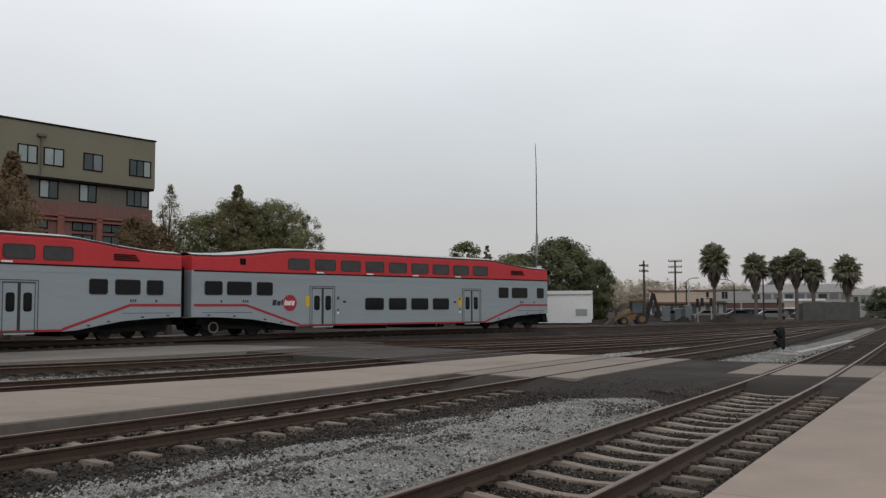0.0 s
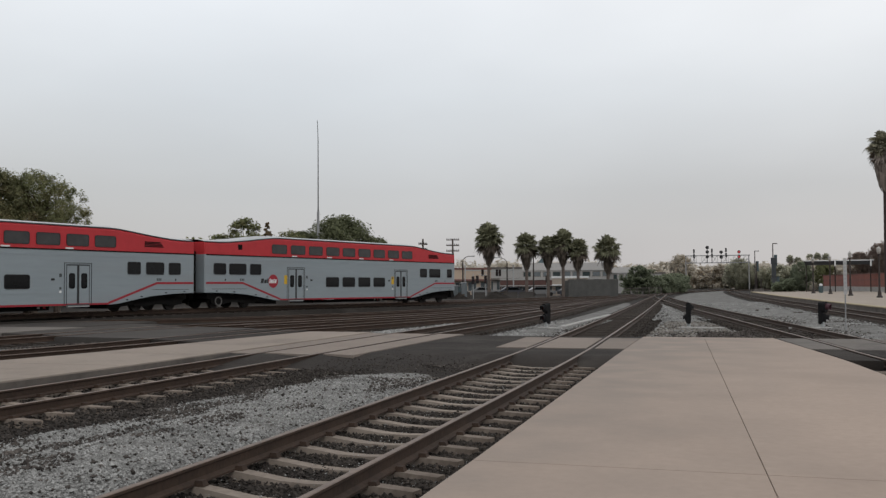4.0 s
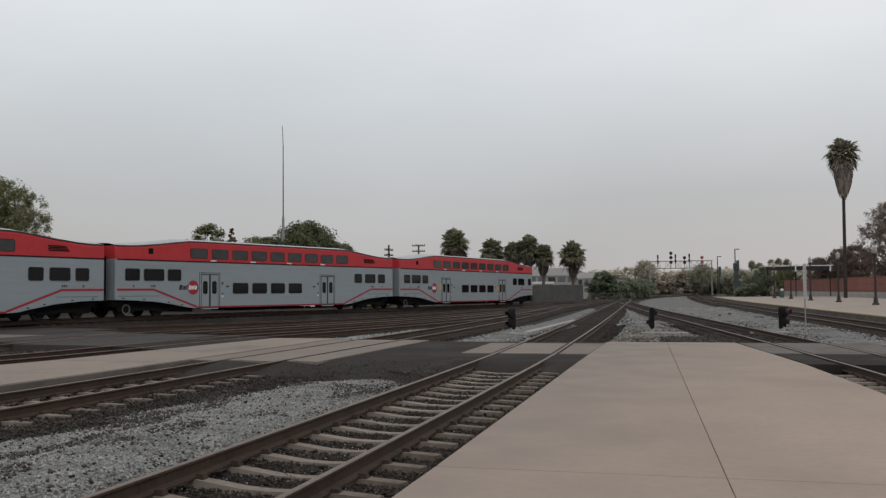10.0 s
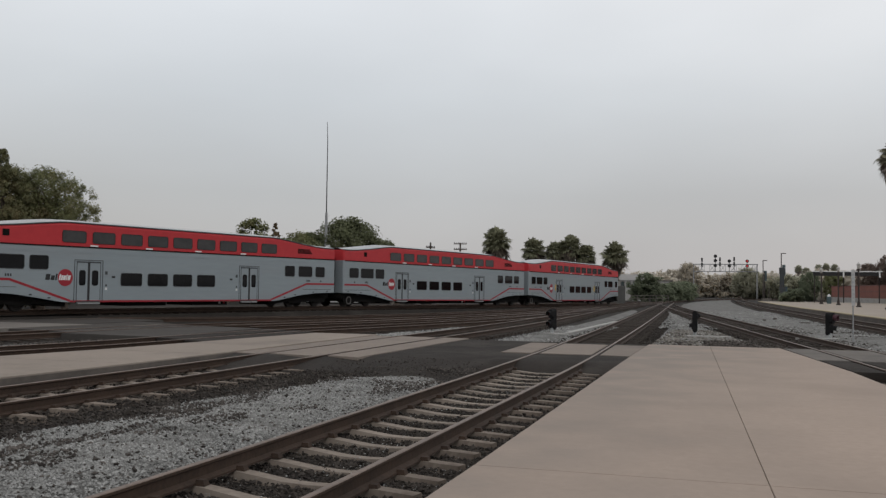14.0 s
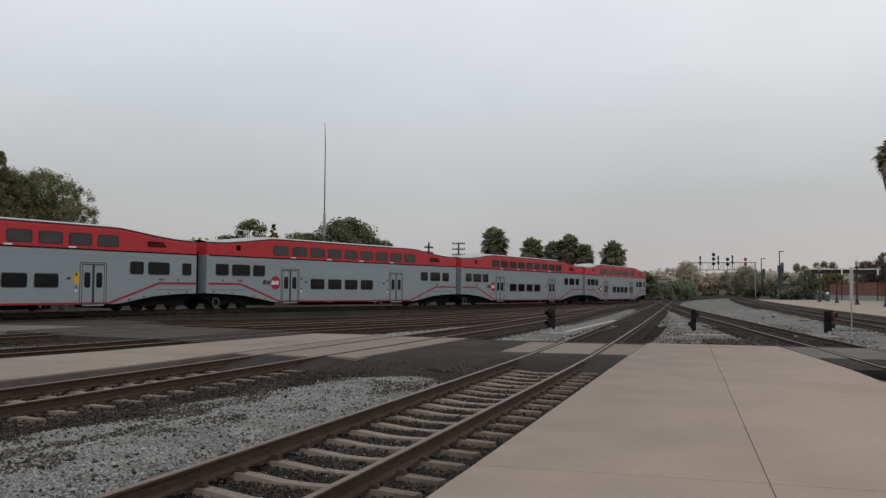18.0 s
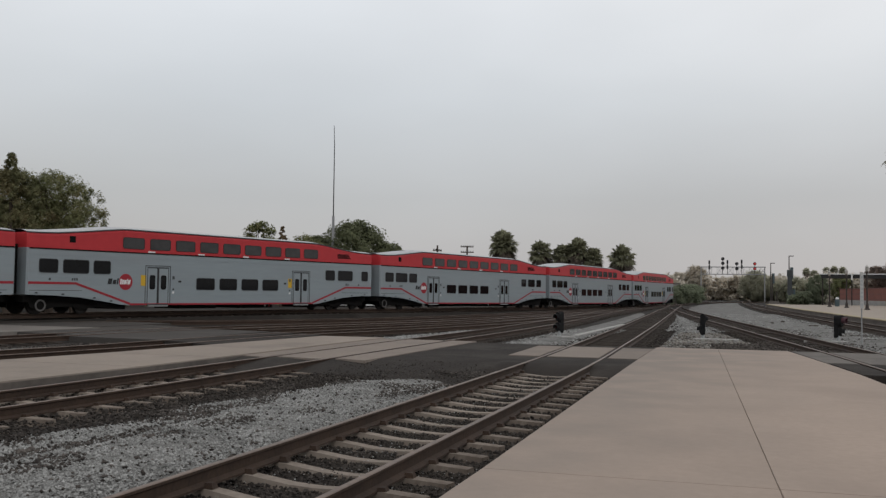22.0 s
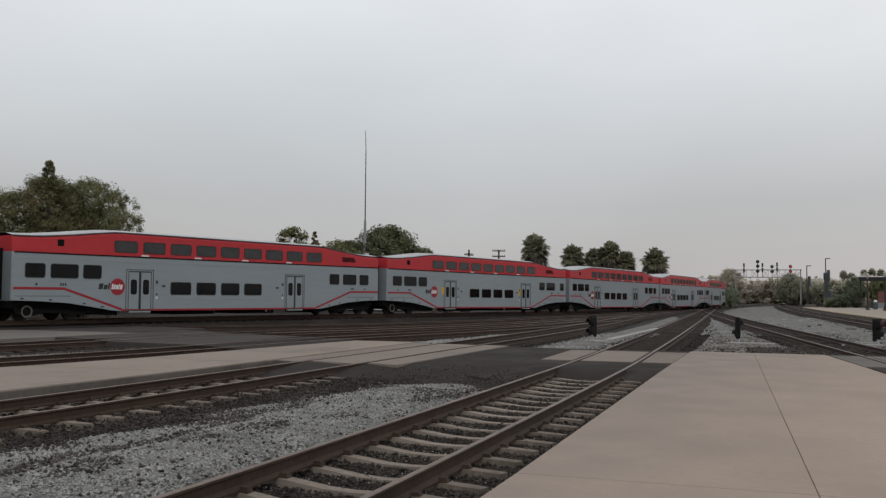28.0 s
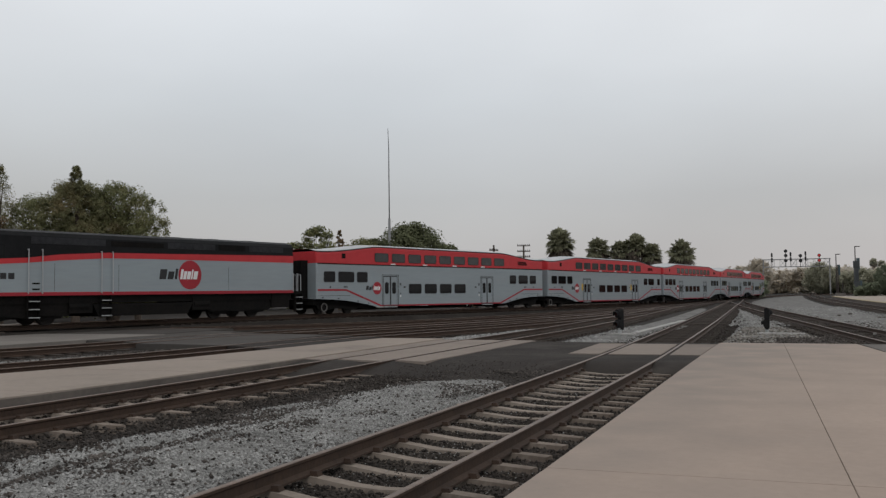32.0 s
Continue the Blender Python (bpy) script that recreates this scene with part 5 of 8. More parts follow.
M["platform_pale"] = mat("pale_platform_concrete", (0.36, 0.308, 0.258), (0.31, 0.264, 0.222), 0.85, big=0.3, fine=8, bump=0.06, stain=(0.27, 0.23, 0.195), stain_scale=0.2, stain_amount=0.5, spec=0.08)
M["tan_edge"] = mat("tan_tactile_strip", (0.37, 0.305, 0.20), (0.33, 0.27, 0.18), 0.85, big=0.8, fine=9)
right_platform()

# ---- ties and stones ----
lay_ties("near", -14.12, 20.4, 0.71, TIE, -0.27, 13)
lay_ties("second", -14.22, 18.6, 0.703, TIE, -0.27, 4)
lay_ties("right", -13.9, 20.8, 0.71, TIE)
lay_ties("right", 28.9, 46, 0.61, TIE_DARK)
lay_ties("near", 28.2, 48, 0.61, TIE_DARK)
for key, a, b in (("near", 48, 110), ("second", 30, 110), ("third", -5, 23), ("third", 32, 100), ("fourth", -5, 25), ("fourth", 34, 90), ("right", 46, 100), ("far_right", 20, 170), ("main", 0, 30), ("main", 38, 160)):
    tie_field(key, a, b, 0.62, -0.295 if key == "main" else -0.265)


def fasteners(key, y0, y1, step, skew):
    """Clips that hold the rails, dark lumps at each tie."""
    tr = TRACKS[key]
    v, f = [], []
    y = y0
    while y < y1:
        x = line_x(key, y)
        for side in (-0.752, 0.752):
            for d in (-0.1, 0.1):
                b = len(v)
                cx, cy = x + side + d, y - (side + d) * skew
                for dx, dy, dz in ((-0.055, -0.05, -0.175), (0.055, -0.05, -0.175), (0.055, 0.05, -0.175), (-0.055, 0.05, -0.175), (-0.035, -0.035, -0.125), (0.035, -0.035, -0.125), (0.035, 0.035, -0.125), (-0.035, 0.035, -0.125)):
                    v.append((cx + dx, cy + dy, dz))
                f += [(b + 4, b + 5, b + 6, b + 7), (b, b + 1, b + 5, b + 4), (b + 1, b + 2, b + 6, b + 5), (b + 2, b + 3, b + 7, b + 6), (b + 3, b, b + 4, b + 7)]
        y += step
    tagged(soup("rail_clips", v, f, M["rail"], tr), "rusty rail clips on each tie", kind="stuff")


fasteners("near", -14.12, 20.4, 0.71, 0.23)
fasteners("second", -14.22, 18.6, 0.703, 0.07)
fasteners("right", -13.9, 20.8, 0.71, 0.0)


def stones(name, label, box, density, size, z, material, keep=None, seed=1):
    """Loose crushed rock: many small irregular stones in one mesh."""
    rng = np.random.default_rng(seed)
    x0, x1, y0, y1 = box
    n = int((x1 - x0) * (y1 - y0) * density)
    p = np.stack([rng.uniform(x0, x1, n), rng.uniform(y0, y1, n)], 1)
    if keep is not None:
        p = p[np.array([keep(a, b) for a, b in p])]
    n = len(p)
    s = rng.uniform(size[0], size[1], n) * np.where(rng.random(n) < 0.12, 1.5, 1.0)
    base = np.array([(1, 0, 0), (0, 1, 0), (-1, 0, 0), (0, -1, 0), (0, 0, 1), (0, 0, -1)], float)
    v = base[None] * rng.uniform(0.55, 1.15, (n, 6, 1)) + rng.normal(0, 0.16, (n, 6, 3))
    a = rng.uniform(0, 2 * np.pi, n)
    c, q = np.cos(a)[:, None], np.sin(a)[:, None]
    v = np.stack([v[:, :, 0] * c - v[:, :, 1] * q, v[:, :, 0] * q + v[:, :, 1] * c, v[:, :, 2] * 0.75], 2)
    tl = rng.normal(0, 0.35, (n, 1))
    v = np.stack([v[:, :, 0], v[:, :, 1] * np.cos(tl) - v[:, :, 2] * np.sin(tl), v[:, :, 1] * np.sin(tl) + v[:, :, 2] * np.cos(tl)], 2) * s[:, None, None]
    zz = np.array([z(a, b) for a, b in p]) if callable(z) else np.full(n, z)
    v += np.stack([p[:, 0], p[:, 1], zz + s * rng.uniform(0.05, 0.5, n)], 1)[:, None]
    f = np.array([(0, 1, 4), (1, 2, 4), (2, 3, 4), (3, 0, 4), (1, 0, 5), (2, 1, 5), (3, 2, 5), (0, 3, 5)])
    f = (f[None] + (6 * np.arange(n))[:, None, None]).reshape(-1, 3)
    return tagged(soup(name, v.reshape(-1, 3), f, material), label, "gravel", kind="stuff")


def mound(x, y):
    u = min(max((x + 8.1) / 3.1, 0), 1)
    return -0.20 + 0.24 * u * (1 - u) + 0.05 * noise.noise((x * 0.9, y * 0.9, 1.7))


def dark_streak(x, y):
    """A band of darker stones along the heap's outer side."""
    return abs(x + 7.12 - 0.05 * (y - 6) - 0.16 * noise.noise((y * 0.8, 1.0, 3.0))) < 0.17 * (1 - max(0, y - 8) / 4)


def dark_patch(x, y):
    if dark_streak(x, y):
        return True
    return random.random() < (0.9 if noise.noise((x * 1.3, y * 0.9, 4.4)) > 0.25 else 0.09)


def pale_zone(x, y):
    edge = -8.35 + min(0.45, max(0.0, y - 6) * 0.12) + 0.5 * noise.noise((0.4, y * 0.5, 0.2)) + (max(0, y - 10.5) * 0.13)
    end = 17.0 + 0.7 * noise.noise((x * 0.7, 2.0, 5.0))
    patch = noise.noise((x * 0.55, y * 0.4, 9.1))
    ragged = edge + random.gauss(0, 0.09)
    return ragged < x < -4.98 and y < end and (patch > -0.3 or random.random() < 0.3) and not (dark_streak(x, y) and random.random() < 0.75)


stones("crushed_rock", "pale grey crushed rock heaped between tracks", (-8.9, -4.95, 3.2, 17.8), 1450, (0.009, 0.021), mound, M["ballast"], pale_zone, 3)
stones("crushed_rock", "scattered darker rock among the pale ballast", (-8.5, -4.95, 3.2, 19.8), 560, (0.010, 0.029), lambda x, y: mound(x, y) + 0.006, M["ballast_mid"], dark_patch, 4)
stones("crushed_rock", "fine pale chips fallen between the ties", (-4.75, -2.3, 2.6, 20.5), 60, (0.005, 0.011), lambda x, y: -0.212, M["ballast"], lambda x, y: noise.noise((x * 1.5, y * 1.5, 7.0)) > -0.1, 21)
stones("oily_ballast", "dark oily ballast behind the viewpoint", (-5.15, -2.2, -14, 2.6), 150, (0.016, 0.032), -0.252, M["ballast_dirty"], None, 17)
stones("oily_ballast", "dark oily ballast between the ties", (-5.15, -2.2, 2.6, 20.9), 640, (0.014, 0.029), lambda x, y: -0.226 if abs(x - line_x("near", y)) > 0.86 else -0.246, M["ballast_dirty"], None, 5)
stones("oily_ballast", "dark oily ballast between the ties", (-12.2, -7.4, 4.5, 20.3), 230, (0.016, 0.036), lambda x, y: -0.205 if abs(x - line_x("second", y)) > 0.86 else -0.236, M["ballast_dirty"], lambda x, y: x > line_x("second", y, -1.75), 6)
stones("oily_ballast", "dark ballast of the track behind the platform", (2.6, 6.2, 7.0, 20.8), 110, (0.02, 0.042), -0.232, M["ballast_dirty"], lambda x, y: x > 3.45 - 0.08 * (y - 8), 7)
stones("crushed_rock", "pale gravel beyond the platform end", (-7.9, 1.6, 28.5, 46), 90, (0.02, 0.045), -0.2, M["ballast"], lambda x, y: (x < -5.3) or (-2.4 - 0.03 * (y - 28) < x < 1.3 - 0.14 * (y - 28.5)), 8)
stones("crushed_rock", "pale gravel beside the far platform", (1.5, 7.0, 28.8, 52), 70, (0.02, 0.045), -0.19, M["ballast"], lambda x, y: line_x("right", y, 1.3) < x < line_x("far_right", y, -1.4), 9)
stones("oily_ballast", "dark stones strewn over the crumbled asphalt edge", (-8.6, -5.1, 16.6, 20.6), 190, (0.009, 0.02), apron_height, M["ballast_dirty"], lambda x, y: random.random() < 1.2 - (y - 16.6) / 4.5, 11)
stones("crushed_rock", "pale stones between yard tracks", (-13.0, -11.1, 29.8, 41), 120, (0.02, 0.05), -0.17, M["ballast"], lambda x, y: -13.0 + 0.12 * (y - 30) < x, 12)
stones("crushed_rock", "pale stones between yard tracks", (-23.8, -18.4, 11, 25), 60, (0.02, 0.05), -0.19, M["ballast_mid"], lambda x, y: abs(x - float(np.interp(y, (11, 13, 17.5, 21.5, 25), (-23.5, -22.7, -21.0, -19.75, -19.1)))) < 0.62, 13)
stones("crushed_rock", "pale ballast beside the converging tracks", (-6.0, 6.5, 46, 90), 22, (0.03, 0.06), -0.19, M["ballast"], lambda x, y: line_x("right", y, 1.3) < x < line_x("far_right", y, -1.4) or line_x("near", y, 1.4) < x < line_x("right", y, -1.4), 14)
stones("oily_ballast", "dark stones beyond the platform end", (-2.3, 1.2, 28.55, 32.2), 130, (0.02, 0.045), -0.18, M["ballast_dirty"], lambda x, y: x < 1.25 - 0.14 * (y - 28.5) and random.random() < 1.3 - (y - 28.5) / 3.6, 16)

stones("oily_ballast", "blackened ballast beside the tracks past the crossing", (-6.6, -1.6, 28.3, 58), 75, (0.02, 0.05), -0.205, M["ballast_dirty"], lambda x, y: 0.8 < abs(x - line_x("near", y)) < 1.9 + 0.35 * noise.noise((x, y * 0.4, 2.0)) + random.gauss(0, 0.12), 31)
stones("oily_ballast", "blackened ballast beside the converging track", (-2.5, 4.6, 29, 58), 60, (0.02, 0.05), -0.205, M["ballast_dirty"], lambda x, y: 0.8 < abs(x - line_x("right", y)) < 1.55 + random.gauss(0, 0.12), 32)
stones("crushed_rock", "mixed brown stones on the grey ballast field", (-2.4, 7.0, 28.6, 60), 50, (0.02, 0.05), -0.185, M["ballast_mid"], lambda x, y: noise.noise((x * 0.5, y * 0.3, 3.3)) > 0.05, 33)
stones("crushed_rock", "tan and brown gravel round the dwarf signal", (-2.6, 1.4, 28.6, 44), 120, (0.02, 0.05), -0.182, M["gravel_tan"], lambda x, y: x < 1.35 - 0.14 * (y - 28.5) and random.random() < 0.62 + 0.5 * noise.noise((x * 0.8, y * 0.5, 6.1)), 34)
stones("oily_ballast", "heap of coarse dark gravel at the platform end", (-0.9, 1.25, 28.7, 34.5), 190, (0.025, 0.055), lambda x, y: -0.17 + 0.12 * max(0.0, 1 - abs(y - 31.0) / 3.2), M["ballast_mid"], lambda x, y: x < 1.2 - 0.14 * (y - 28.5) + random.gauss(0, 0.1), 35)


def scrap(name, label, x, y, size, material, seed):
    """A loose lump or offcut lying on the ballast."""
    rng = random.Random(seed)
    bm = bmesh.new()
    quad_box(bm, -size[0], size[0], -size[1], size[1], 0, size[2])
    bmesh.ops.bevel(bm, geom=bm.edges[:], offset=min(size) * 0.3, segments=1, affect="EDGES")
    for v in bm.verts:
        v.co += Vector((rng.uniform(-1, 1), rng.uniform(-1, 1), rng.uniform(-0.5, 0.5))) * min(size) * 0.25
    ob = part(name, bm, material)
    ob.matrix_world = pose(x, y, -0.2, 0, 0, rng.uniform(-20, 20))
    tagged(ob, label, name.replace("_", " "))


scrap("timber_offcut", "short dark timber offcut lying on grey ballast", 4.0, 57.5, (0.26, 0.1, 0.1), M["ballast_mid"], 1)
scrap("rock", "dark brown lump of rock on grey ballast", 1.85, 61.0, (0.1, 0.1, 0.13), M["ballast_mid"], 2)
scrap("rock", "dark brown lump of rock on grey ballast", 2.6, 64.0, (0.12, 0.1, 0.15), M["ballast_mid"], 3)


# ---- trees ----
M["leaf_olive"] = mat("olive_leaves", (0.212, 0.208, 0.105), (0.14, 0.14, 0.07), 0.75, big=0.25, fine=1.5, rand=0.3, island=True, stain=(0.24, 0.165, 0.085), stain_scale=0.4, stain_amount=0.75, leafy=0.42)
def leaf_cloud(centres, per, spread, size, rng, heart=None, reach=(1.0, 1.0), ball=0.8, up=0.3):
    """Leaves as small bent pairs of triangles round clump centres, turned outwards; returns corners, faces and soft normals."""
    n = len(centres) * per
    c = np.repeat(np.array(centres, float), per, axis=0)
    sp = np.repeat(np.array(spread, float), per)[:, None]
    off = rng.normal(0, 1, (n, 3))
    off *= (rng.random((n, 1)) ** 0.5) / np.linalg.norm(off, axis=1)[:, None]
    p = c + off * sp
    out = off * ball
    if heart is not None:
        out = out + (p - np.array(heart)) / np.array((reach[0], reach[0], reach[1])) * 0.9
    out[:, 2] += 0.15 if heart is not None else up
    out /= np.maximum(1e-6, np.linalg.norm(out, axis=1))[:, None]
    nn = out + rng.normal(0, 0.5, (n, 3))
    nn /= np.linalg.norm(nn, axis=1)[:, None]
    d = np.cross(nn, rng.normal(0, 1, (n, 3)))
    d /= np.linalg.norm(d, axis=1)[:, None]
    e = np.cross(nn, d)
    s = (size * rng.uniform(0.6, 1.35, n))[:, None]
    v = np.stack([p - d * s, p + e * s * 0.5 + nn * s * 0.12, p + d * s, p - e * s * 0.5 + nn * s * 0.12], 1).reshape(-1, 3)
    f = (np.array([(0, 2, 1), (0, 3, 2)])[None] + (4 * np.arange(n))[:, None, None]).reshape(-1, 3)
    soft = out * 0.75 + nn * 0.25
    soft /= np.linalg.norm(soft, axis=1)[:, None]
    return v, f, np.repeat(soft, 4, axis=0)


def leaf_mesh(name, v, f, soft, material, parent=None):
    ob = soup(name, v, f, material, parent)
    ob.data.polygons.foreach_set("use_smooth", [True] * len(ob.data.polygons))
    ob.data.normals_split_custom_set_from_vertices(soft.tolist())
    return ob


def tree(label, x, y, h, r, leaf, seed, clumps=60, per=60, size=0.2, shape="round", bare=0.22, name="tree", ground_z=-0.28, open_=1.0):
    rng = np.random.default_rng(seed)
    near = y < 60
    clumps, per, size = int(clumps * 3.8), int(per * (1.25 if near else 0.75)), size * (0.5 if near else 0.68)
    tr = thing(name, label, "tree", m=pose(x, y, ground_z))
    trunk, crown_lo = max(0.12, h * 0.022), h * bare
    centres, spread = [], []
    while len(centres) < clumps:
        if shape == "cone":
            z = rng.uniform(crown_lo, h)
            rad = r * (1 - (z - crown_lo) / (h - crown_lo)) ** 0.85 * rng.uniform(0.1, 1) ** 0.5 + 0.04
        elif shape == "dome":
            u = rng.random() ** 1.25
            z = crown_lo + (h - crown_lo) * u
            rad = r * (1 - u) ** 1.0 * rng.uniform(0.05, 1) ** 0.5 + 0.03
        else:
            u = rng.uniform(-1, 1)
            z = crown_lo + (h - crown_lo) * (u + 1) / 2
            rad = r * math.sqrt(max(0.02, 1 - abs(u) ** 2.4)) * rng.uniform(0.05, 1) ** 0.45
        a = rng.uniform(0, 2 * math.pi)
        rad *= 1 + 0.28 * noise.noise((math.cos(a) * 1.6, math.sin(a) * 1.6, z * 0.4 + seed))
        centres.append((rad * math.cos(a), rad * math.sin(a), min(z, h - 0.25)))
        spread.append(open_ * rng.uniform(0.35, 0.9) * (0.24 * r + 0.22) * (0.3 + 0.9 * (1 - (z - crown_lo) / (h - crown_lo)) if shape == "cone" else 1))
    bm = bmesh.new()
    lean = Vector((rng.normal(0, 0.02), rng.normal(0, 0.02), 1))
    top = lean * (h * 0.72)
    tube(bm, (0, 0, -0.1), lean * (h * 0.3), trunk * 1.25, trunk, 9)
    tube(bm, lean * (h * 0.3), top, trunk, trunk * 0.35, 8)
    part("trunk", bm, M["bark"], tr)
    for k in range(9):
        c = centres[int(rng.integers(len(centres)))]
        z0 = h * rng.uniform(0.25, 0.6)
        bm = bmesh.new()
        a = lean * z0
        b = a.lerp(Vector(c), 0.55) + Vector((0, 0, 0.25))
        tube(bm, a, b, trunk * 0.42, trunk * 0.25, 6)
        tube(bm, b, c, trunk * 0.25, trunk * 0.08, 6)
        part("limb", bm, M["bark"], tr)
    v, f, soft = leaf_cloud(centres, per, spread, size, rng, (0, 0, (crown_lo + h) / 2), (r, (h - crown_lo) / 2))
    tagged(leaf_mesh("crown", v, f, soft, leaf, tr), "uneven crown of small leaves", kind="stuff")
    return tr


tree("tall browning street tree before the apartment building", -49.4, 34.0, 11.2, 3.0, M["leaf_brown"], 21, 90, 80, 0.17, "cone", 0.1, open_=1.2)
tree("rounded tree with browning green leaves beside the building", -47.4, 31.2, 9.0, 2.8, M["leaf_brown"], 22, 70, 70, 0.18)
tree("slender sparse tree with small pale leaves", -51.2, 48.0, 11.0, 2.5, M["leaf_olive"], 23, 70, 20, 0.12, "cone", 0.15, open_=1.35)
tree("low browning tree by the yard fence", -50.4, 45.6, 7.9, 1.7, M["leaf_brown"], 24, 50, 80, 0.16)
tree("bushy round olive tree beside the street", -48.8, 52.6, 9.9, 3.7, M["leaf_olive"], 25, 150, 80, 0.16, bare=0.08, open_=0.75)
tree("tree with a thin reddish pointed top among the green crowns", -47.3, 50.9, 11.1, 3.0, M["leaf_olive"], 43, 70, 46, 0.14, "cone", 0.1, open_=0.8)
tree("broad green tree with an open twiggy crown", -46.9, 54.5, 10.0, 3.1, M["leaf_green"], 26, 110, 70, 0.14, open_=0.8, bare=0.1)
tree("broad green tree with an open twiggy crown", -45.9, 55.7, 9.4, 2.4, M["leaf_green"], 27, 60, 60, 0.14, open_=0.72, bare=0.1)
tree("low green tree at the edge of the row", -51.0, 50.8, 8.8, 2.9, M["leaf_green"], 28, 60, 70, 0.16)
tree("low green tree filling the row behind the yard", -48.0, 55.0, 8.0, 3.6, M["leaf_olive"], 29, 80, 80, 0.17, bare=0.08)
tree("browning tree in the street row", -51.3, 45.2, 8.3, 1.6, M["leaf_brown"], 30, 60, 60, 0.17)
tree("sparse olive tree with a feathery top", -48.5, 87.6, 9.0, 2.0, M["leaf_green"], 31, 40, 46, 0.22, open_=0.8)
tree("sparse olive tree with a feathery top", -46.5, 88.8, 8.7, 1.3, M["leaf_brown"], 32, 34, 46, 0.2, "cone", open_=0.9)
tree("low green tree behind the yard", -44.2, 89.8, 7.5, 2.6, M["leaf_green"], 33, 50, 56, 0.22)
tree("low green tree behind the yard", -50.6, 86.2, 7.2, 1.8, M["leaf_green"], 34, 40, 46, 0.22)
tree("large dense dark green tree behind the shed", -45.6, 106.1, 9.9, 4.9, M["leaf_dark"], 35, 95, 90, 0.27, bare=0.06)
tree("dense dark green tree behind the shed", -49.8, 104.2, 8.3, 3.0, M["leaf_dark"], 36, 70, 80, 0.27, bare=0.1)
tree("dense dark green tree with a drooping side", -41.9, 108.1, 7.7, 2.7, M["leaf_dark"], 37, 70, 76, 0.25, bare=0.05)
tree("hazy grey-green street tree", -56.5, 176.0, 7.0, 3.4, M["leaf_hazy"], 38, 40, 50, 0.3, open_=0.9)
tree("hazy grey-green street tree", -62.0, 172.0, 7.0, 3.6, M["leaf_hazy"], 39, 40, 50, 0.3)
tree("reddish autumn tree over the brick wall", 28.8, 148.5, 14.0, 4.2, M["leaf_autumn"], 40, 120, 60, 0.19, open_=0.85)
tree("reddish autumn tree over the brick wall", 26.2, 162.5, 8.4, 3.2, M["leaf_autumn"], 41, 90, 70, 0.2, open_=0.9)
tree("low reddish tree over the brick wall", 21.6, 168.0, 6.7, 2.2, M["leaf_autumn"], 44, 60, 60, 0.22, open_=0.9)
tree("low reddish tree over the brick wall", 24.6, 166.0, 8.0, 2.7, M["leaf_autumn"], 45, 60, 60, 0.22, open_=0.9)
tree("reddish autumn tree over the brick wall", 31.5, 137.8, 11.6, 4.2, M["leaf_autumn"], 42, 100, 70, 0.2, open_=0.9)


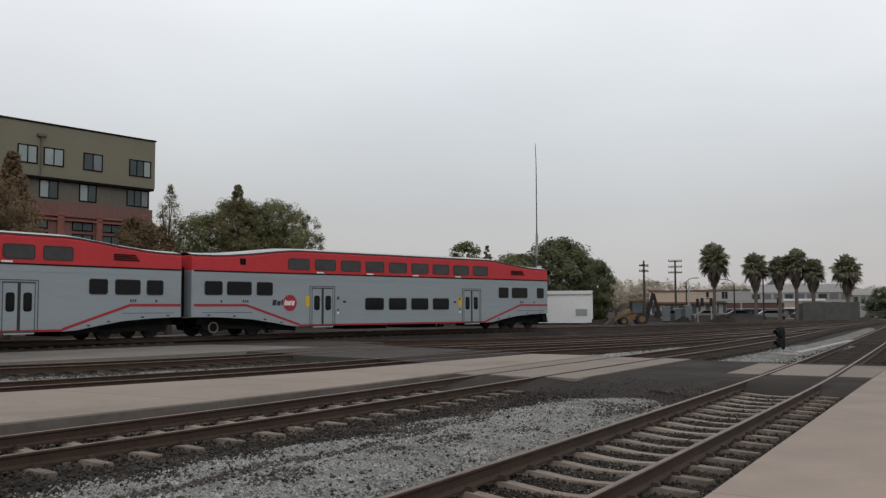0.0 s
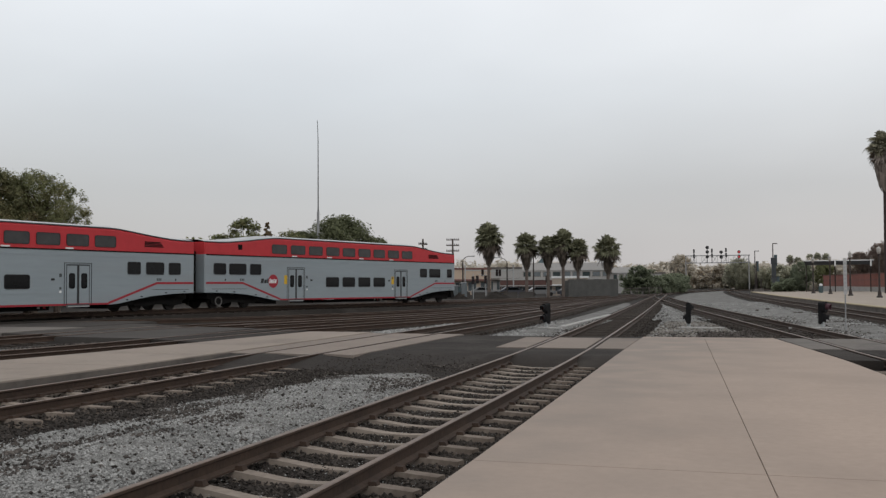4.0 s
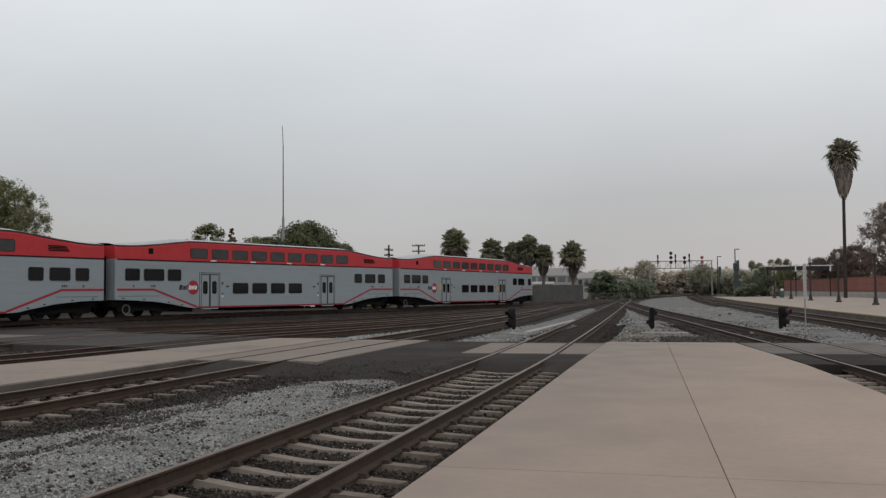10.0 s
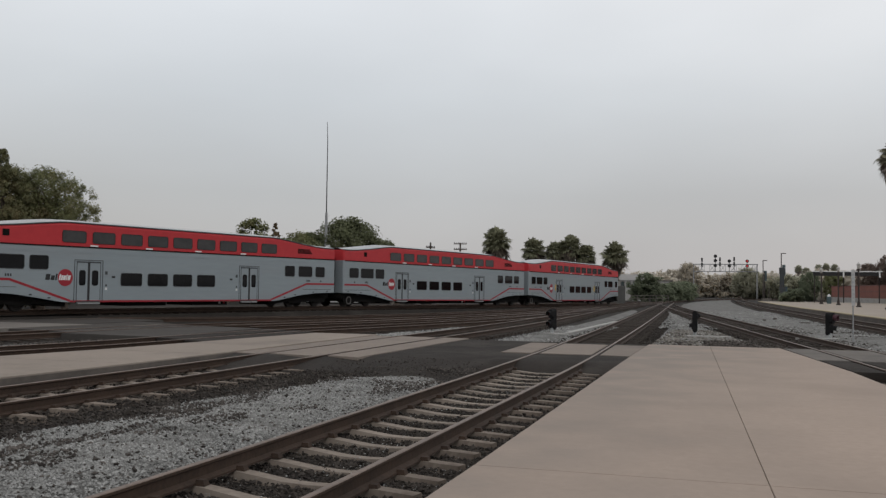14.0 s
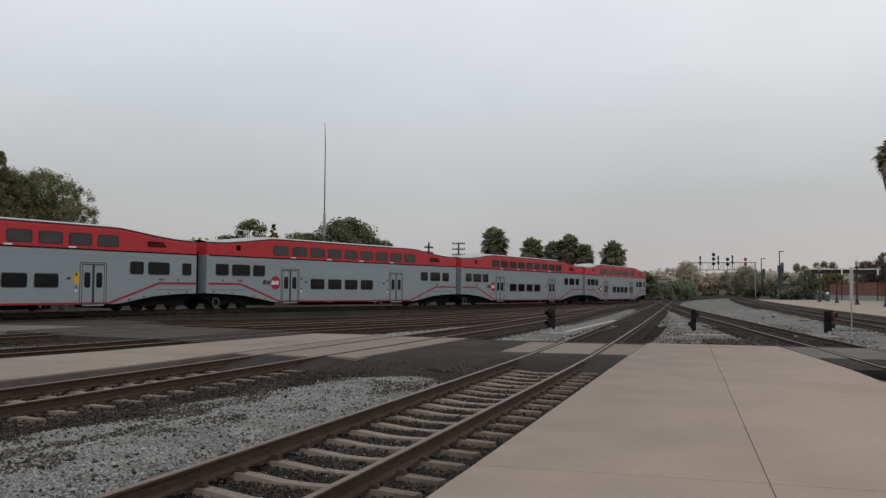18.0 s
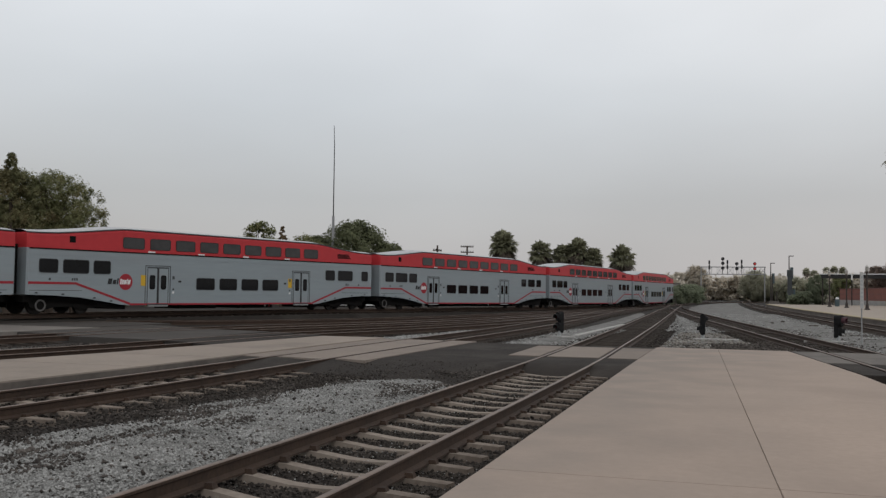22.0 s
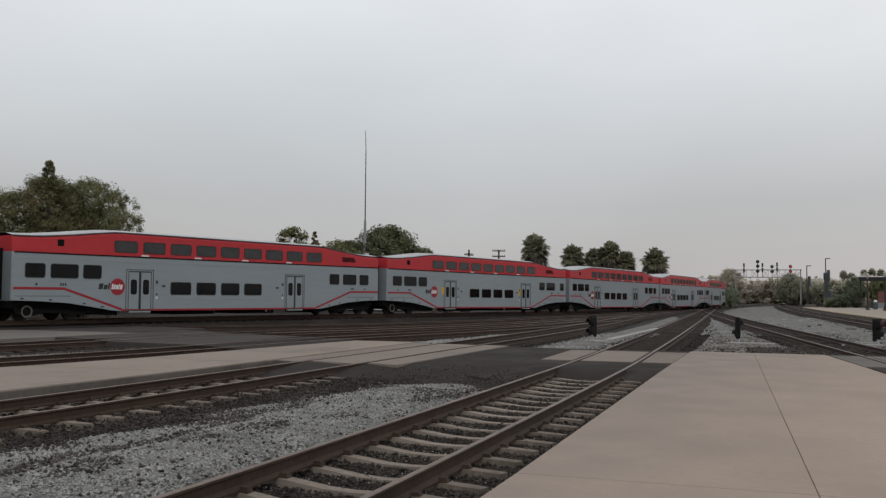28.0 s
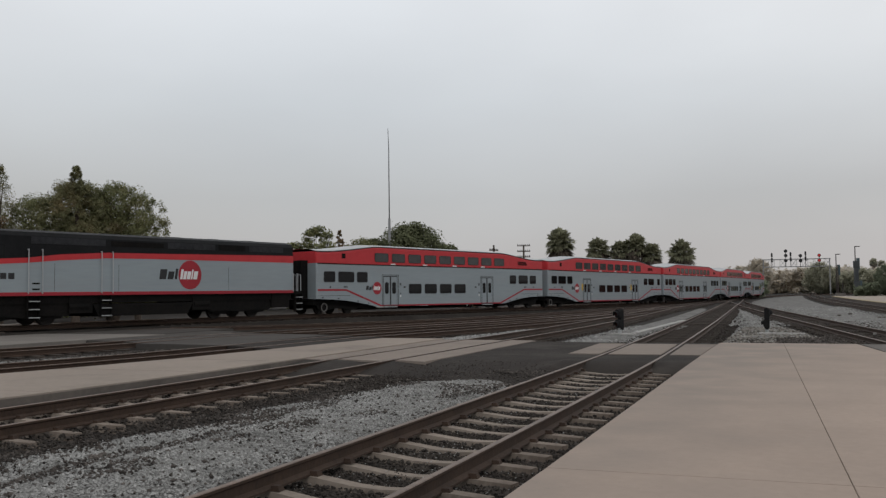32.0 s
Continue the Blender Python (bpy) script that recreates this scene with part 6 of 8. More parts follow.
def palm(label, x, y, h, crown, seed, skirt, trunk_r=0.2, lean=0.0, full=False, bark="palm_trunk", leaf="palm_leaf", dry="palm_skirt"):
    """A fan palm: trunk, hanging skirt of dead fronds, crown of fan leaves."""
    rng = np.random.default_rng(seed)
    pt = thing("palm_tree", label, "palm tree", "fan palms", m=pose(x, y, -0.28))
    crown *= 1.06
    c = crown / 2
    base = h - c * 1.1
    bm = bmesh.new()
    n = 8
    for k in range(n):
        a, b = base * k / n, base * (k + 1) / n
        boots = 1.45 if full and k == 6 else 1.0
        tube(bm, (lean * a, 0, a), (lean * b, 0, b), trunk_r * (1.25 - 0.35 * k / n) * boots, trunk_r * (1.22 - 0.35 * (k + 1) / n) * (1.0 + (boots - 1) * 0.4), 10)
    part("trunk", bm, M[bark], pt)
    ax = Vector((lean * base, 0, base))
    v, f = [], []
    for k in range(420 if full else 150):
        a, u = rng.uniform(0, 2 * math.pi), rng.random()
        z = base - 0.7 * c - (skirt - 0.7 * c) * u
        r0 = (trunk_r + (crown * (0.22 if skirt > 5 else 0.17)) * (1 - u) ** 0.8) * rng.uniform(0.75, 1.08)
        if full:
            r0 = (trunk_r + crown * 0.23 * (1 - 0.35 * u) * math.sqrt(1 - u ** 4)) * rng.uniform(0.9, 1.04)
        ln, w = rng.uniform(0.5, 1.0), rng.uniform(0.06, 0.15)
        p = Vector((ax.x + r0 * math.cos(a), r0 * math.sin(a), z))
        t = Vector((-math.sin(a), math.cos(a), 0)) * w
        q = Vector((ax.x + r0 * 0.8 * math.cos(a), r0 * 0.8 * math.sin(a), z - ln))
        b = len(v)
        v += [tuple(p - t), tuple(p + t), tuple(q + t * 0.5), tuple(q - t * 0.5)]
        f.append((b, b + 1, b + 2, b + 3))
    rings = 10
    b0 = len(v)
    for k in range(rings + 1):
        u = k / rings
        rr = trunk_r * 0.95 + crown * (0.15 if skirt > 5 else 0.11) * (1 - u) ** 0.85
        if full:
            rr = trunk_r * 0.8 + crown * 0.21 * (1 - 0.35 * u) * math.sqrt(1 - u ** 4)
        for j in range(10):
            a = 2 * math.pi * j / 10
            v.append((ax.x + rr * math.cos(a) * rng.uniform(0.9, 1.05), rr * math.sin(a) * rng.uniform(0.9, 1.05), base - 0.6 * c - (skirt - 0.6 * c) * u))
    for k in range(rings):
        for j in range(10):
            f.append((b0 + 10 * k + j, b0 + 10 * k + (j + 1) % 10, b0 + 10 * k + 10 + (j + 1) % 10, b0 + 10 * k + 10 + j))
    dead, green = (v, f), ([], [])
    for k in range(84):
        az, el = k * 2.39996 + rng.uniform(-0.3, 0.3), math.asin(-0.85 + 1.83 * (k + rng.random()) / 84)
        d = Vector((math.cos(az) * math.cos(el) * 0.9, math.sin(az) * math.cos(el) * 0.9, math.sin(el) * 1.08))
        v, f = dead if el < -0.42 else green
        stem = c * (rng.uniform(0.42, 0.66) if k % 3 else rng.uniform(0.15, 0.4))
        tip = ax + Vector((0, 0, 0.1)) + d * stem - Vector((0, 0, 0.08 * stem))
        side = d.cross(Vector((0, 0, 1))).normalized()
        side.rotate(Matrix.Rotation(rng.uniform(-0.5, 0.5), 3, d))
        up = side.cross(d)
        b = len(v)
        v += [tuple(ax + side * 0.035), tuple(ax - side * 0.035), tuple(tip + side * 0.02), tuple(tip - side * 0.02)]
        f.append((b, b + 1, b + 3, b + 2))
        fan = c * rng.uniform(0.44, 0.6)
        for j in range(13):
            g = radians(-96 + 16 * j + rng.uniform(-4, 4))
            w = d * math.cos(g) + side * math.sin(g) + up * 0.22 * abs(math.sin(g))
            ln = fan * (0.7 + 0.3 * math.cos(g * 0.8)) * rng.uniform(0.88, 1.1)
            mid_, end = tip + w * ln * 0.6, tip + w * ln - Vector((0, 0, ln * rng.uniform(0.15, 0.45)))
            ww = w.cross(up).normalized() * ln * 0.105
            b = len(v)
            v += [tuple(tip), tuple(mid_ + ww), tuple(end), tuple(mid_ - ww)]
            f.append((b, b + 1, b + 2, b + 3))
    tagged(soup("skirt", *dead, M["palm_skirt_pale" if full else dry], pt), "brown skirt of dead hanging fronds", kind="stuff")
    tagged(soup("crown", *green, M[leaf], pt), "spiky green fan fronds", kind="stuff")
    return pt


for k, (x, y, h, cw, sk) in enumerate(((-31.15, 124.2, 10.7, 4.5, 2.9), (-26.1, 125.4, 9.4, 3.9, 2.6), (-23.2, 125.9, 8.9, 3.4, 2.3), (-21.2, 126.3, 9.7, 3.8, 2.5), (-19.2, 126.6, 8.4, 3.4, 2.2), (-15.2, 127.1, 8.8, 4.0, 2.6))):
    palm("stout fan palm with a brown skirt, beside the street" if k in (0, 5) else "fan palm standing close in a row, brown skirt", x, y, h, cw, 60 + k, sk)
palm("very tall slender fan palm with a long pale skirt", 19.2, 126.5, 21.35, 4.5, 71, 4.9, 0.19, 0.006, True, "bark_dark", "palm_leaf_dull")


# ---- buildings ----
def frame_window(parent, x0, x1, z0, z1, y, panes=2, pane=None, trim=None, deep=0.1):
    """A window in a wall that faces -y: frame, panes, sill."""
    bm = bmesh.new()
    w = 0.07
    outer = ((x0 - w, z0 - w), (x1 + w, z0 - w), (x1 + w, z1 + w), (x0 - w, z1 + w))
    inner = ((x0, z0), (x1, z0), (x1, z1), (x0, z1))
    rows = [[bm.verts.new((p, yy, q)) for p, q in line] for line, yy in ((outer, y + deep), (outer, y - 0.05), (inner, y - 0.05), (inner, y + deep))]
    for a, b in zip(rows, rows[1:]):
        for k in range(4):
            bm.faces.new((a[k], a[(k + 1) % 4], b[(k + 1) % 4], b[k]))
    fr = part("window", bm, trim or M["train_black"], parent)
    for k in range(1, panes):
        x = x0 + (x1 - x0) * k / panes
        bm = bmesh.new()
        quad_box(bm, x - 0.04, x + 0.04, y - 0.04, y + deep, z0, z1)
        part("mullion", bm, trim or M["train_black"], fr)
    for k in range(panes):
        a, b = x0 + (x1 - x0) * k / panes, x0 + (x1 - x0) * (k + 1) / panes
        bm = bmesh.new()
        quad_box(bm, a + 0.03, b - 0.03, y - 0.02, y + 0.02, z0 + 0.02, z1 - 0.02)
        part("pane", bm, pane[k % len(pane)] if isinstance(pane, (list, tuple)) else pane or M["glass_house"], fr)
    return fr


M["curtain"] = mat("pane_with_pale_curtain", (0.31, 0.37, 0.355), (0.21, 0.26, 0.25), 0.15, spec=0.5)


def apartment_block():
    """The facade looks along local -y; its right-hand corner is at local x = 0."""
    bd = thing("apartment_building", "olive and red-brick apartment block, flat roof and dark-framed windows", "building", m=pose(-57.41, 52.19, -0.28, 0, 0, 82.84))
    g = 0.28
    bm = bmesh.new()
    quad_box(bm, -30, 0, 0, 14, 11.2 + g, 15.0 + g)
    part("upper_wall", bm, M["olive"], bd)
    bm = bmesh.new()
    quad_box(bm, -30, 0.06, -0.06, 14.06, 15.0 + g, 15.12 + g)
    part("roof_edge", bm, M["train_black"], bd)
    bm = bmesh.new()
    quad_box(bm, -30, -0.25, 0.35, 13.7, 9.5 + g, 11.2 + g)
    part("recessed_wall", bm, M["olive_dark"], bd)
    bm = bmesh.new()
    quad_box(bm, -30, -0.05, 0.02, 13.9, 11.02 + g, 11.19 + g)
    part("soffit_band", bm, M["train_black"], bd)
    bm = bmesh.new()
    quad_box(bm, -30, -0.1, 0.12, 13.9, 8.55 + g, 9.5 + g)
    part("parapet_band", bm, M["brick_dark"], bd)
    bm = bmesh.new()
    quad_box(bm, -30, -0.3, 0.3, 13.7, 0, 8.55 + g)
    part("brick_wall", bm, M["brick_dark"], bd, "red brick lower storeys")
    for z in (8.5, 8.2, 6.1):
        bm = bmesh.new()
        quad_box(bm, -30, -0.05, 0.1, 0.35, z + g - 0.07, z + g + 0.05)
        part("cornice", bm, M["brick"], bd)
    for x in (-29, -25.6, -22.0, -18.6, -15.2, -11.5, -7.9, -4.75, -0.9):
        bm = bmesh.new()
        quad_box(bm, x - 0.25, x + 0.25, 0.1, 0.32, 0, 8.75 + g)
        part("pier", bm, M["brick"], bd)
    for k, (a, b) in enumerate(((-11.3, -9.95), (-9.35, -7.92), (-6.22, -4.75), (-2.3, -0.45), (-16.2, -14.7), (-19.5, -18.0), (-23.2, -21.8))):
        frame_window(bd, a, b, 12.1 + g, 13.28 + g, 0.0, 3 if k == 3 else 2, [M["curtain"]] if k < 2 else [M["pane_dark"], M["pane_mid"]] if k == 2 else [M["pane_dark"], M["pane_dark"], M["curtain"]])
    for k, (a, b) in enumerate(((-9.45, -8.1), (-6.3, -5.0), (-2.25, -0.4), (-13.0, -11.6), (-16.4, -15.0))):
        frame_window(bd, a, b, 9.75 + g, 10.95 + g, 0.35, 3 if k == 2 else 2, [M["curtain"], M["pane_dark"]] if k != 2 else [M["pane_dark"], M["pane_dark"], M["pane_mid"]])
    for z0, z1 in ((7.52, 8.05), (6.62, 7.15), (4.4, 5.6), (2.0, 3.4)):
        for a, b in ((-6.85, -5.3), (-4.38, -2.9), (-2.0, -1.1), (-10.6, -8.9), (-14.2, -12.4)):
            frame_window(bd, a, b, z0 + g, z1 + g, 0.3, 2, M["glass_house"])
    bm = bmesh.new()
    tube(bm, (-9.65, -0.1, 11.3 + g), (-9.65, -0.1, 14.1 + g), 0.06, seg=8)
    quad_box(bm, -9.95, -9.3, -0.22, 0.0, 14.05 + g, 14.25 + g)
    part("downpipe", bm, M["olive_dark"], bd)


apartment_block()


def shed():
    sh = thing("site_shed", "white corrugated metal site shed with a small vent", "shed", m=pose(-43.3, 96.8, -0.28, 0, 0, 18))
    bm = bmesh.new()
    quad_box(bm, -3.0, 5.15, 0, 3.2, 0.15, 3.4)
    part("wall", bm, M["white"], sh)
    for k in range(40):
        bm = bmesh.new()
        quad_box(bm, -2.98 + 0.2 * k, -2.92 + 0.2 * k, -0.025, 0.0, 0.2, 3.35)
        part("rib", bm, M["white"], sh)
    bm = bmesh.new()
    prism(bm, [(-0.12, 3.35), (1.6, 3.75), (3.32, 3.35), (3.32, 3.42), (1.6, 3.83), (-0.12, 3.42)], (-3.1, 5.25), "X")
    part("roof", bm, M["greywall"], sh)
    bm = bmesh.new()
    quad_box(bm, 3.4, 4.7, -0.06, -0.02, 1.0, 1.75)
    vent = part("vent", bm, M["chrome"], sh, "grey louvred vent")
    for k in range(5):
        bm = bmesh.new()
        quad_box(bm, 3.45, 4.65, -0.09, -0.05, 1.05 + 0.14 * k, 1.12 + 0.14 * k)
        part("slat", bm, M["chrome"], vent)
    for k in range(3):
        bm = bmesh.new()
        quad_box(bm, -0.9 + 0.3 * k, -0.7 + 0.3 * k, -0.045, -0.03, 2.45, 2.6)
        part("painted_bar", bm, M["pane_mid"], sh)
    bm = bmesh.new()
    quad_box(bm, -3, 5.1, 0.1, 3.1, 0, 0.16)
    part("skid", bm, M["train_black"], sh)


shed()


def backhoe():
    bh = thing("backhoe_loader", "dusty yellow backhoe loader with its arm folded up", "digger", m=pose(-32.3, 95.0, -0.27, 0, 0, 28) @ Matrix.Scale(0.92, 4))
    bm = bmesh.new()
    prism(bm, [(-1.9, 0.7), (-0.3, 0.6), (1.0, 0.6), (1.0, 1.3), (-0.2, 1.5), (-1.8, 1.35)], (-0.5, 0.5), "Y")
    part("body", bm, M["digger"], bh)
    bm = bmesh.new()
    for x in (-0.35, 0.95):
        for y in (-0.65, 0.65):
            quad_box(bm, x - 0.05, x + 0.05, y - 0.05, y + 0.05, 1.3, 2.75)
    part("cab_frame", bm, M["tyre"], bh)
    bm = bmesh.new()
    quad_box(bm, -0.55, 1.1, -0.8, 0.8, 2.72, 2.85)
    part("cab_roof", bm, M["digger"], bh)
    bm = bmesh.new()
    quad_box(bm, -0.28, 0.88, -0.6, 0.6, 1.4, 2.7)
    part("cab_glass", bm, M["glass_house"], bh)
    for x, r in ((-1.3, 0.48), (0.75, 0.72)):
        for s in (-1, 1):
            bm = bmesh.new()
            y0, y1 = sorted((s * 0.62, s * 1.05))
            lathe(bm, [(r - 0.1, y0), (r, y0 + 0.06), (r, y1 - 0.06), (r - 0.1, y1)], 20, "Y", (x, 0, r))
            wh = part("wheel", bm, M["tyre"], bh)
            bm = bmesh.new()
            lathe(bm, [(r * 0.5, y0 - 0.01), (r * 0.5, y1 + 0.01)], 14, "Y", (x, 0, r))
            part("rim", bm, M["digger"], wh)
    bm = bmesh.new()
    prism(bm, [(-3.3, 0.1), (-2.5, 0.05), (-2.35, 0.9), (-2.6, 0.85), (-3.0, 0.35)], (-1.1, 1.1), "Y")
    part("bucket", bm, M["wood"], bh)
    bm = bmesh.new()
    for s in (-0.6, 0.6):
        prism(bm, [(-2.5, 0.5), (-0.4, 1.45), (-0.4, 1.65), (-2.6, 0.75)], (s - 0.07, s + 0.07), "Y")
    part("loader_arm", bm, M["digger"], bh)
    bm = bmesh.new()
    prism(bm, [(1.2, 0.6), (1.6, 0.6), (2.35, 3.6), (2.05, 3.75)], (-0.16, 0.16), "Y")
    part("boom", bm, M["tyre"], bh)
    bm = bmesh.new()
    prism(bm, [(2.0, 3.75), (2.4, 3.6), (2.9, 1.6), (2.65, 1.5)], (-0.13, 0.13), "Y")
    part("dipper", bm, M["tyre"], bh)
    bm = bmesh.new()
    prism(bm, [(2.4, 1.6), (3.0, 1.7), (3.15, 1.0), (2.6, 0.8), (2.3, 1.1)], (-0.35, 0.35), "Y")
    part("hoe_bucket", bm, M["tyre"], bh)


backhoe()


def mast():
    ms = thing("radio_mast", "tall thin grey whip antenna on a steel pole", "antenna mast", m=pose(-46.6, 101.9, -0.28))
    bm = bmesh.new()
    tube(bm, (0, 0, 0), (0, 0, 10.8), 0.22, 0.15, 10)
    part("pole", bm, M["gantry_steel"], ms)
    bm = bmesh.new()
    tube(bm, (0, 0, 10.8), (0, 0, 19.4), 0.075, 0.05, 8)
    tube(bm, (0, 0, 19.4), (-0.09, 0, 21.75), 0.045, 0.028, 6)
    part("whip", bm, M["signal_black"], ms)
    bm = bmesh.new()
    quad_box(bm, 0.1, 0.5, -0.2, 0.2, 6.4, 6.9)
    part("junction_box", bm, M["white"], ms)


mast()


def utility_pole(x, y, h, turn, arms):
    po = thing("utility_pole", "brown wooden utility pole with crossarms and insulators", "utility pole", "utility poles", m=pose(x, y, -0.28, 0, 0, turn))
    bm = bmesh.new()
    tube(bm, (0, 0, 0), (0, 0, h), 0.2, 0.13, 10)
    part("pole", bm, M["wood"], po)
    for z in arms:
        bm = bmesh.new()
        quad_box(bm, -1.05, 1.05, -0.06, 0.06, z - 0.07, z + 0.07)
        arm = part("crossarm", bm, M["wood"], po)
        for k in (-0.95, -0.6, -0.3, 0.3, 0.6, 0.95):
            bm = bmesh.new()
            lathe(bm, [(0.02, z + 0.05), (0.07, z + 0.12), (0.05, z + 0.24), (0.02, z + 0.27)], 8, "Z", (k, 0, 0))
            part("insulator", bm, M["train_black"], arm)
    return po


utility_pole(-42.1, 144.0, 9.3, 16, (9.1, 8.2, 7.3))
utility_pole(-43.6, 133.1, 8.8, 70, (8.0, 7.2))
bm = bmesh.new()
for k in range(12):
    a, b = k / 12, (k + 1) / 12
    p, q = Vector((-43.6, 133.1, 6.3)), Vector((-42.1, 144.0, 5.8))
    sag = lambda u: Vector((0, 0, -0.7 * 4 * u * (1 - u)))
    tube(bm, p.lerp(q, a) + sag(a), p.lerp(q, b) + sag(b), 0.03, seg=5)
tagged(part("overhead_wire", bm, M["signal_black"]), "thin black overhead wire between wooden poles", "wire")


def street_lamp(x, y, h, reach, turn):
    la = thing("street_lamp", "grey street lamp with a curved arm", "street lamp", "street lamps", m=pose(x, y, -0.28, 0, 0, turn))
    bm = bmesh.new()
    tube(bm, (0, 0, 0), (0, 0, h - 0.8), 0.13, 0.09, 10)
    part("pole", bm, M["lamp_post"], la)
    bm = bmesh.new()
    prev = Vector((0, 0, h - 0.8))
    for k in range(1, 7):
        a = radians(90 - 15 * k)
        p = Vector((reach * (1 - math.sin(a)), 0, h - 0.8 + 0.8 * math.cos(a)))
        tube(bm, prev, p, 0.05, seg=6)
        prev = p
    part("arm", bm, M["lamp_post"], la)
    bm = bmesh.new()
    quad_box(bm, reach - 0.1, reach + 0.65, -0.13, 0.13, h - 0.08, h + 0.06)
    part("head", bm, M["chrome"], la)


street_lamp(-36.5, 130.0, 6.0, 1.1, 15)
street_lamp(-31.4, 136.5, 5.9, 1.4, 194)
street_lamp(-27.5, 137.2, 7.2, 0.5, 10)


def traffic_signal(x, y, arm):
    ts = thing("traffic_signal", "dark traffic signal on a long mast arm", "traffic light", "traffic signals", m=pose(x, y, -0.28, 0, 0, 10))
    bm = bmesh.new()
    tube(bm, (0, 0, 0), (0, 0, 5.0), 0.12, 0.09, 8)
    tube(bm, (0, 0, 4.2), (arm, 0, 4.0), 0.08, 0.05, 8)
    part("mast_arm", bm, M["chrome"], ts)
    for x1 in (arm, arm * 0.55):
        bm = bmesh.new()
        quad_box(bm, x1 - 0.2, x1 + 0.2, -0.15, 0.15, 3.2, 4.3)
        hd = part("signal_head", bm, M["signal_black"], ts)
        for k in range(3):
            bm = bmesh.new()
            lathe(bm, [(0.12, -0.22), (0.12, -0.14)], 10, "Y", (x1, 0, 3.4 + 0.34 * k))
            part("lens", bm, M["lens_dark"], hd)


traffic_signal(-40.6, 146.0, 5.2)
traffic_signal(-33.0, 148.0, -4.0)


M["roof_grey"] = mat("weathered_grey_roofing", (0.30, 0.287, 0.272), (0.25, 0.24, 0.23), 0.9, big=0.3, fine=4)


def low_building(label, x0, x1, y, h, wall, trim, bays, name="commercial_building", depth=16, band=True, win=None, turn=0.0):
    b = thing(name, label, "building", m=pose(x0, y, -0.28, 0, 0, turn))
    w = x1 - x0
    bm = bmesh.new()
    quad_box(bm, 0, w, 0, depth, 0, h)
    part("wall", bm, wall, b)
    bm = bmesh.new()
    quad_box(bm, -0.1, w + 0.1, -0.12, depth, h - 0.28, h + 0.05)
    part("roof_edge", bm, trim, b)
    if band:
        bm = bmesh.new()
        quad_box(bm, 0.02, w - 0.02, -0.9, 0.0, h * 0.52, h * 0.58)
        part("awning", bm, trim, b)
    step = w / bays
    for k in range(bays):
        a = k * step + step * 0.18
        frame_window(b, a, a + step * 0.64, 0.7, h * 0.46, 0.0, 2, win or M["glass_house"], M["greywall"])
    return b


low_building("beige stucco commercial building with a flat roof", -52.5, -40.8, 163.0, 4.9, M["beige"], M["brick_dark"], 5, turn=16)
low_building("long pale grey building behind the palms", -49.5, -24.0, 194.0, 5.5, M["greywall"], M["concrete_old"], 12, turn=9)
low_building("low shop with a dark maroon front and pale awning", -39.5, -28.2, 166.0, 2.9, M["darkwall"], M["greywall"], 7, turn=11)
low_building("low grey building with a shallow roof", -24.5, -12.0, 200.0, 4.2, M["greywall"], M["concrete_old"], 6, turn=5)
low_building("cream garage with a pale roof", -27.0, -21.2, 150.0, 3.1, M["platform_pale"], M["white"], 2, turn=8)
def shallow_roof(name_label, x, y, w, d, z, rise, turn, m_):
    """A low hipped roof volume seen over the eaves."""
    rf = thing("roof_volume", name_label, "roof", m=pose(x, y, -0.28, 0, 0, turn))
    bm = bmesh.new()
    prism(bm, [(0, z), (d, z), (d * 0.75, z + rise), (d * 0.25, z + rise)], (0, w), "X")
    part("roof", bm, M[m_], rf)
    bm = bmesh.new()
    quad_box(bm, 0.1, w - 0.1, 0.15, d - 0.15, 0, z)
    part("wall", bm, M["greywall"], rf)
    step = w / max(4, int(w / 1.8))
    for k in range(max(4, int(w / 1.8))):
        frame_window(rf, k * step + 0.25, k * step + step - 0.25, z - 1.15, z - 0.3, 0.15, 1, M["pane_mid"] if k % 3 else M["pane_dark"], M["concrete_old"])


shallow_roof("grey hipped roof with a strip of windows under its eaves", -37.5, 176.0, 17.0, 8.0, 4.5, 1.5, 10, "roof_grey")
shallow_roof("stepped grey roof with pale fascia behind the palms", -20.5, 178.0, 4.6, 8.0, 3.9, 1.1, 7, "roof_grey")
# green pyramid roof rising behind the long building
bm = bmesh.new()
prism(bm, [(-2.6, -2.6), (2.6, -2.6), (2.6, 2.6), (-2.6, 2.6)], (0.0, 5.6))
apex = [bm.verts.new((0, 0, 8.6))]
top = [bm.verts.new(p) for p in ((-2.8, -2.8, 5.6), (2.8, -2.8, 5.6), (2.8, 2.8, 5.6), (-2.8, 2.8, 5.6))]
for k in range(4):
    bm.faces.new((top[k], top[(k + 1) % 4], apex[0]))
ob = part("tower", bm, M["banner"])
ob.matrix_basis = pose(-42.0, 222.0, -0.28, 0, 0, 12)
tagged(ob, "small tower with a dull green pyramid roof", "tower")


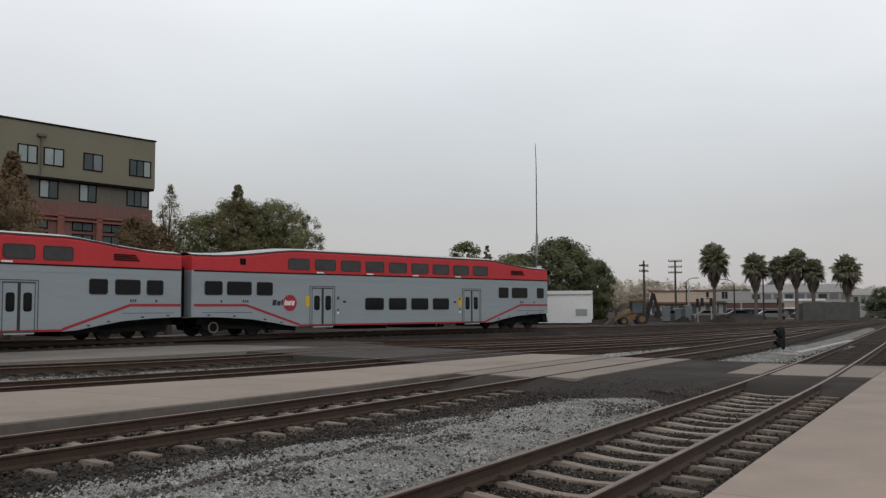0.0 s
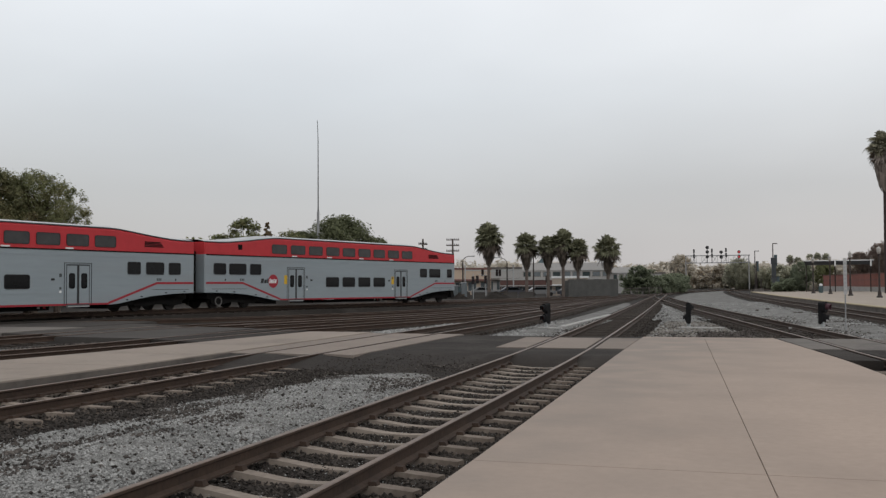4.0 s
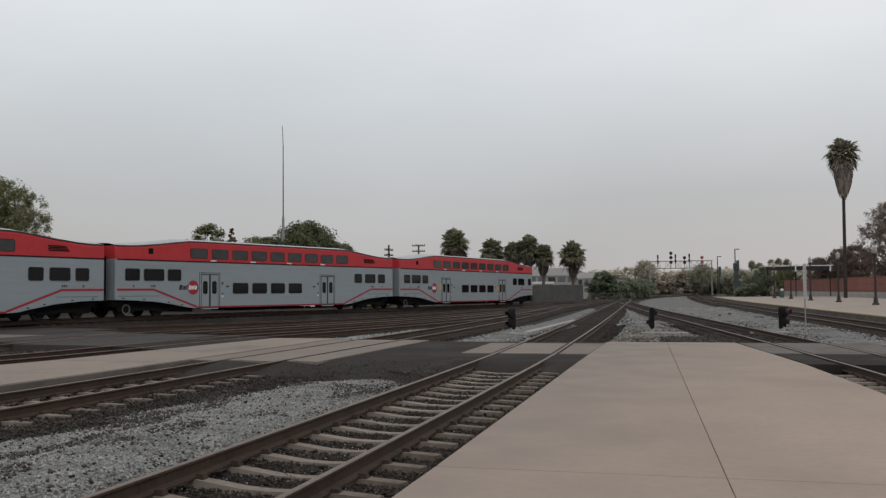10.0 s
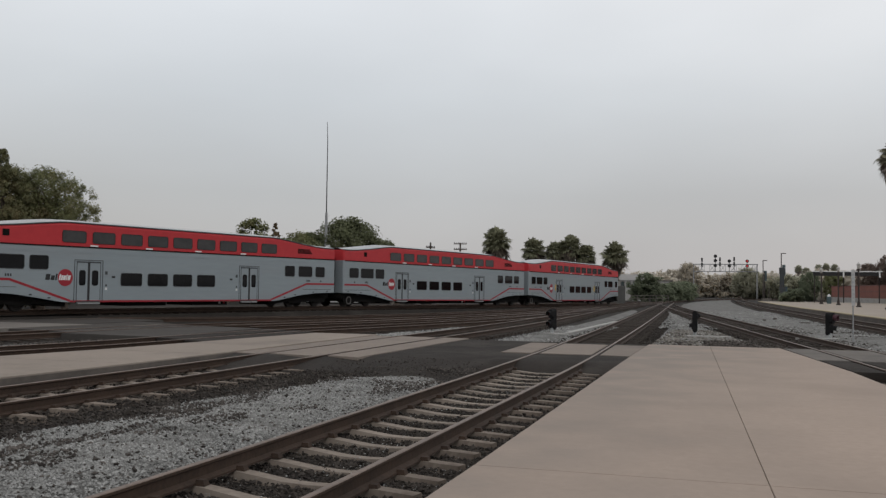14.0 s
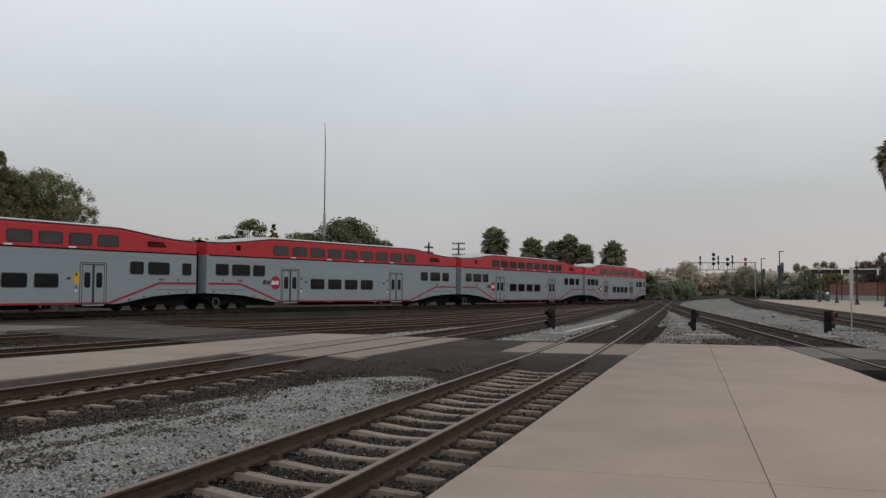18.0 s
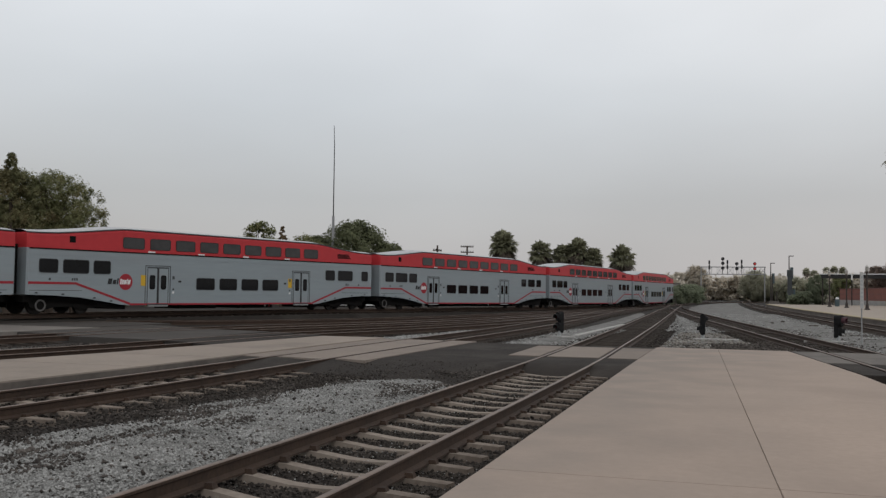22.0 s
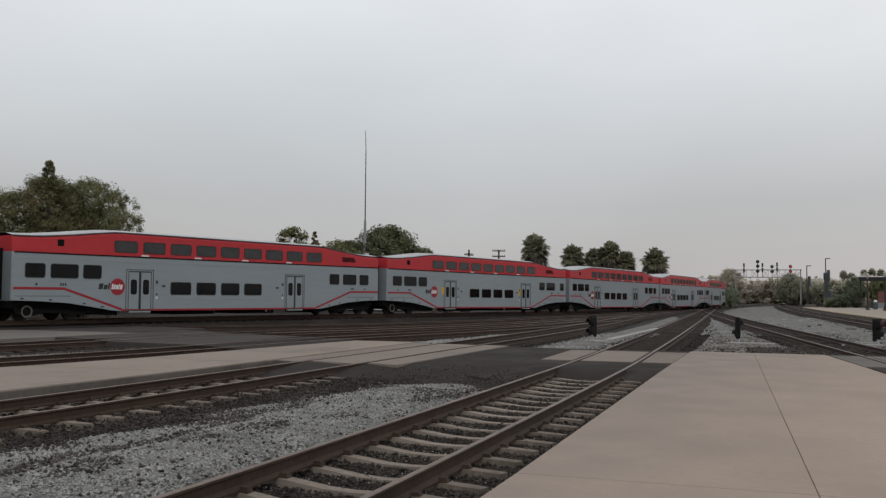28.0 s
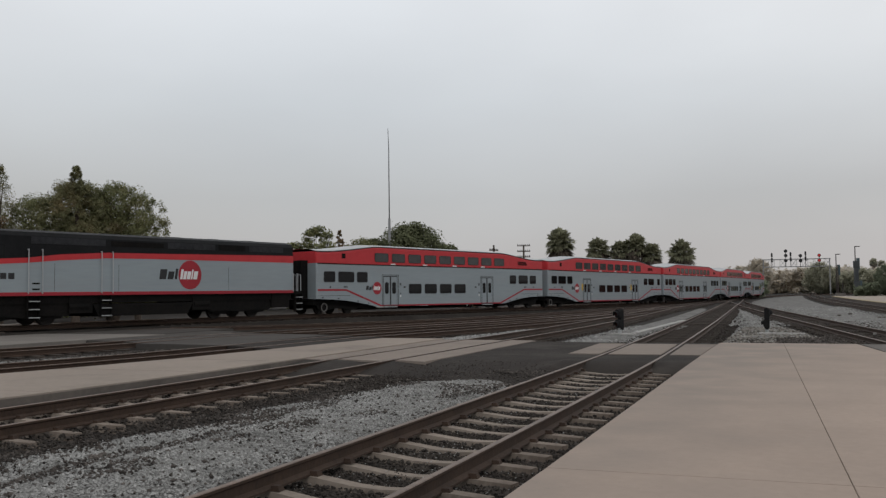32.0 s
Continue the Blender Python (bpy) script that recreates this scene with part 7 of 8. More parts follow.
def screened_yard():
    """A fenced enclosure covered in dark fabric beside the track."""
    fn = thing("screen_fence", "enclosure of dark grey fence fabric on posts", "fence", m=pose(-18.9, 116.6, -0.28, 0, 0, 65.5))
    for k in range(6):
        bm = bmesh.new()
        quad_box(bm, 2.0 * k + 0.002, 2.0 * k + 1.998, -0.03, 0.03, 0.1, 2.45 + 0.04 * (k % 2))
        part("fabric_panel", bm, M["screen"], fn)
        bm = bmesh.new()
        tube(bm, (2.0 * k, 0.08, 0), (2.0 * k, 0.08, 2.4), 0.04, seg=6)
        part("post", bm, M["screen"], fn)
    bm = bmesh.new()
    quad_box(bm, 0.5, 11.8, 0.3, 0.9, 0, 2.3)
    part("stacked_load", bm, M["screen"], fn)


screened_yard()

# low pale rail fence past the enclosure
fence = thing("rail_fence", "low pale pipe fence along the tracks", "fence")
for k in range(7):
    bm = bmesh.new()
    tube(bm, (-13.6 + 0.75 * k, 132 + 1.5 * k, -0.28), (-13.6 + 0.75 * k, 132 + 1.5 * k, 0.95), 0.05, seg=6)
    part("post", bm, M["concrete_old"], fence)
for z in (0.5, 0.92):
    bm = bmesh.new()
    tube(bm, (-13.6, 132, z), (-9.1, 141, z), 0.04, seg=6)
    part("rail", bm, M["concrete_old"], fence)


def parked_car(x, y, turn, paint, label):
    c = thing("parked_car", label, "car", "parked cars", m=pose(x, y, -0.27, 0, 0, turn))
    bm = bmesh.new()
    prism(bm, [(-2.2, 0.3), (2.15, 0.3), (2.2, 0.75), (1.2, 0.92), (0.6, 1.42), (-1.1, 1.45), (-1.8, 0.98), (-2.2, 0.9)], (-0.85, 0.85), "Y")
    bmesh.ops.recalc_face_normals(bm, faces=bm.faces[:])
    bmesh.ops.bevel(bm, geom=bm.edges[:], offset=0.06, segments=2, affect="EDGES")
    part("body", bm, paint, c)
    for s in (-1, 1):
        bm = bmesh.new()
        prism(bm, [(-1.45, 0.98), (0.95, 0.98), (0.5, 1.34), (-1.0, 1.36)], sorted((s * 0.84, s * 0.865)), "Y")
        part("side_window", bm, M["glass"], c)
        for xx in (-1.35, 1.4):
            bm = bmesh.new()
            lathe(bm, [(0.3, min(s * 0.7, s * 0.9)), (0.3, max(s * 0.7, s * 0.9))], 14, "Y", (xx, 0, 0.31))
            part("wheel", bm, M["tyre"], c)


M["car_white"] = mat("silver_car_paint", (0.2, 0.2, 0.2), (0.16, 0.16, 0.16), 0.3, spec=0.5)
M["car_dark"] = mat("dark_car_paint", (0.05, 0.055, 0.065), (0.04, 0.04, 0.05), 0.3, spec=0.5)
for k, (x, y) in enumerate(((-46, 140), (-41, 141.5), (-36.5, 143), (-31.5, 141), (-27.5, 143), (-22.5, 142.5))):
    parked_car(x, y, 12 + 3 * k, M["car_white"] if k % 2 == 0 else M["car_dark"], "pale parked car on the street" if k % 2 == 0 else "dark parked car on the street")

# utility cabinet and concrete barriers beside the backhoe
cab_ = thing("utility_cabinet", "dull green utility cabinet by the street", "cabinet", m=pose(-36.2, 128.8, -0.28))
bm = bmesh.new()
quad_box(bm, -0.6, 0.6, -0.4, 0.4, 0, 1.5)
part("body", bm, M["banner"], cab_)
bm = bmesh.new()
quad_box(bm, -0.66, 0.66, -0.46, 0.46, 1.5, 1.58)
part("lid", bm, M["banner"], cab_)
rubble = thing("barrier_row", "row of pale concrete barriers and site clutter", "barrier")
for k in range(7):
    bm = bmesh.new()
    prism(bm, [(-0.3, 0), (0.3, 0), (0.14, 0.45), (0.09, 0.85), (-0.09, 0.85), (-0.14, 0.45)], (0, 1.9), "X")
    ob = part("barrier", bm, M["asphalt_pale"], rubble)
    ob.matrix_basis = pose(-38.5 + 2.0 * k, 118 + 0.7 * k, -0.28, 0, 0, 16)


# ---- signals ----
M["dwarf_black"] = mat("matt_black_signal_paint", (0.011, 0.011, 0.012), (0.019, 0.018, 0.018), 0.75, spec=0.12)
M["hood_red"] = mat("faded_purple_red_paint", (0.075, 0.026, 0.034), (0.045, 0.018, 0.024), 0.6)


def dwarf_signal(x, y, turn, lit, label, twists=(0, 0), scales=(1, 1), pad=None):
    d = thing("dwarf_signal", label, "railway signal", "dwarf signals", m=pose(x, y, -0.2, 0, 0, turn))
    bm = bmesh.new()
    quad_box(bm, -0.3, 0.3, -0.3, 0.3, -0.05, 0.08)
    part("base", bm, M["pale_concrete"], d)
    if pad:
        bm = bmesh.new()
        quad_box(bm, *pad, 0.0, 0.45, -0.04, 0.06)
        bmesh.ops.rotate(bm, matrix=Matrix.Rotation(radians(-turn), 3, "Z"), verts=bm.verts)
        part("pad", bm, M["pale_concrete"], d)
    bm = bmesh.new()
    tube(bm, (0, 0, 0.1), (0, 0, 0.3), 0.07, seg=8)
    part("stem", bm, M["chrome"], d)
    bm = bmesh.new()
    prism(bm, rounded(-0.095, 0.095, 0.2, 1.05, 0.1, 5), (-0.02, 0.14), "Y")
    part("back_box", bm, M["dwarf_black"], d)
    for z, off, twist, scale in ((0.44, 0.0, twists[0], scales[0]), (0.84, 0.0, twists[1], scales[1])):
        swing = Matrix.Translation((0, 0, z)) @ Matrix.Rotation(radians(twist), 4, "Z") @ Matrix.Scale(scale, 4) @ Matrix.Translation((0, 0, -z))
        bm = bmesh.new()
        prism(bm, rounded(-0.12, 0.12, z - 0.16, z + 0.18, 0.1), (-0.12 + off, 0.0 + off), "Y")
        bmesh.ops.transform(bm, matrix=swing, verts=bm.verts)
        hd = part("housing", bm, M["dwarf_black"], d)
        bm = bmesh.new()
        rows = []
        for k in range(11):
            t = radians(-30 + 24 * k)
            rows.append([bm.verts.new((r * math.cos(t), y + off, z + 0.02 + r * math.sin(t) - drop)) for r, y, drop in ((0.105, -0.11, 0), (0.125, -0.29 + 0.06 * abs(math.cos(t)), 0.035), (0.112, -0.29 + 0.06 * abs(math.cos(t)), 0.035), (0.092, -0.11, 0))])
        for p, q in zip(rows, rows[1:]):
            for k in range(4):
                bm.faces.new((p[k], p[(k + 1) % 4], q[(k + 1) % 4], q[k]))
        bmesh.ops.transform(bm, matrix=swing, verts=bm.verts)
        part("hood", bm, M["hood_red"] if lit and z > 0.6 else M["dwarf_black"], hd)
        bm = bmesh.new()
        lathe(bm, [(0.09, -0.15 + off), (0.09, -0.12 + off)], 14, "Y", (0, 0, z + 0.02))
        bmesh.ops.transform(bm, matrix=swing, verts=bm.verts)
        part("lens", bm, M["lens_dark"], hd)
    return d


dwarf_signal(-6.86, 36.6, -38, False, "black two-headed dwarf signal in pale gravel")
dwarf_signal(-1.42, 37.7, 180, False, "black two-headed dwarf signal beyond the platform end", (60, -40), (0.85, 0.85), (0.32, 1.35))
dwarf_signal(3.52, 38.2, 70, True, "black two-headed dwarf signal with a purple-red hood", (15, -6), (1.0, 1.25), (-1.2, -0.32))


M["board_grey"] = mat("weathered_white_board", (0.50, 0.49, 0.475), (0.42, 0.41, 0.40), 0.8, big=2.0, fine=14)


def marker_post():
    po = thing("marker_post", "thin steel post with a tall narrow pale board", "sign post", m=pose(4.12, 36.3, -0.22, 0, 0, 10))
    bm = bmesh.new()
    tube(bm, (0, 0, 0), (0, 0, 2.65), 0.024, seg=8)
    part("post", bm, M["gantry_steel"], po)
    bm = bmesh.new()
    quad_box(bm, -0.06, 0.06, -0.045, -0.03, 1.38, 2.68)
    bd = part("board", bm, M["board_grey"], po)
    for k in range(8):
        bm = bmesh.new()
        quad_box(bm, -0.035, 0.035, -0.05, -0.046, 1.48 + 0.14 * k, 1.56 + 0.14 * k)
        part("letter_bar", bm, M["chrome"], bd)


marker_post()


def gantry():
    ga = thing("signal_gantry", "grey lattice signal gantry over the tracks with black signal heads", "signal gantry", m=pose(0, 240, -0.28))
    bm = bmesh.new()
    quad_box(bm, -9.42, -9.18, -0.2, 0.2, 0, 8.7)
    part("post", bm, M["gantry_steel"], ga)
    bm = bmesh.new()
    quad_box(bm, 5.58, 5.82, -0.2, 0.2, 0, 8.7)
    part("post", bm, M["gantry_steel"], ga)
    for z in (6.9, 8.7):
        for y in (-0.35, 0.2):
            bm = bmesh.new()
            quad_box(bm, -9.5, 5.9, y, y + 0.15, z - 0.1, z + 0.1)
            part("chord", bm, M["gantry_steel"], ga)
    for k in range(12):
        x = -9.3 + 1.27 * k
        for a, b, r in ((x, x + (1.27 if k % 2 else 0), 0.05), (x + 1.27, x + (0 if k % 2 else 1.27), 0.035)):
            bm = bmesh.new()
            tube(bm, (a, -0.28, 6.9), (b, -0.28, 8.7), r, seg=5)
            part("brace", bm, M["gantry_steel"], ga)
    for x, zs, wide in ((-7.3, (8.6, 9.8), 0.2), (-4.1, (8.4, 9.6, 10.7), 0.42), (-3.0, (8.7, 9.9), 0.2), (-0.8, (8.3, 9.5), 0.42), (0.35, (8.8, 10.0), 0.2), (3.4, (8.3, 9.5), 0.4)):
        bm = bmesh.new()
        tube(bm, (x, -0.45, 6.9), (x, -0.45, zs[-1]), 0.06, seg=6)
        part("signal_mast", bm, M["signal_black"], ga)
        for z in zs:
            bm = bmesh.new()
            if wide > 0.35:
                lathe(bm, [(wide, -0.6), (wide, -0.5)], 18, "Y", (x, 0, z))
            else:
                quad_box(bm, x - wide, x + wide, -0.7, -0.5, z - 0.5, z + 0.5)
            hd = part("signal_head", bm, M["signal_black"], ga)
            if x > 3:
                bm = bmesh.new()
                lathe(bm, [(0.27, -0.66), (0.27, -0.61)], 14, "Y", (x, 0, z))
                part("lens", bm, M["red_lamp"], hd, "red glowing lens")


gantry()


def tall_lamp(x, y, h, banner):
    la = thing("station_lamp", "tall dark lamp post with a hanging teal banner", "lamp post", "tall station lamps", m=pose(x, y, 0.15))
    bm = bmesh.new()
    tube(bm, (0, 0, -0.4), (0, 0, h), 0.14, 0.09, 10)
    part("pole", bm, M["lamp_post"], la)
    bm = bmesh.new()
    quad_box(bm, -0.1, 0.9, -0.12, 0.12, h - 0.1, h + 0.06)
    part("head", bm, M["lamp_post"], la)
    if banner:
        bm = bmesh.new()
        quad_box(bm, 0.18, 0.8, -0.03, 0.03, h - 4.6, h - 2.3)
        part("banner", bm, M["banner"], la)


tall_lamp(9.4, 199.8, 9.4, True)
tall_lamp(6.5, 219.9, 8.6, True)


# ---- right side: wall, canopy, lamps ----
def brick_wall():
    wl = thing("wall", "long red painted brick wall with pilasters and coping", "wall", kind="structure")
    a, b = Vector((26.0, 104.0, 0)), Vector((17.4, 184.0, 0))
    n, d = 22, (b - a)
    turn = math.degrees(math.atan2(d.y, d.x))
    seg = d.length / n
    for k in range(n):
        m = Matrix.Translation(a + d * (k / n)) @ pose(0, 0, -0.3, 0, 0, turn)
        bm = bmesh.new()
        quad_box(bm, 0.2, seg - 0.2, -0.12, 0.12, 0, 3.1)
        part("wall_panel", bm, M["brick"], wl).matrix_basis = m
        bm = bmesh.new()
        quad_box(bm, -0.2, 0.2, -0.14, 0.14, 0, 3.2)
        part("pilaster", bm, M["brick"], wl).matrix_basis = m
        bm = bmesh.new()
        quad_box(bm, 0.2, seg - 0.2, -0.17, 0.17, 3.1, 3.22)
        part("coping", bm, M["brick_dark"], wl).matrix_basis = m
        bm = bmesh.new()
        quad_box(bm, 0.0, seg - 0.004, -0.22, 0.22, 0, 1.2)
        part("plinth", bm, M["pale_concrete"], wl).matrix_basis = m
        for z in (1.35, 2.2):
            bm = bmesh.new()
            quad_box(bm, 0.2, seg - 0.2, 0.121, 0.15, z, z + 0.09)
            part("string_course", bm, M["brick_dark"], wl).matrix_basis = m


brick_wall()


def canopy():
    ca = thing("platform_canopy", "platform shelter with a thin dark roof and pale fascia", "shelter", m=pose(11.6, 149.4, 0.2, 0, 0, -5))
    bm = bmesh.new()
    prism(bm, [(0, 4.0), (9.0, 4.0), (9.2, 4.55), (-0.2, 4.55)], (-1.4, 1.4), "Y")
    part("roof", bm, M["signal_black"], ca)
    bm = bmesh.new()
    quad_box(bm, -0.3, 9.3, -1.5, 1.5, 4.55, 4.68)
    part("roof_edge", bm, M["white"], ca)
    for x in (0.1, 4.1, 8.9):
        if x > 1:
            bm = bmesh.new()
            quad_box(bm, x - 0.1, x + 0.1, -1.45, -1.41, 3.75, 4.545)
            part("end_panel", bm, M["white"], ca)
        bm = bmesh.new()
        tube(bm, (x, 0, 0), (x, 0, 4.0), 0.08, seg=10)
        part("post", bm, M["lamp_post"], ca)


canopy()


def platform_lamp(m=None):
    la = thing("platform_lamp", "dark bronze platform lamp post with a pale glass lantern", "lamp post", "platform lamps", m=m)
    bm = bmesh.new()
    lathe(bm, [(0.27, 0), (0.27, 0.1), (0.18, 0.18), (0.15, 0.5), (0.1, 0.65)], 14)
    part("base", bm, M["lamp_post"], la)
    bm = bmesh.new()
    tube(bm, (0, 0, 0.6), (0, 0, 3.85), 0.09, 0.07, 12)
    part("post", bm, M["lamp_post"], la)
    bm = bmesh.new()
    lathe(bm, [(0.09, 3.8), (0.16, 3.86), (0.1, 3.95)], 12)
    part("collar", bm, M["lamp_post"], la)
    bm = bmesh.new()
    lathe(bm, [(0.1, 3.95), (0.17, 4.12), (0.18, 4.3), (0.14, 4.4)], 14)
    part("globe", bm, M["globe"], la, "pale frosted glass lantern", smooth=True)
    bm = bmesh.new()
    lathe(bm, [(0.22, 4.38), (0.18, 4.45), (0.07, 4.54), (0.02, 4.65)], 14)
    part("cap", bm, M["globe"], la)
    return la


LAMP = platform_lamp(m=pose(13.85, 77.2, 0.2))
for x, y in ((13.3, 91.5), (12.4, 104.2), (12.0, 119.5), (10.8, 127.5), (14.6, 62.0), (15.4, 46.0)):
    copy_thing(LAMP, pose(x, y, 0.2))
box_ = thing("bin", "small blue and white bin on the platform", "bin", m=pose(12.3, 134.0, 0.2))
bm = bmesh.new()
lathe(bm, [(0.28, 0), (0.3, 0.8), (0.2, 0.95)], 12)
part("drum", bm, M["banner"], box_)
bm = bmesh.new()
lathe(bm, [(0.22, 0.95), (0.22, 1.15), (0.05, 1.25)], 12)
part("lid", bm, M["white"], box_)


# ---- far vegetation ----
def thicket(label, pts, h, r, leaf, seed, per=200, size=0.4, clumps=44):
    """A belt of bushes and trees too far off to tell apart."""
    rng = np.random.default_rng(seed)
    centres, spread = [], []
    for (x0, y0, z0), (x1, y1, z1) in zip(pts, pts[1:]):
        n = max(2, int(math.hypot(x1 - x0, y1 - y0) / r * 1.6))
        for k in range(n):
            u = (k + rng.random()) / n
            top = (z0 + (z1 - z0) * u) * rng.uniform(0.65, 1.08)
            for _ in range(clumps):
                z = top * rng.random() ** 0.75
                centres.append((x0 + (x1 - x0) * u + rng.normal(0, r * 0.55), y0 + (y1 - y0) * u + rng.normal(0, r * 0.55), z))
                spread.append(r * rng.uniform(0.22, 0.5))
    v, f, soft = leaf_cloud(centres, per // clumps + 1, spread, size, rng, ball=0.4, up=0.7)
    return tagged(leaf_mesh("far_trees", v, f, soft, leaf), label, "trees", kind="stuff")


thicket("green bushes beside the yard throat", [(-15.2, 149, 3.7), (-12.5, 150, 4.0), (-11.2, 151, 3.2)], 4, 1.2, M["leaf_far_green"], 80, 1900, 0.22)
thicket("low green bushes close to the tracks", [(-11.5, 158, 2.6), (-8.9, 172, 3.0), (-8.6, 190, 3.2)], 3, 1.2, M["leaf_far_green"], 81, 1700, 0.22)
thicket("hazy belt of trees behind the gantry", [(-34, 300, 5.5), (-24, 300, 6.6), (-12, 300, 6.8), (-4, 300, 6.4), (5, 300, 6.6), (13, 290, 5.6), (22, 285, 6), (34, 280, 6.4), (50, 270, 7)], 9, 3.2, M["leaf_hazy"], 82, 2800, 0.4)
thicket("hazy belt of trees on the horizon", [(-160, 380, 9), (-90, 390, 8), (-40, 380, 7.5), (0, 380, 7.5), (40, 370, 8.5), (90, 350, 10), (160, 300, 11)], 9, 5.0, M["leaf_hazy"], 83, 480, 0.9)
thicket("hazy green trees beside the far platform", [(5.0, 262, 4.6), (10, 256, 4.6), (15, 250, 5.6), (21, 246, 6.0)], 7, 2.2, M["leaf_haze_green"], 84, 1400, 0.4)
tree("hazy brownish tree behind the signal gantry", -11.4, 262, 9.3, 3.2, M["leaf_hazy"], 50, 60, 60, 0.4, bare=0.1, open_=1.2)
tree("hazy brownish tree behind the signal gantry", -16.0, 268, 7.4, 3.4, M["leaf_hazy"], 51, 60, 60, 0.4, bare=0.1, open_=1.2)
tree("hazy green tree behind the signal gantry", 3.8, 254, 7.7, 3.9, M["leaf_haze_green"], 52, 70, 60, 0.4, bare=0.06, open_=1.2)
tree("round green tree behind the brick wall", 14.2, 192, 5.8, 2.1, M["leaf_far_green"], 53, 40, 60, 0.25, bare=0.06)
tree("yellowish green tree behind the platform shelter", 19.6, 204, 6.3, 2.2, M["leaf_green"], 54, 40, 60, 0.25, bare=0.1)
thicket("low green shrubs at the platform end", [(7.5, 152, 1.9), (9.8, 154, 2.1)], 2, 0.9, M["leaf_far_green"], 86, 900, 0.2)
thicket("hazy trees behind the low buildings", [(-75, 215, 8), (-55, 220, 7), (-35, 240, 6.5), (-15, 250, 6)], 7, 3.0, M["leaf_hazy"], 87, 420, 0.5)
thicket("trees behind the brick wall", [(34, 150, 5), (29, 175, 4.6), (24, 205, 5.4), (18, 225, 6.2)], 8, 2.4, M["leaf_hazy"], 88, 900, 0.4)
thicket("street trees behind the yard", [(-62, 60, 6.5), (-60, 75, 6), (-58, 92, 6.0), (-56, 104, 7)], 6, 2.4, M["leaf_green"], 89, 520, 0.32)


# ---- street clutter behind the yard ----
def street_traffic_light(x, y, h, arm):
    ts = thing("traffic_light", "dark street traffic light on a steel pole", "traffic light", "street traffic lights", m=pose(x, y, -0.28, 0, 0, 10))
    bm = bmesh.new()
    tube(bm, (0, 0, 0), (0, 0, h + 0.9), 0.07, 0.05, 8)
    part("pole", bm, M["chrome"], ts)
    if arm:
        bm = bmesh.new()
        tube(bm, (0, 0, h + 0.5), (arm, 0, h + 0.75), 0.045, 0.03, 6)
        part("arm", bm, M["chrome"], ts)
    for dx in (0.0, arm) if arm else (0.0,):
        bm = bmesh.new()
        prism(bm, rounded(dx - 0.19, dx + 0.19, h - 0.5, h + 0.55, 0.06), (-0.28, -0.06), "Y")
        hd = part("signal_head", bm, M["signal_black"], ts)
        for k in range(3):
            bm = bmesh.new()
            lathe(bm, [(0.1, -0.31), (0.1, -0.27)], 10, "Y", (dx, 0, h - 0.3 + 0.33 * k))
            part("lens", bm, M["lens_dark"], hd)


street_traffic_light(-31.7, 117.9, 2.4, 0.0)
street_traffic_light(-30.1, 118.3, 2.5, -1.1)
street_traffic_light(-24.9, 134.0, 2.6, 0.0)


def site_cabinet(x, y, w, h, turn, label):
    """An upright pale site cabinet with a dark door gap."""
    cb = thing("site_cabinet", label, "cabinet", "site cabinets", m=pose(x, y, -0.27, 0, 0, turn))
    bm = bmesh.new()
    quad_box(bm, -w / 2, w / 2, -0.35, 0.35, 0.1, h)
    bmesh.ops.bevel(bm, geom=bm.edges[:], offset=0.03, segments=1, affect="EDGES")
    part("body", bm, M["pane_mid"], cb)
    bm = bmesh.new()
    quad_box(bm, -w / 2 + 0.1, w / 2 - 0.1, -0.37, -0.352, 0.2, h - 0.25)
    part("door", bm, M["greywall"], cb)
    bm = bmesh.new()
    quad_box(bm, -w / 2 - 0.04, w / 2 + 0.04, -0.4, 0.4, h - 0.002, h + 0.06)
    part("lid", bm, M["handrail"], cb)
    bm = bmesh.new()
    quad_box(bm, -w / 2 + 0.05, w / 2 - 0.05, -0.3, 0.3, 0, 0.1)
    part("skid", bm, M["train_black"], cb)


site_cabinet(-35.4, 116.6, 1.0, 1.9, 200, "pale upright site cabinet with a dark door")
site_cabinet(-34.0, 117.2, 0.8, 1.7, 190, "pale upright site cabinet with a dark door")
site_cabinet(-32.9, 117.6, 0.7, 2.1, 205, "tall narrow pale site cabinet")


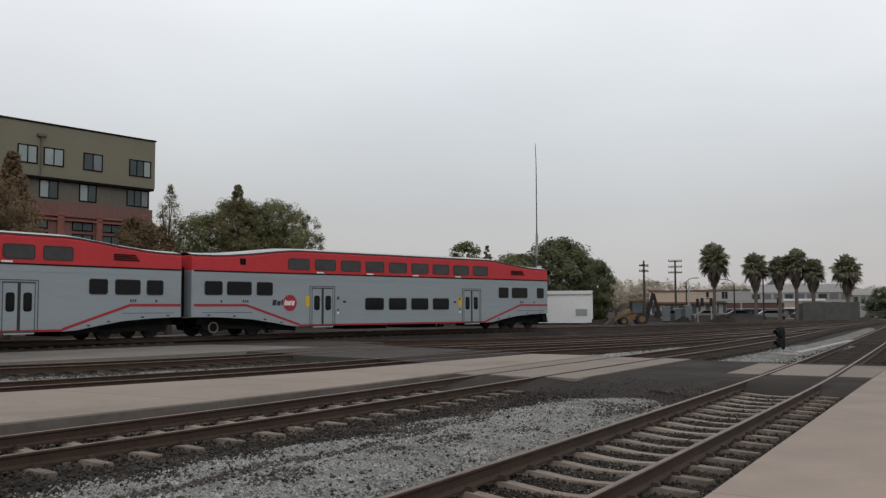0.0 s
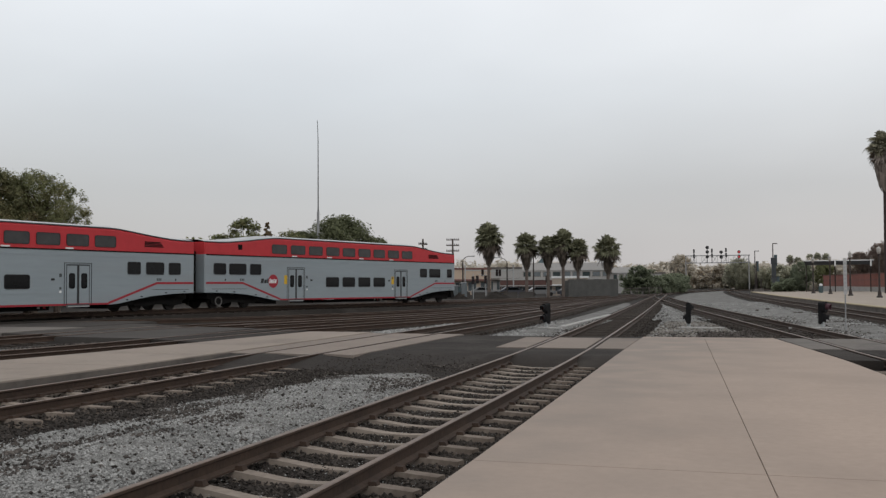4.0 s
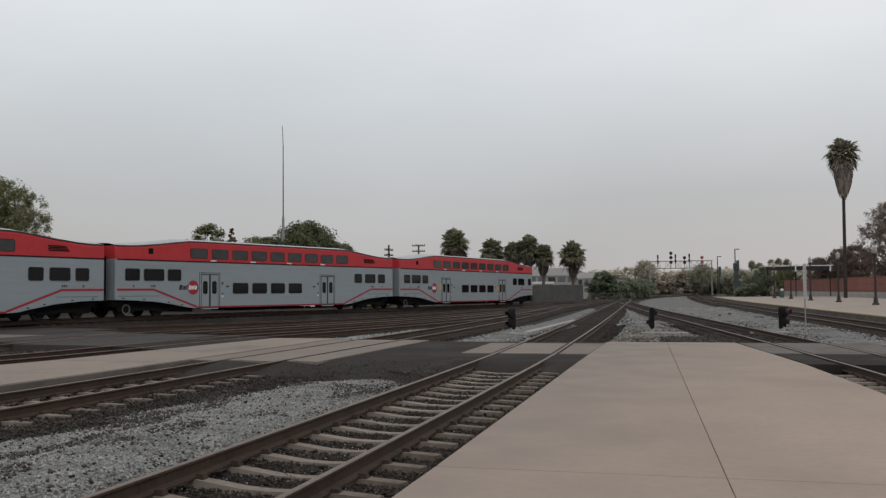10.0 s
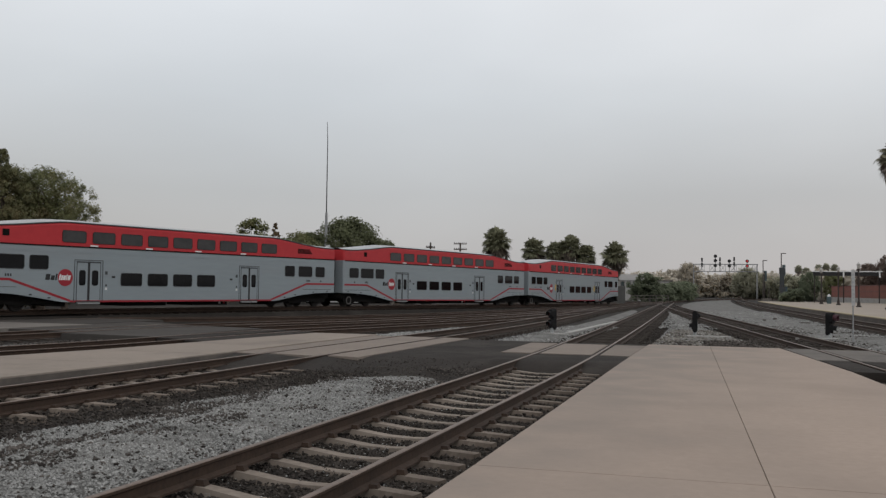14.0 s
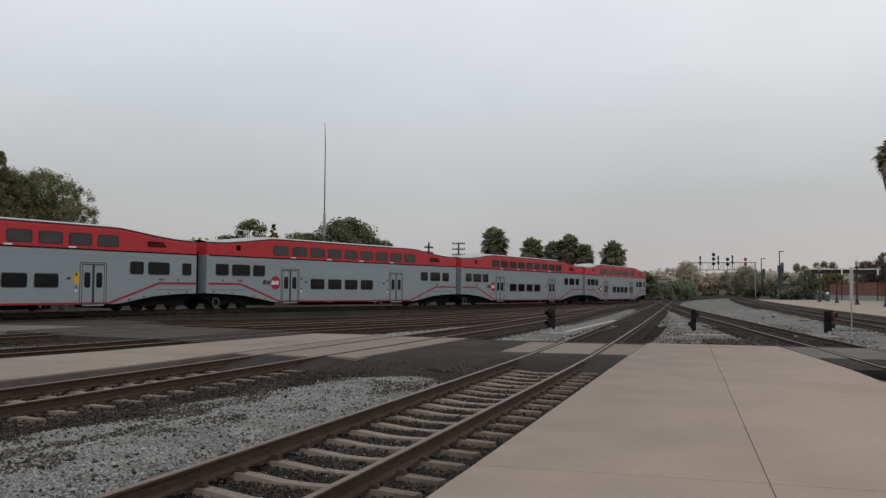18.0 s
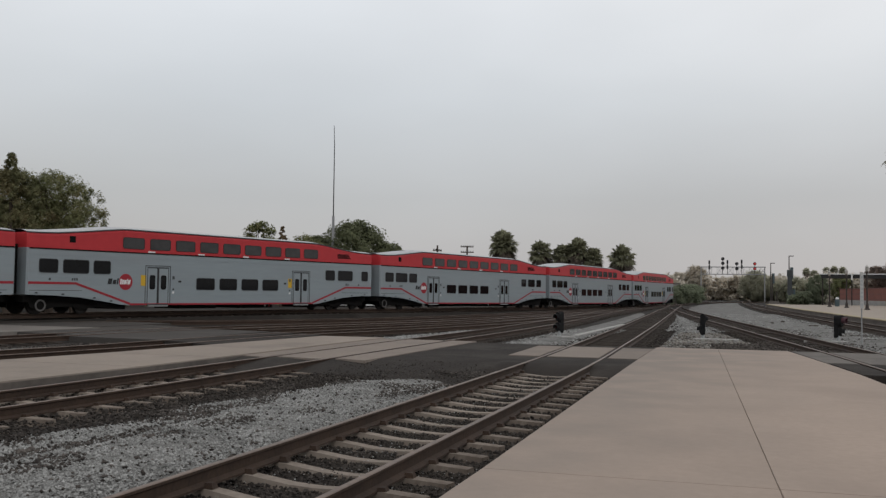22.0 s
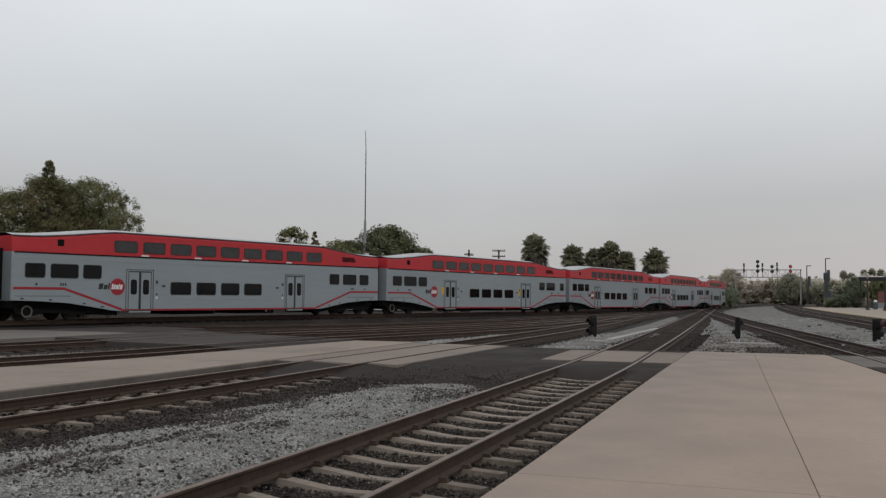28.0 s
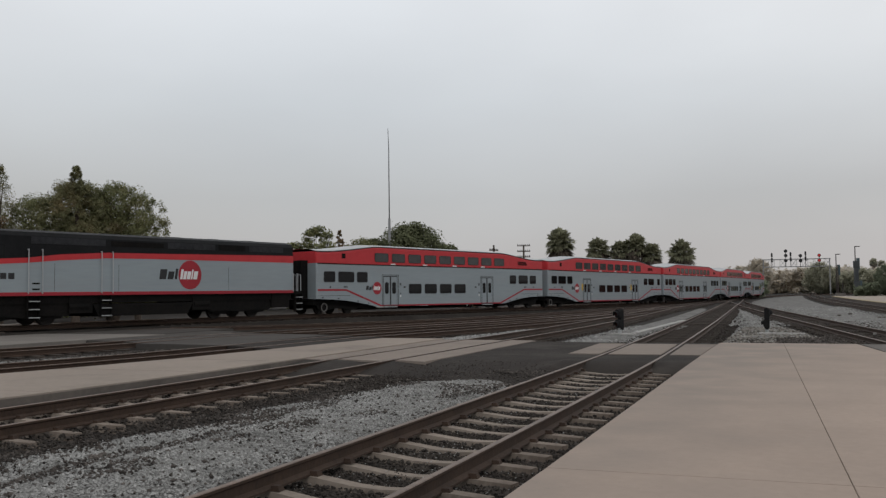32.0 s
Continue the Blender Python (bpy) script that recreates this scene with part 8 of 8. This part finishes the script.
def lit_car():
    """A dark car that faces the yard with one headlamp on."""
    c = thing("parked_car", "dark car by the shed with a lit headlamp", "car", "parked cars", m=pose(-42.6, 112.6, -0.27, 0, 0, -70))
    bm = bmesh.new()
    prism(bm, [(-2.0, 0.28), (2.1, 0.28), (2.15, 0.7), (1.1, 0.88), (0.5, 1.38), (-1.1, 1.4), (-1.8, 0.95), (-2.05, 0.85)], (-0.85, 0.85), "Y")
    bmesh.ops.recalc_face_normals(bm, faces=bm.faces[:])
    bmesh.ops.bevel(bm, geom=bm.edges[:], offset=0.06, segments=2, affect="EDGES")
    part("body", bm, M["car_dark"], c)
    for y in (-0.62, 0.62):
        bm = bmesh.new()
        lathe(bm, [(0.13, 2.08), (0.13, 2.17)], 12, "X", (0, y, 0.62))
        part("headlamp", bm, M["head_glow"] if y < 0 else M["pane_mid"], c, "glowing headlamp" if y < 0 else "unlit headlamp")
    for s in (-1, 1):
        for x in (-1.3, 1.35):
            bm = bmesh.new()
            lathe(bm, [(0.3, min(s * 0.7, s * 0.9)), (0.3, max(s * 0.7, s * 0.9))], 14, "Y", (x, 0, 0.31))
            part("wheel", bm, M["tyre"], c)
    bm = bmesh.new()
    prism(bm, [(-0.78, 0.92), (0.78, 0.92), (0.66, 1.32), (-0.66, 1.32)], (0.62, 0.78), "X")
    part("windscreen", bm, M["glass"], c)


M["head_glow"] = glow_mat("headlamp_glow", (1.0, 0.9, 0.75), 3.0)
lit_car()


def rubble_heap(x, y, r, h, seed):
    """A low heap of broken dark spoil."""
    rng = random.Random(seed)
    hp = thing("spoil_heap", "low dark heap of dug spoil and broken timber", "heap", "spoil heaps", m=pose(x, y, -0.28))
    bm = bmesh.new()
    n, m_ = 14, 5
    rings = []
    for k in range(m_):
        u = k / (m_ - 1)
        rings.append([bm.verts.new(((r * (1 - u) + 0.05) * math.cos(2 * math.pi * j / n) * rng.uniform(0.85, 1.15), 0.6 * (r * (1 - u) + 0.05) * math.sin(2 * math.pi * j / n) * rng.uniform(0.85, 1.15), h * u ** 0.8 * rng.uniform(0.85, 1.1) - 0.02)) for j in range(n)])
    for a, b in zip(rings, rings[1:]):
        for j in range(n):
            bm.faces.new((a[j], a[(j + 1) % n], b[(j + 1) % n], b[j]))
    bm.faces.new(rings[-1])
    part("spoil", bm, M["bed"], hp)
    for k in range(4):
        bm = bmesh.new()
        a = rng.uniform(-0.5, 0.5)
        tube(bm, (-r * 0.7, rng.uniform(-0.3, 0.3), 0.15 * h), (r * 0.6, a, h * rng.uniform(0.6, 1.1)), 0.06, seg=5)
        part("timber", bm, M["wood"], hp)


rubble_heap(-28.6, 118.2, 2.2, 0.95, 4)
rubble_heap(-38.6, 99.5, 2.6, 0.6, 5)
rubble_heap(-33.4, 117.0, 1.3, 0.7, 6)
rubble_heap(-35.2, 98.2, 1.6, 0.5, 7)

# shed notice
bm = bmesh.new()
quad_box(bm, -1.6, -0.35, -0.045, -0.03, 2.3, 2.52)
ob = tagged(part("notice_board", bm, M["handrail"]), "small pale notice on the shed wall with dark lettering bars", "sign")
ob.matrix_basis = pose(-43.3, 96.8, -0.28, 0, 0, 18)
for k in range(4):
    bm = bmesh.new()
    quad_box(bm, -1.5 + 0.28 * k, -1.32 + 0.28 * k, -0.052, -0.047, 2.35, 2.46)
    part("letter_bar", bm, M["pane_mid"], ob)

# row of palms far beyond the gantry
# Haze is put into these palms' pale leaf and skirt colours.
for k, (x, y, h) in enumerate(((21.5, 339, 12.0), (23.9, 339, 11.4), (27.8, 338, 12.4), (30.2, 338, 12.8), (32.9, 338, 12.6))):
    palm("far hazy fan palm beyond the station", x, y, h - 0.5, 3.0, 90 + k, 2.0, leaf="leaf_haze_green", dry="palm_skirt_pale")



def equipment_tower():
    """A dark stack of station equipment and sign boxes past the platform end."""
    tw = thing("equipment_tower", "dark narrow stack of station equipment beside the far tracks", "equipment", m=pose(8.9, 190.6, -0.25, 0, 0, 6))
    for name, x0, x1, z0, z1, m_ in (("cabinet", -0.3, 0.75, 0.0, 2.9, "door_frame"), ("shaft", -0.2, 0.55, 2.9, 5.4, "door_frame"), ("head_box", -0.3, 0.7, 5.4, 6.7, "door_frame"), ("side_box", 0.75, 1.15, 1.2, 3.0, "banner")):
        bm = bmesh.new()
        quad_box(bm, x0, x1, -0.4, 0.4, z0, z1)
        bmesh.ops.bevel(bm, geom=bm.edges[:], offset=0.06, segments=1, affect="EDGES")
        part(name, bm, M[m_], tw)
    for x in (-3.0, -2.2):
        bm = bmesh.new()
        tube(bm, (x, 0.2, 0), (x, 0.2, 5.9 if x < -2.5 else 2.6), 0.12, 0.1, 8)
        part("post", bm, M["lamp_post"], tw)
    bm = bmesh.new()
    quad_box(bm, -3.6, -1.8, -0.5, 0.5, 0, 0.7)
    part("plinth", bm, M["concrete_old"], tw)


equipment_tower()


motions()
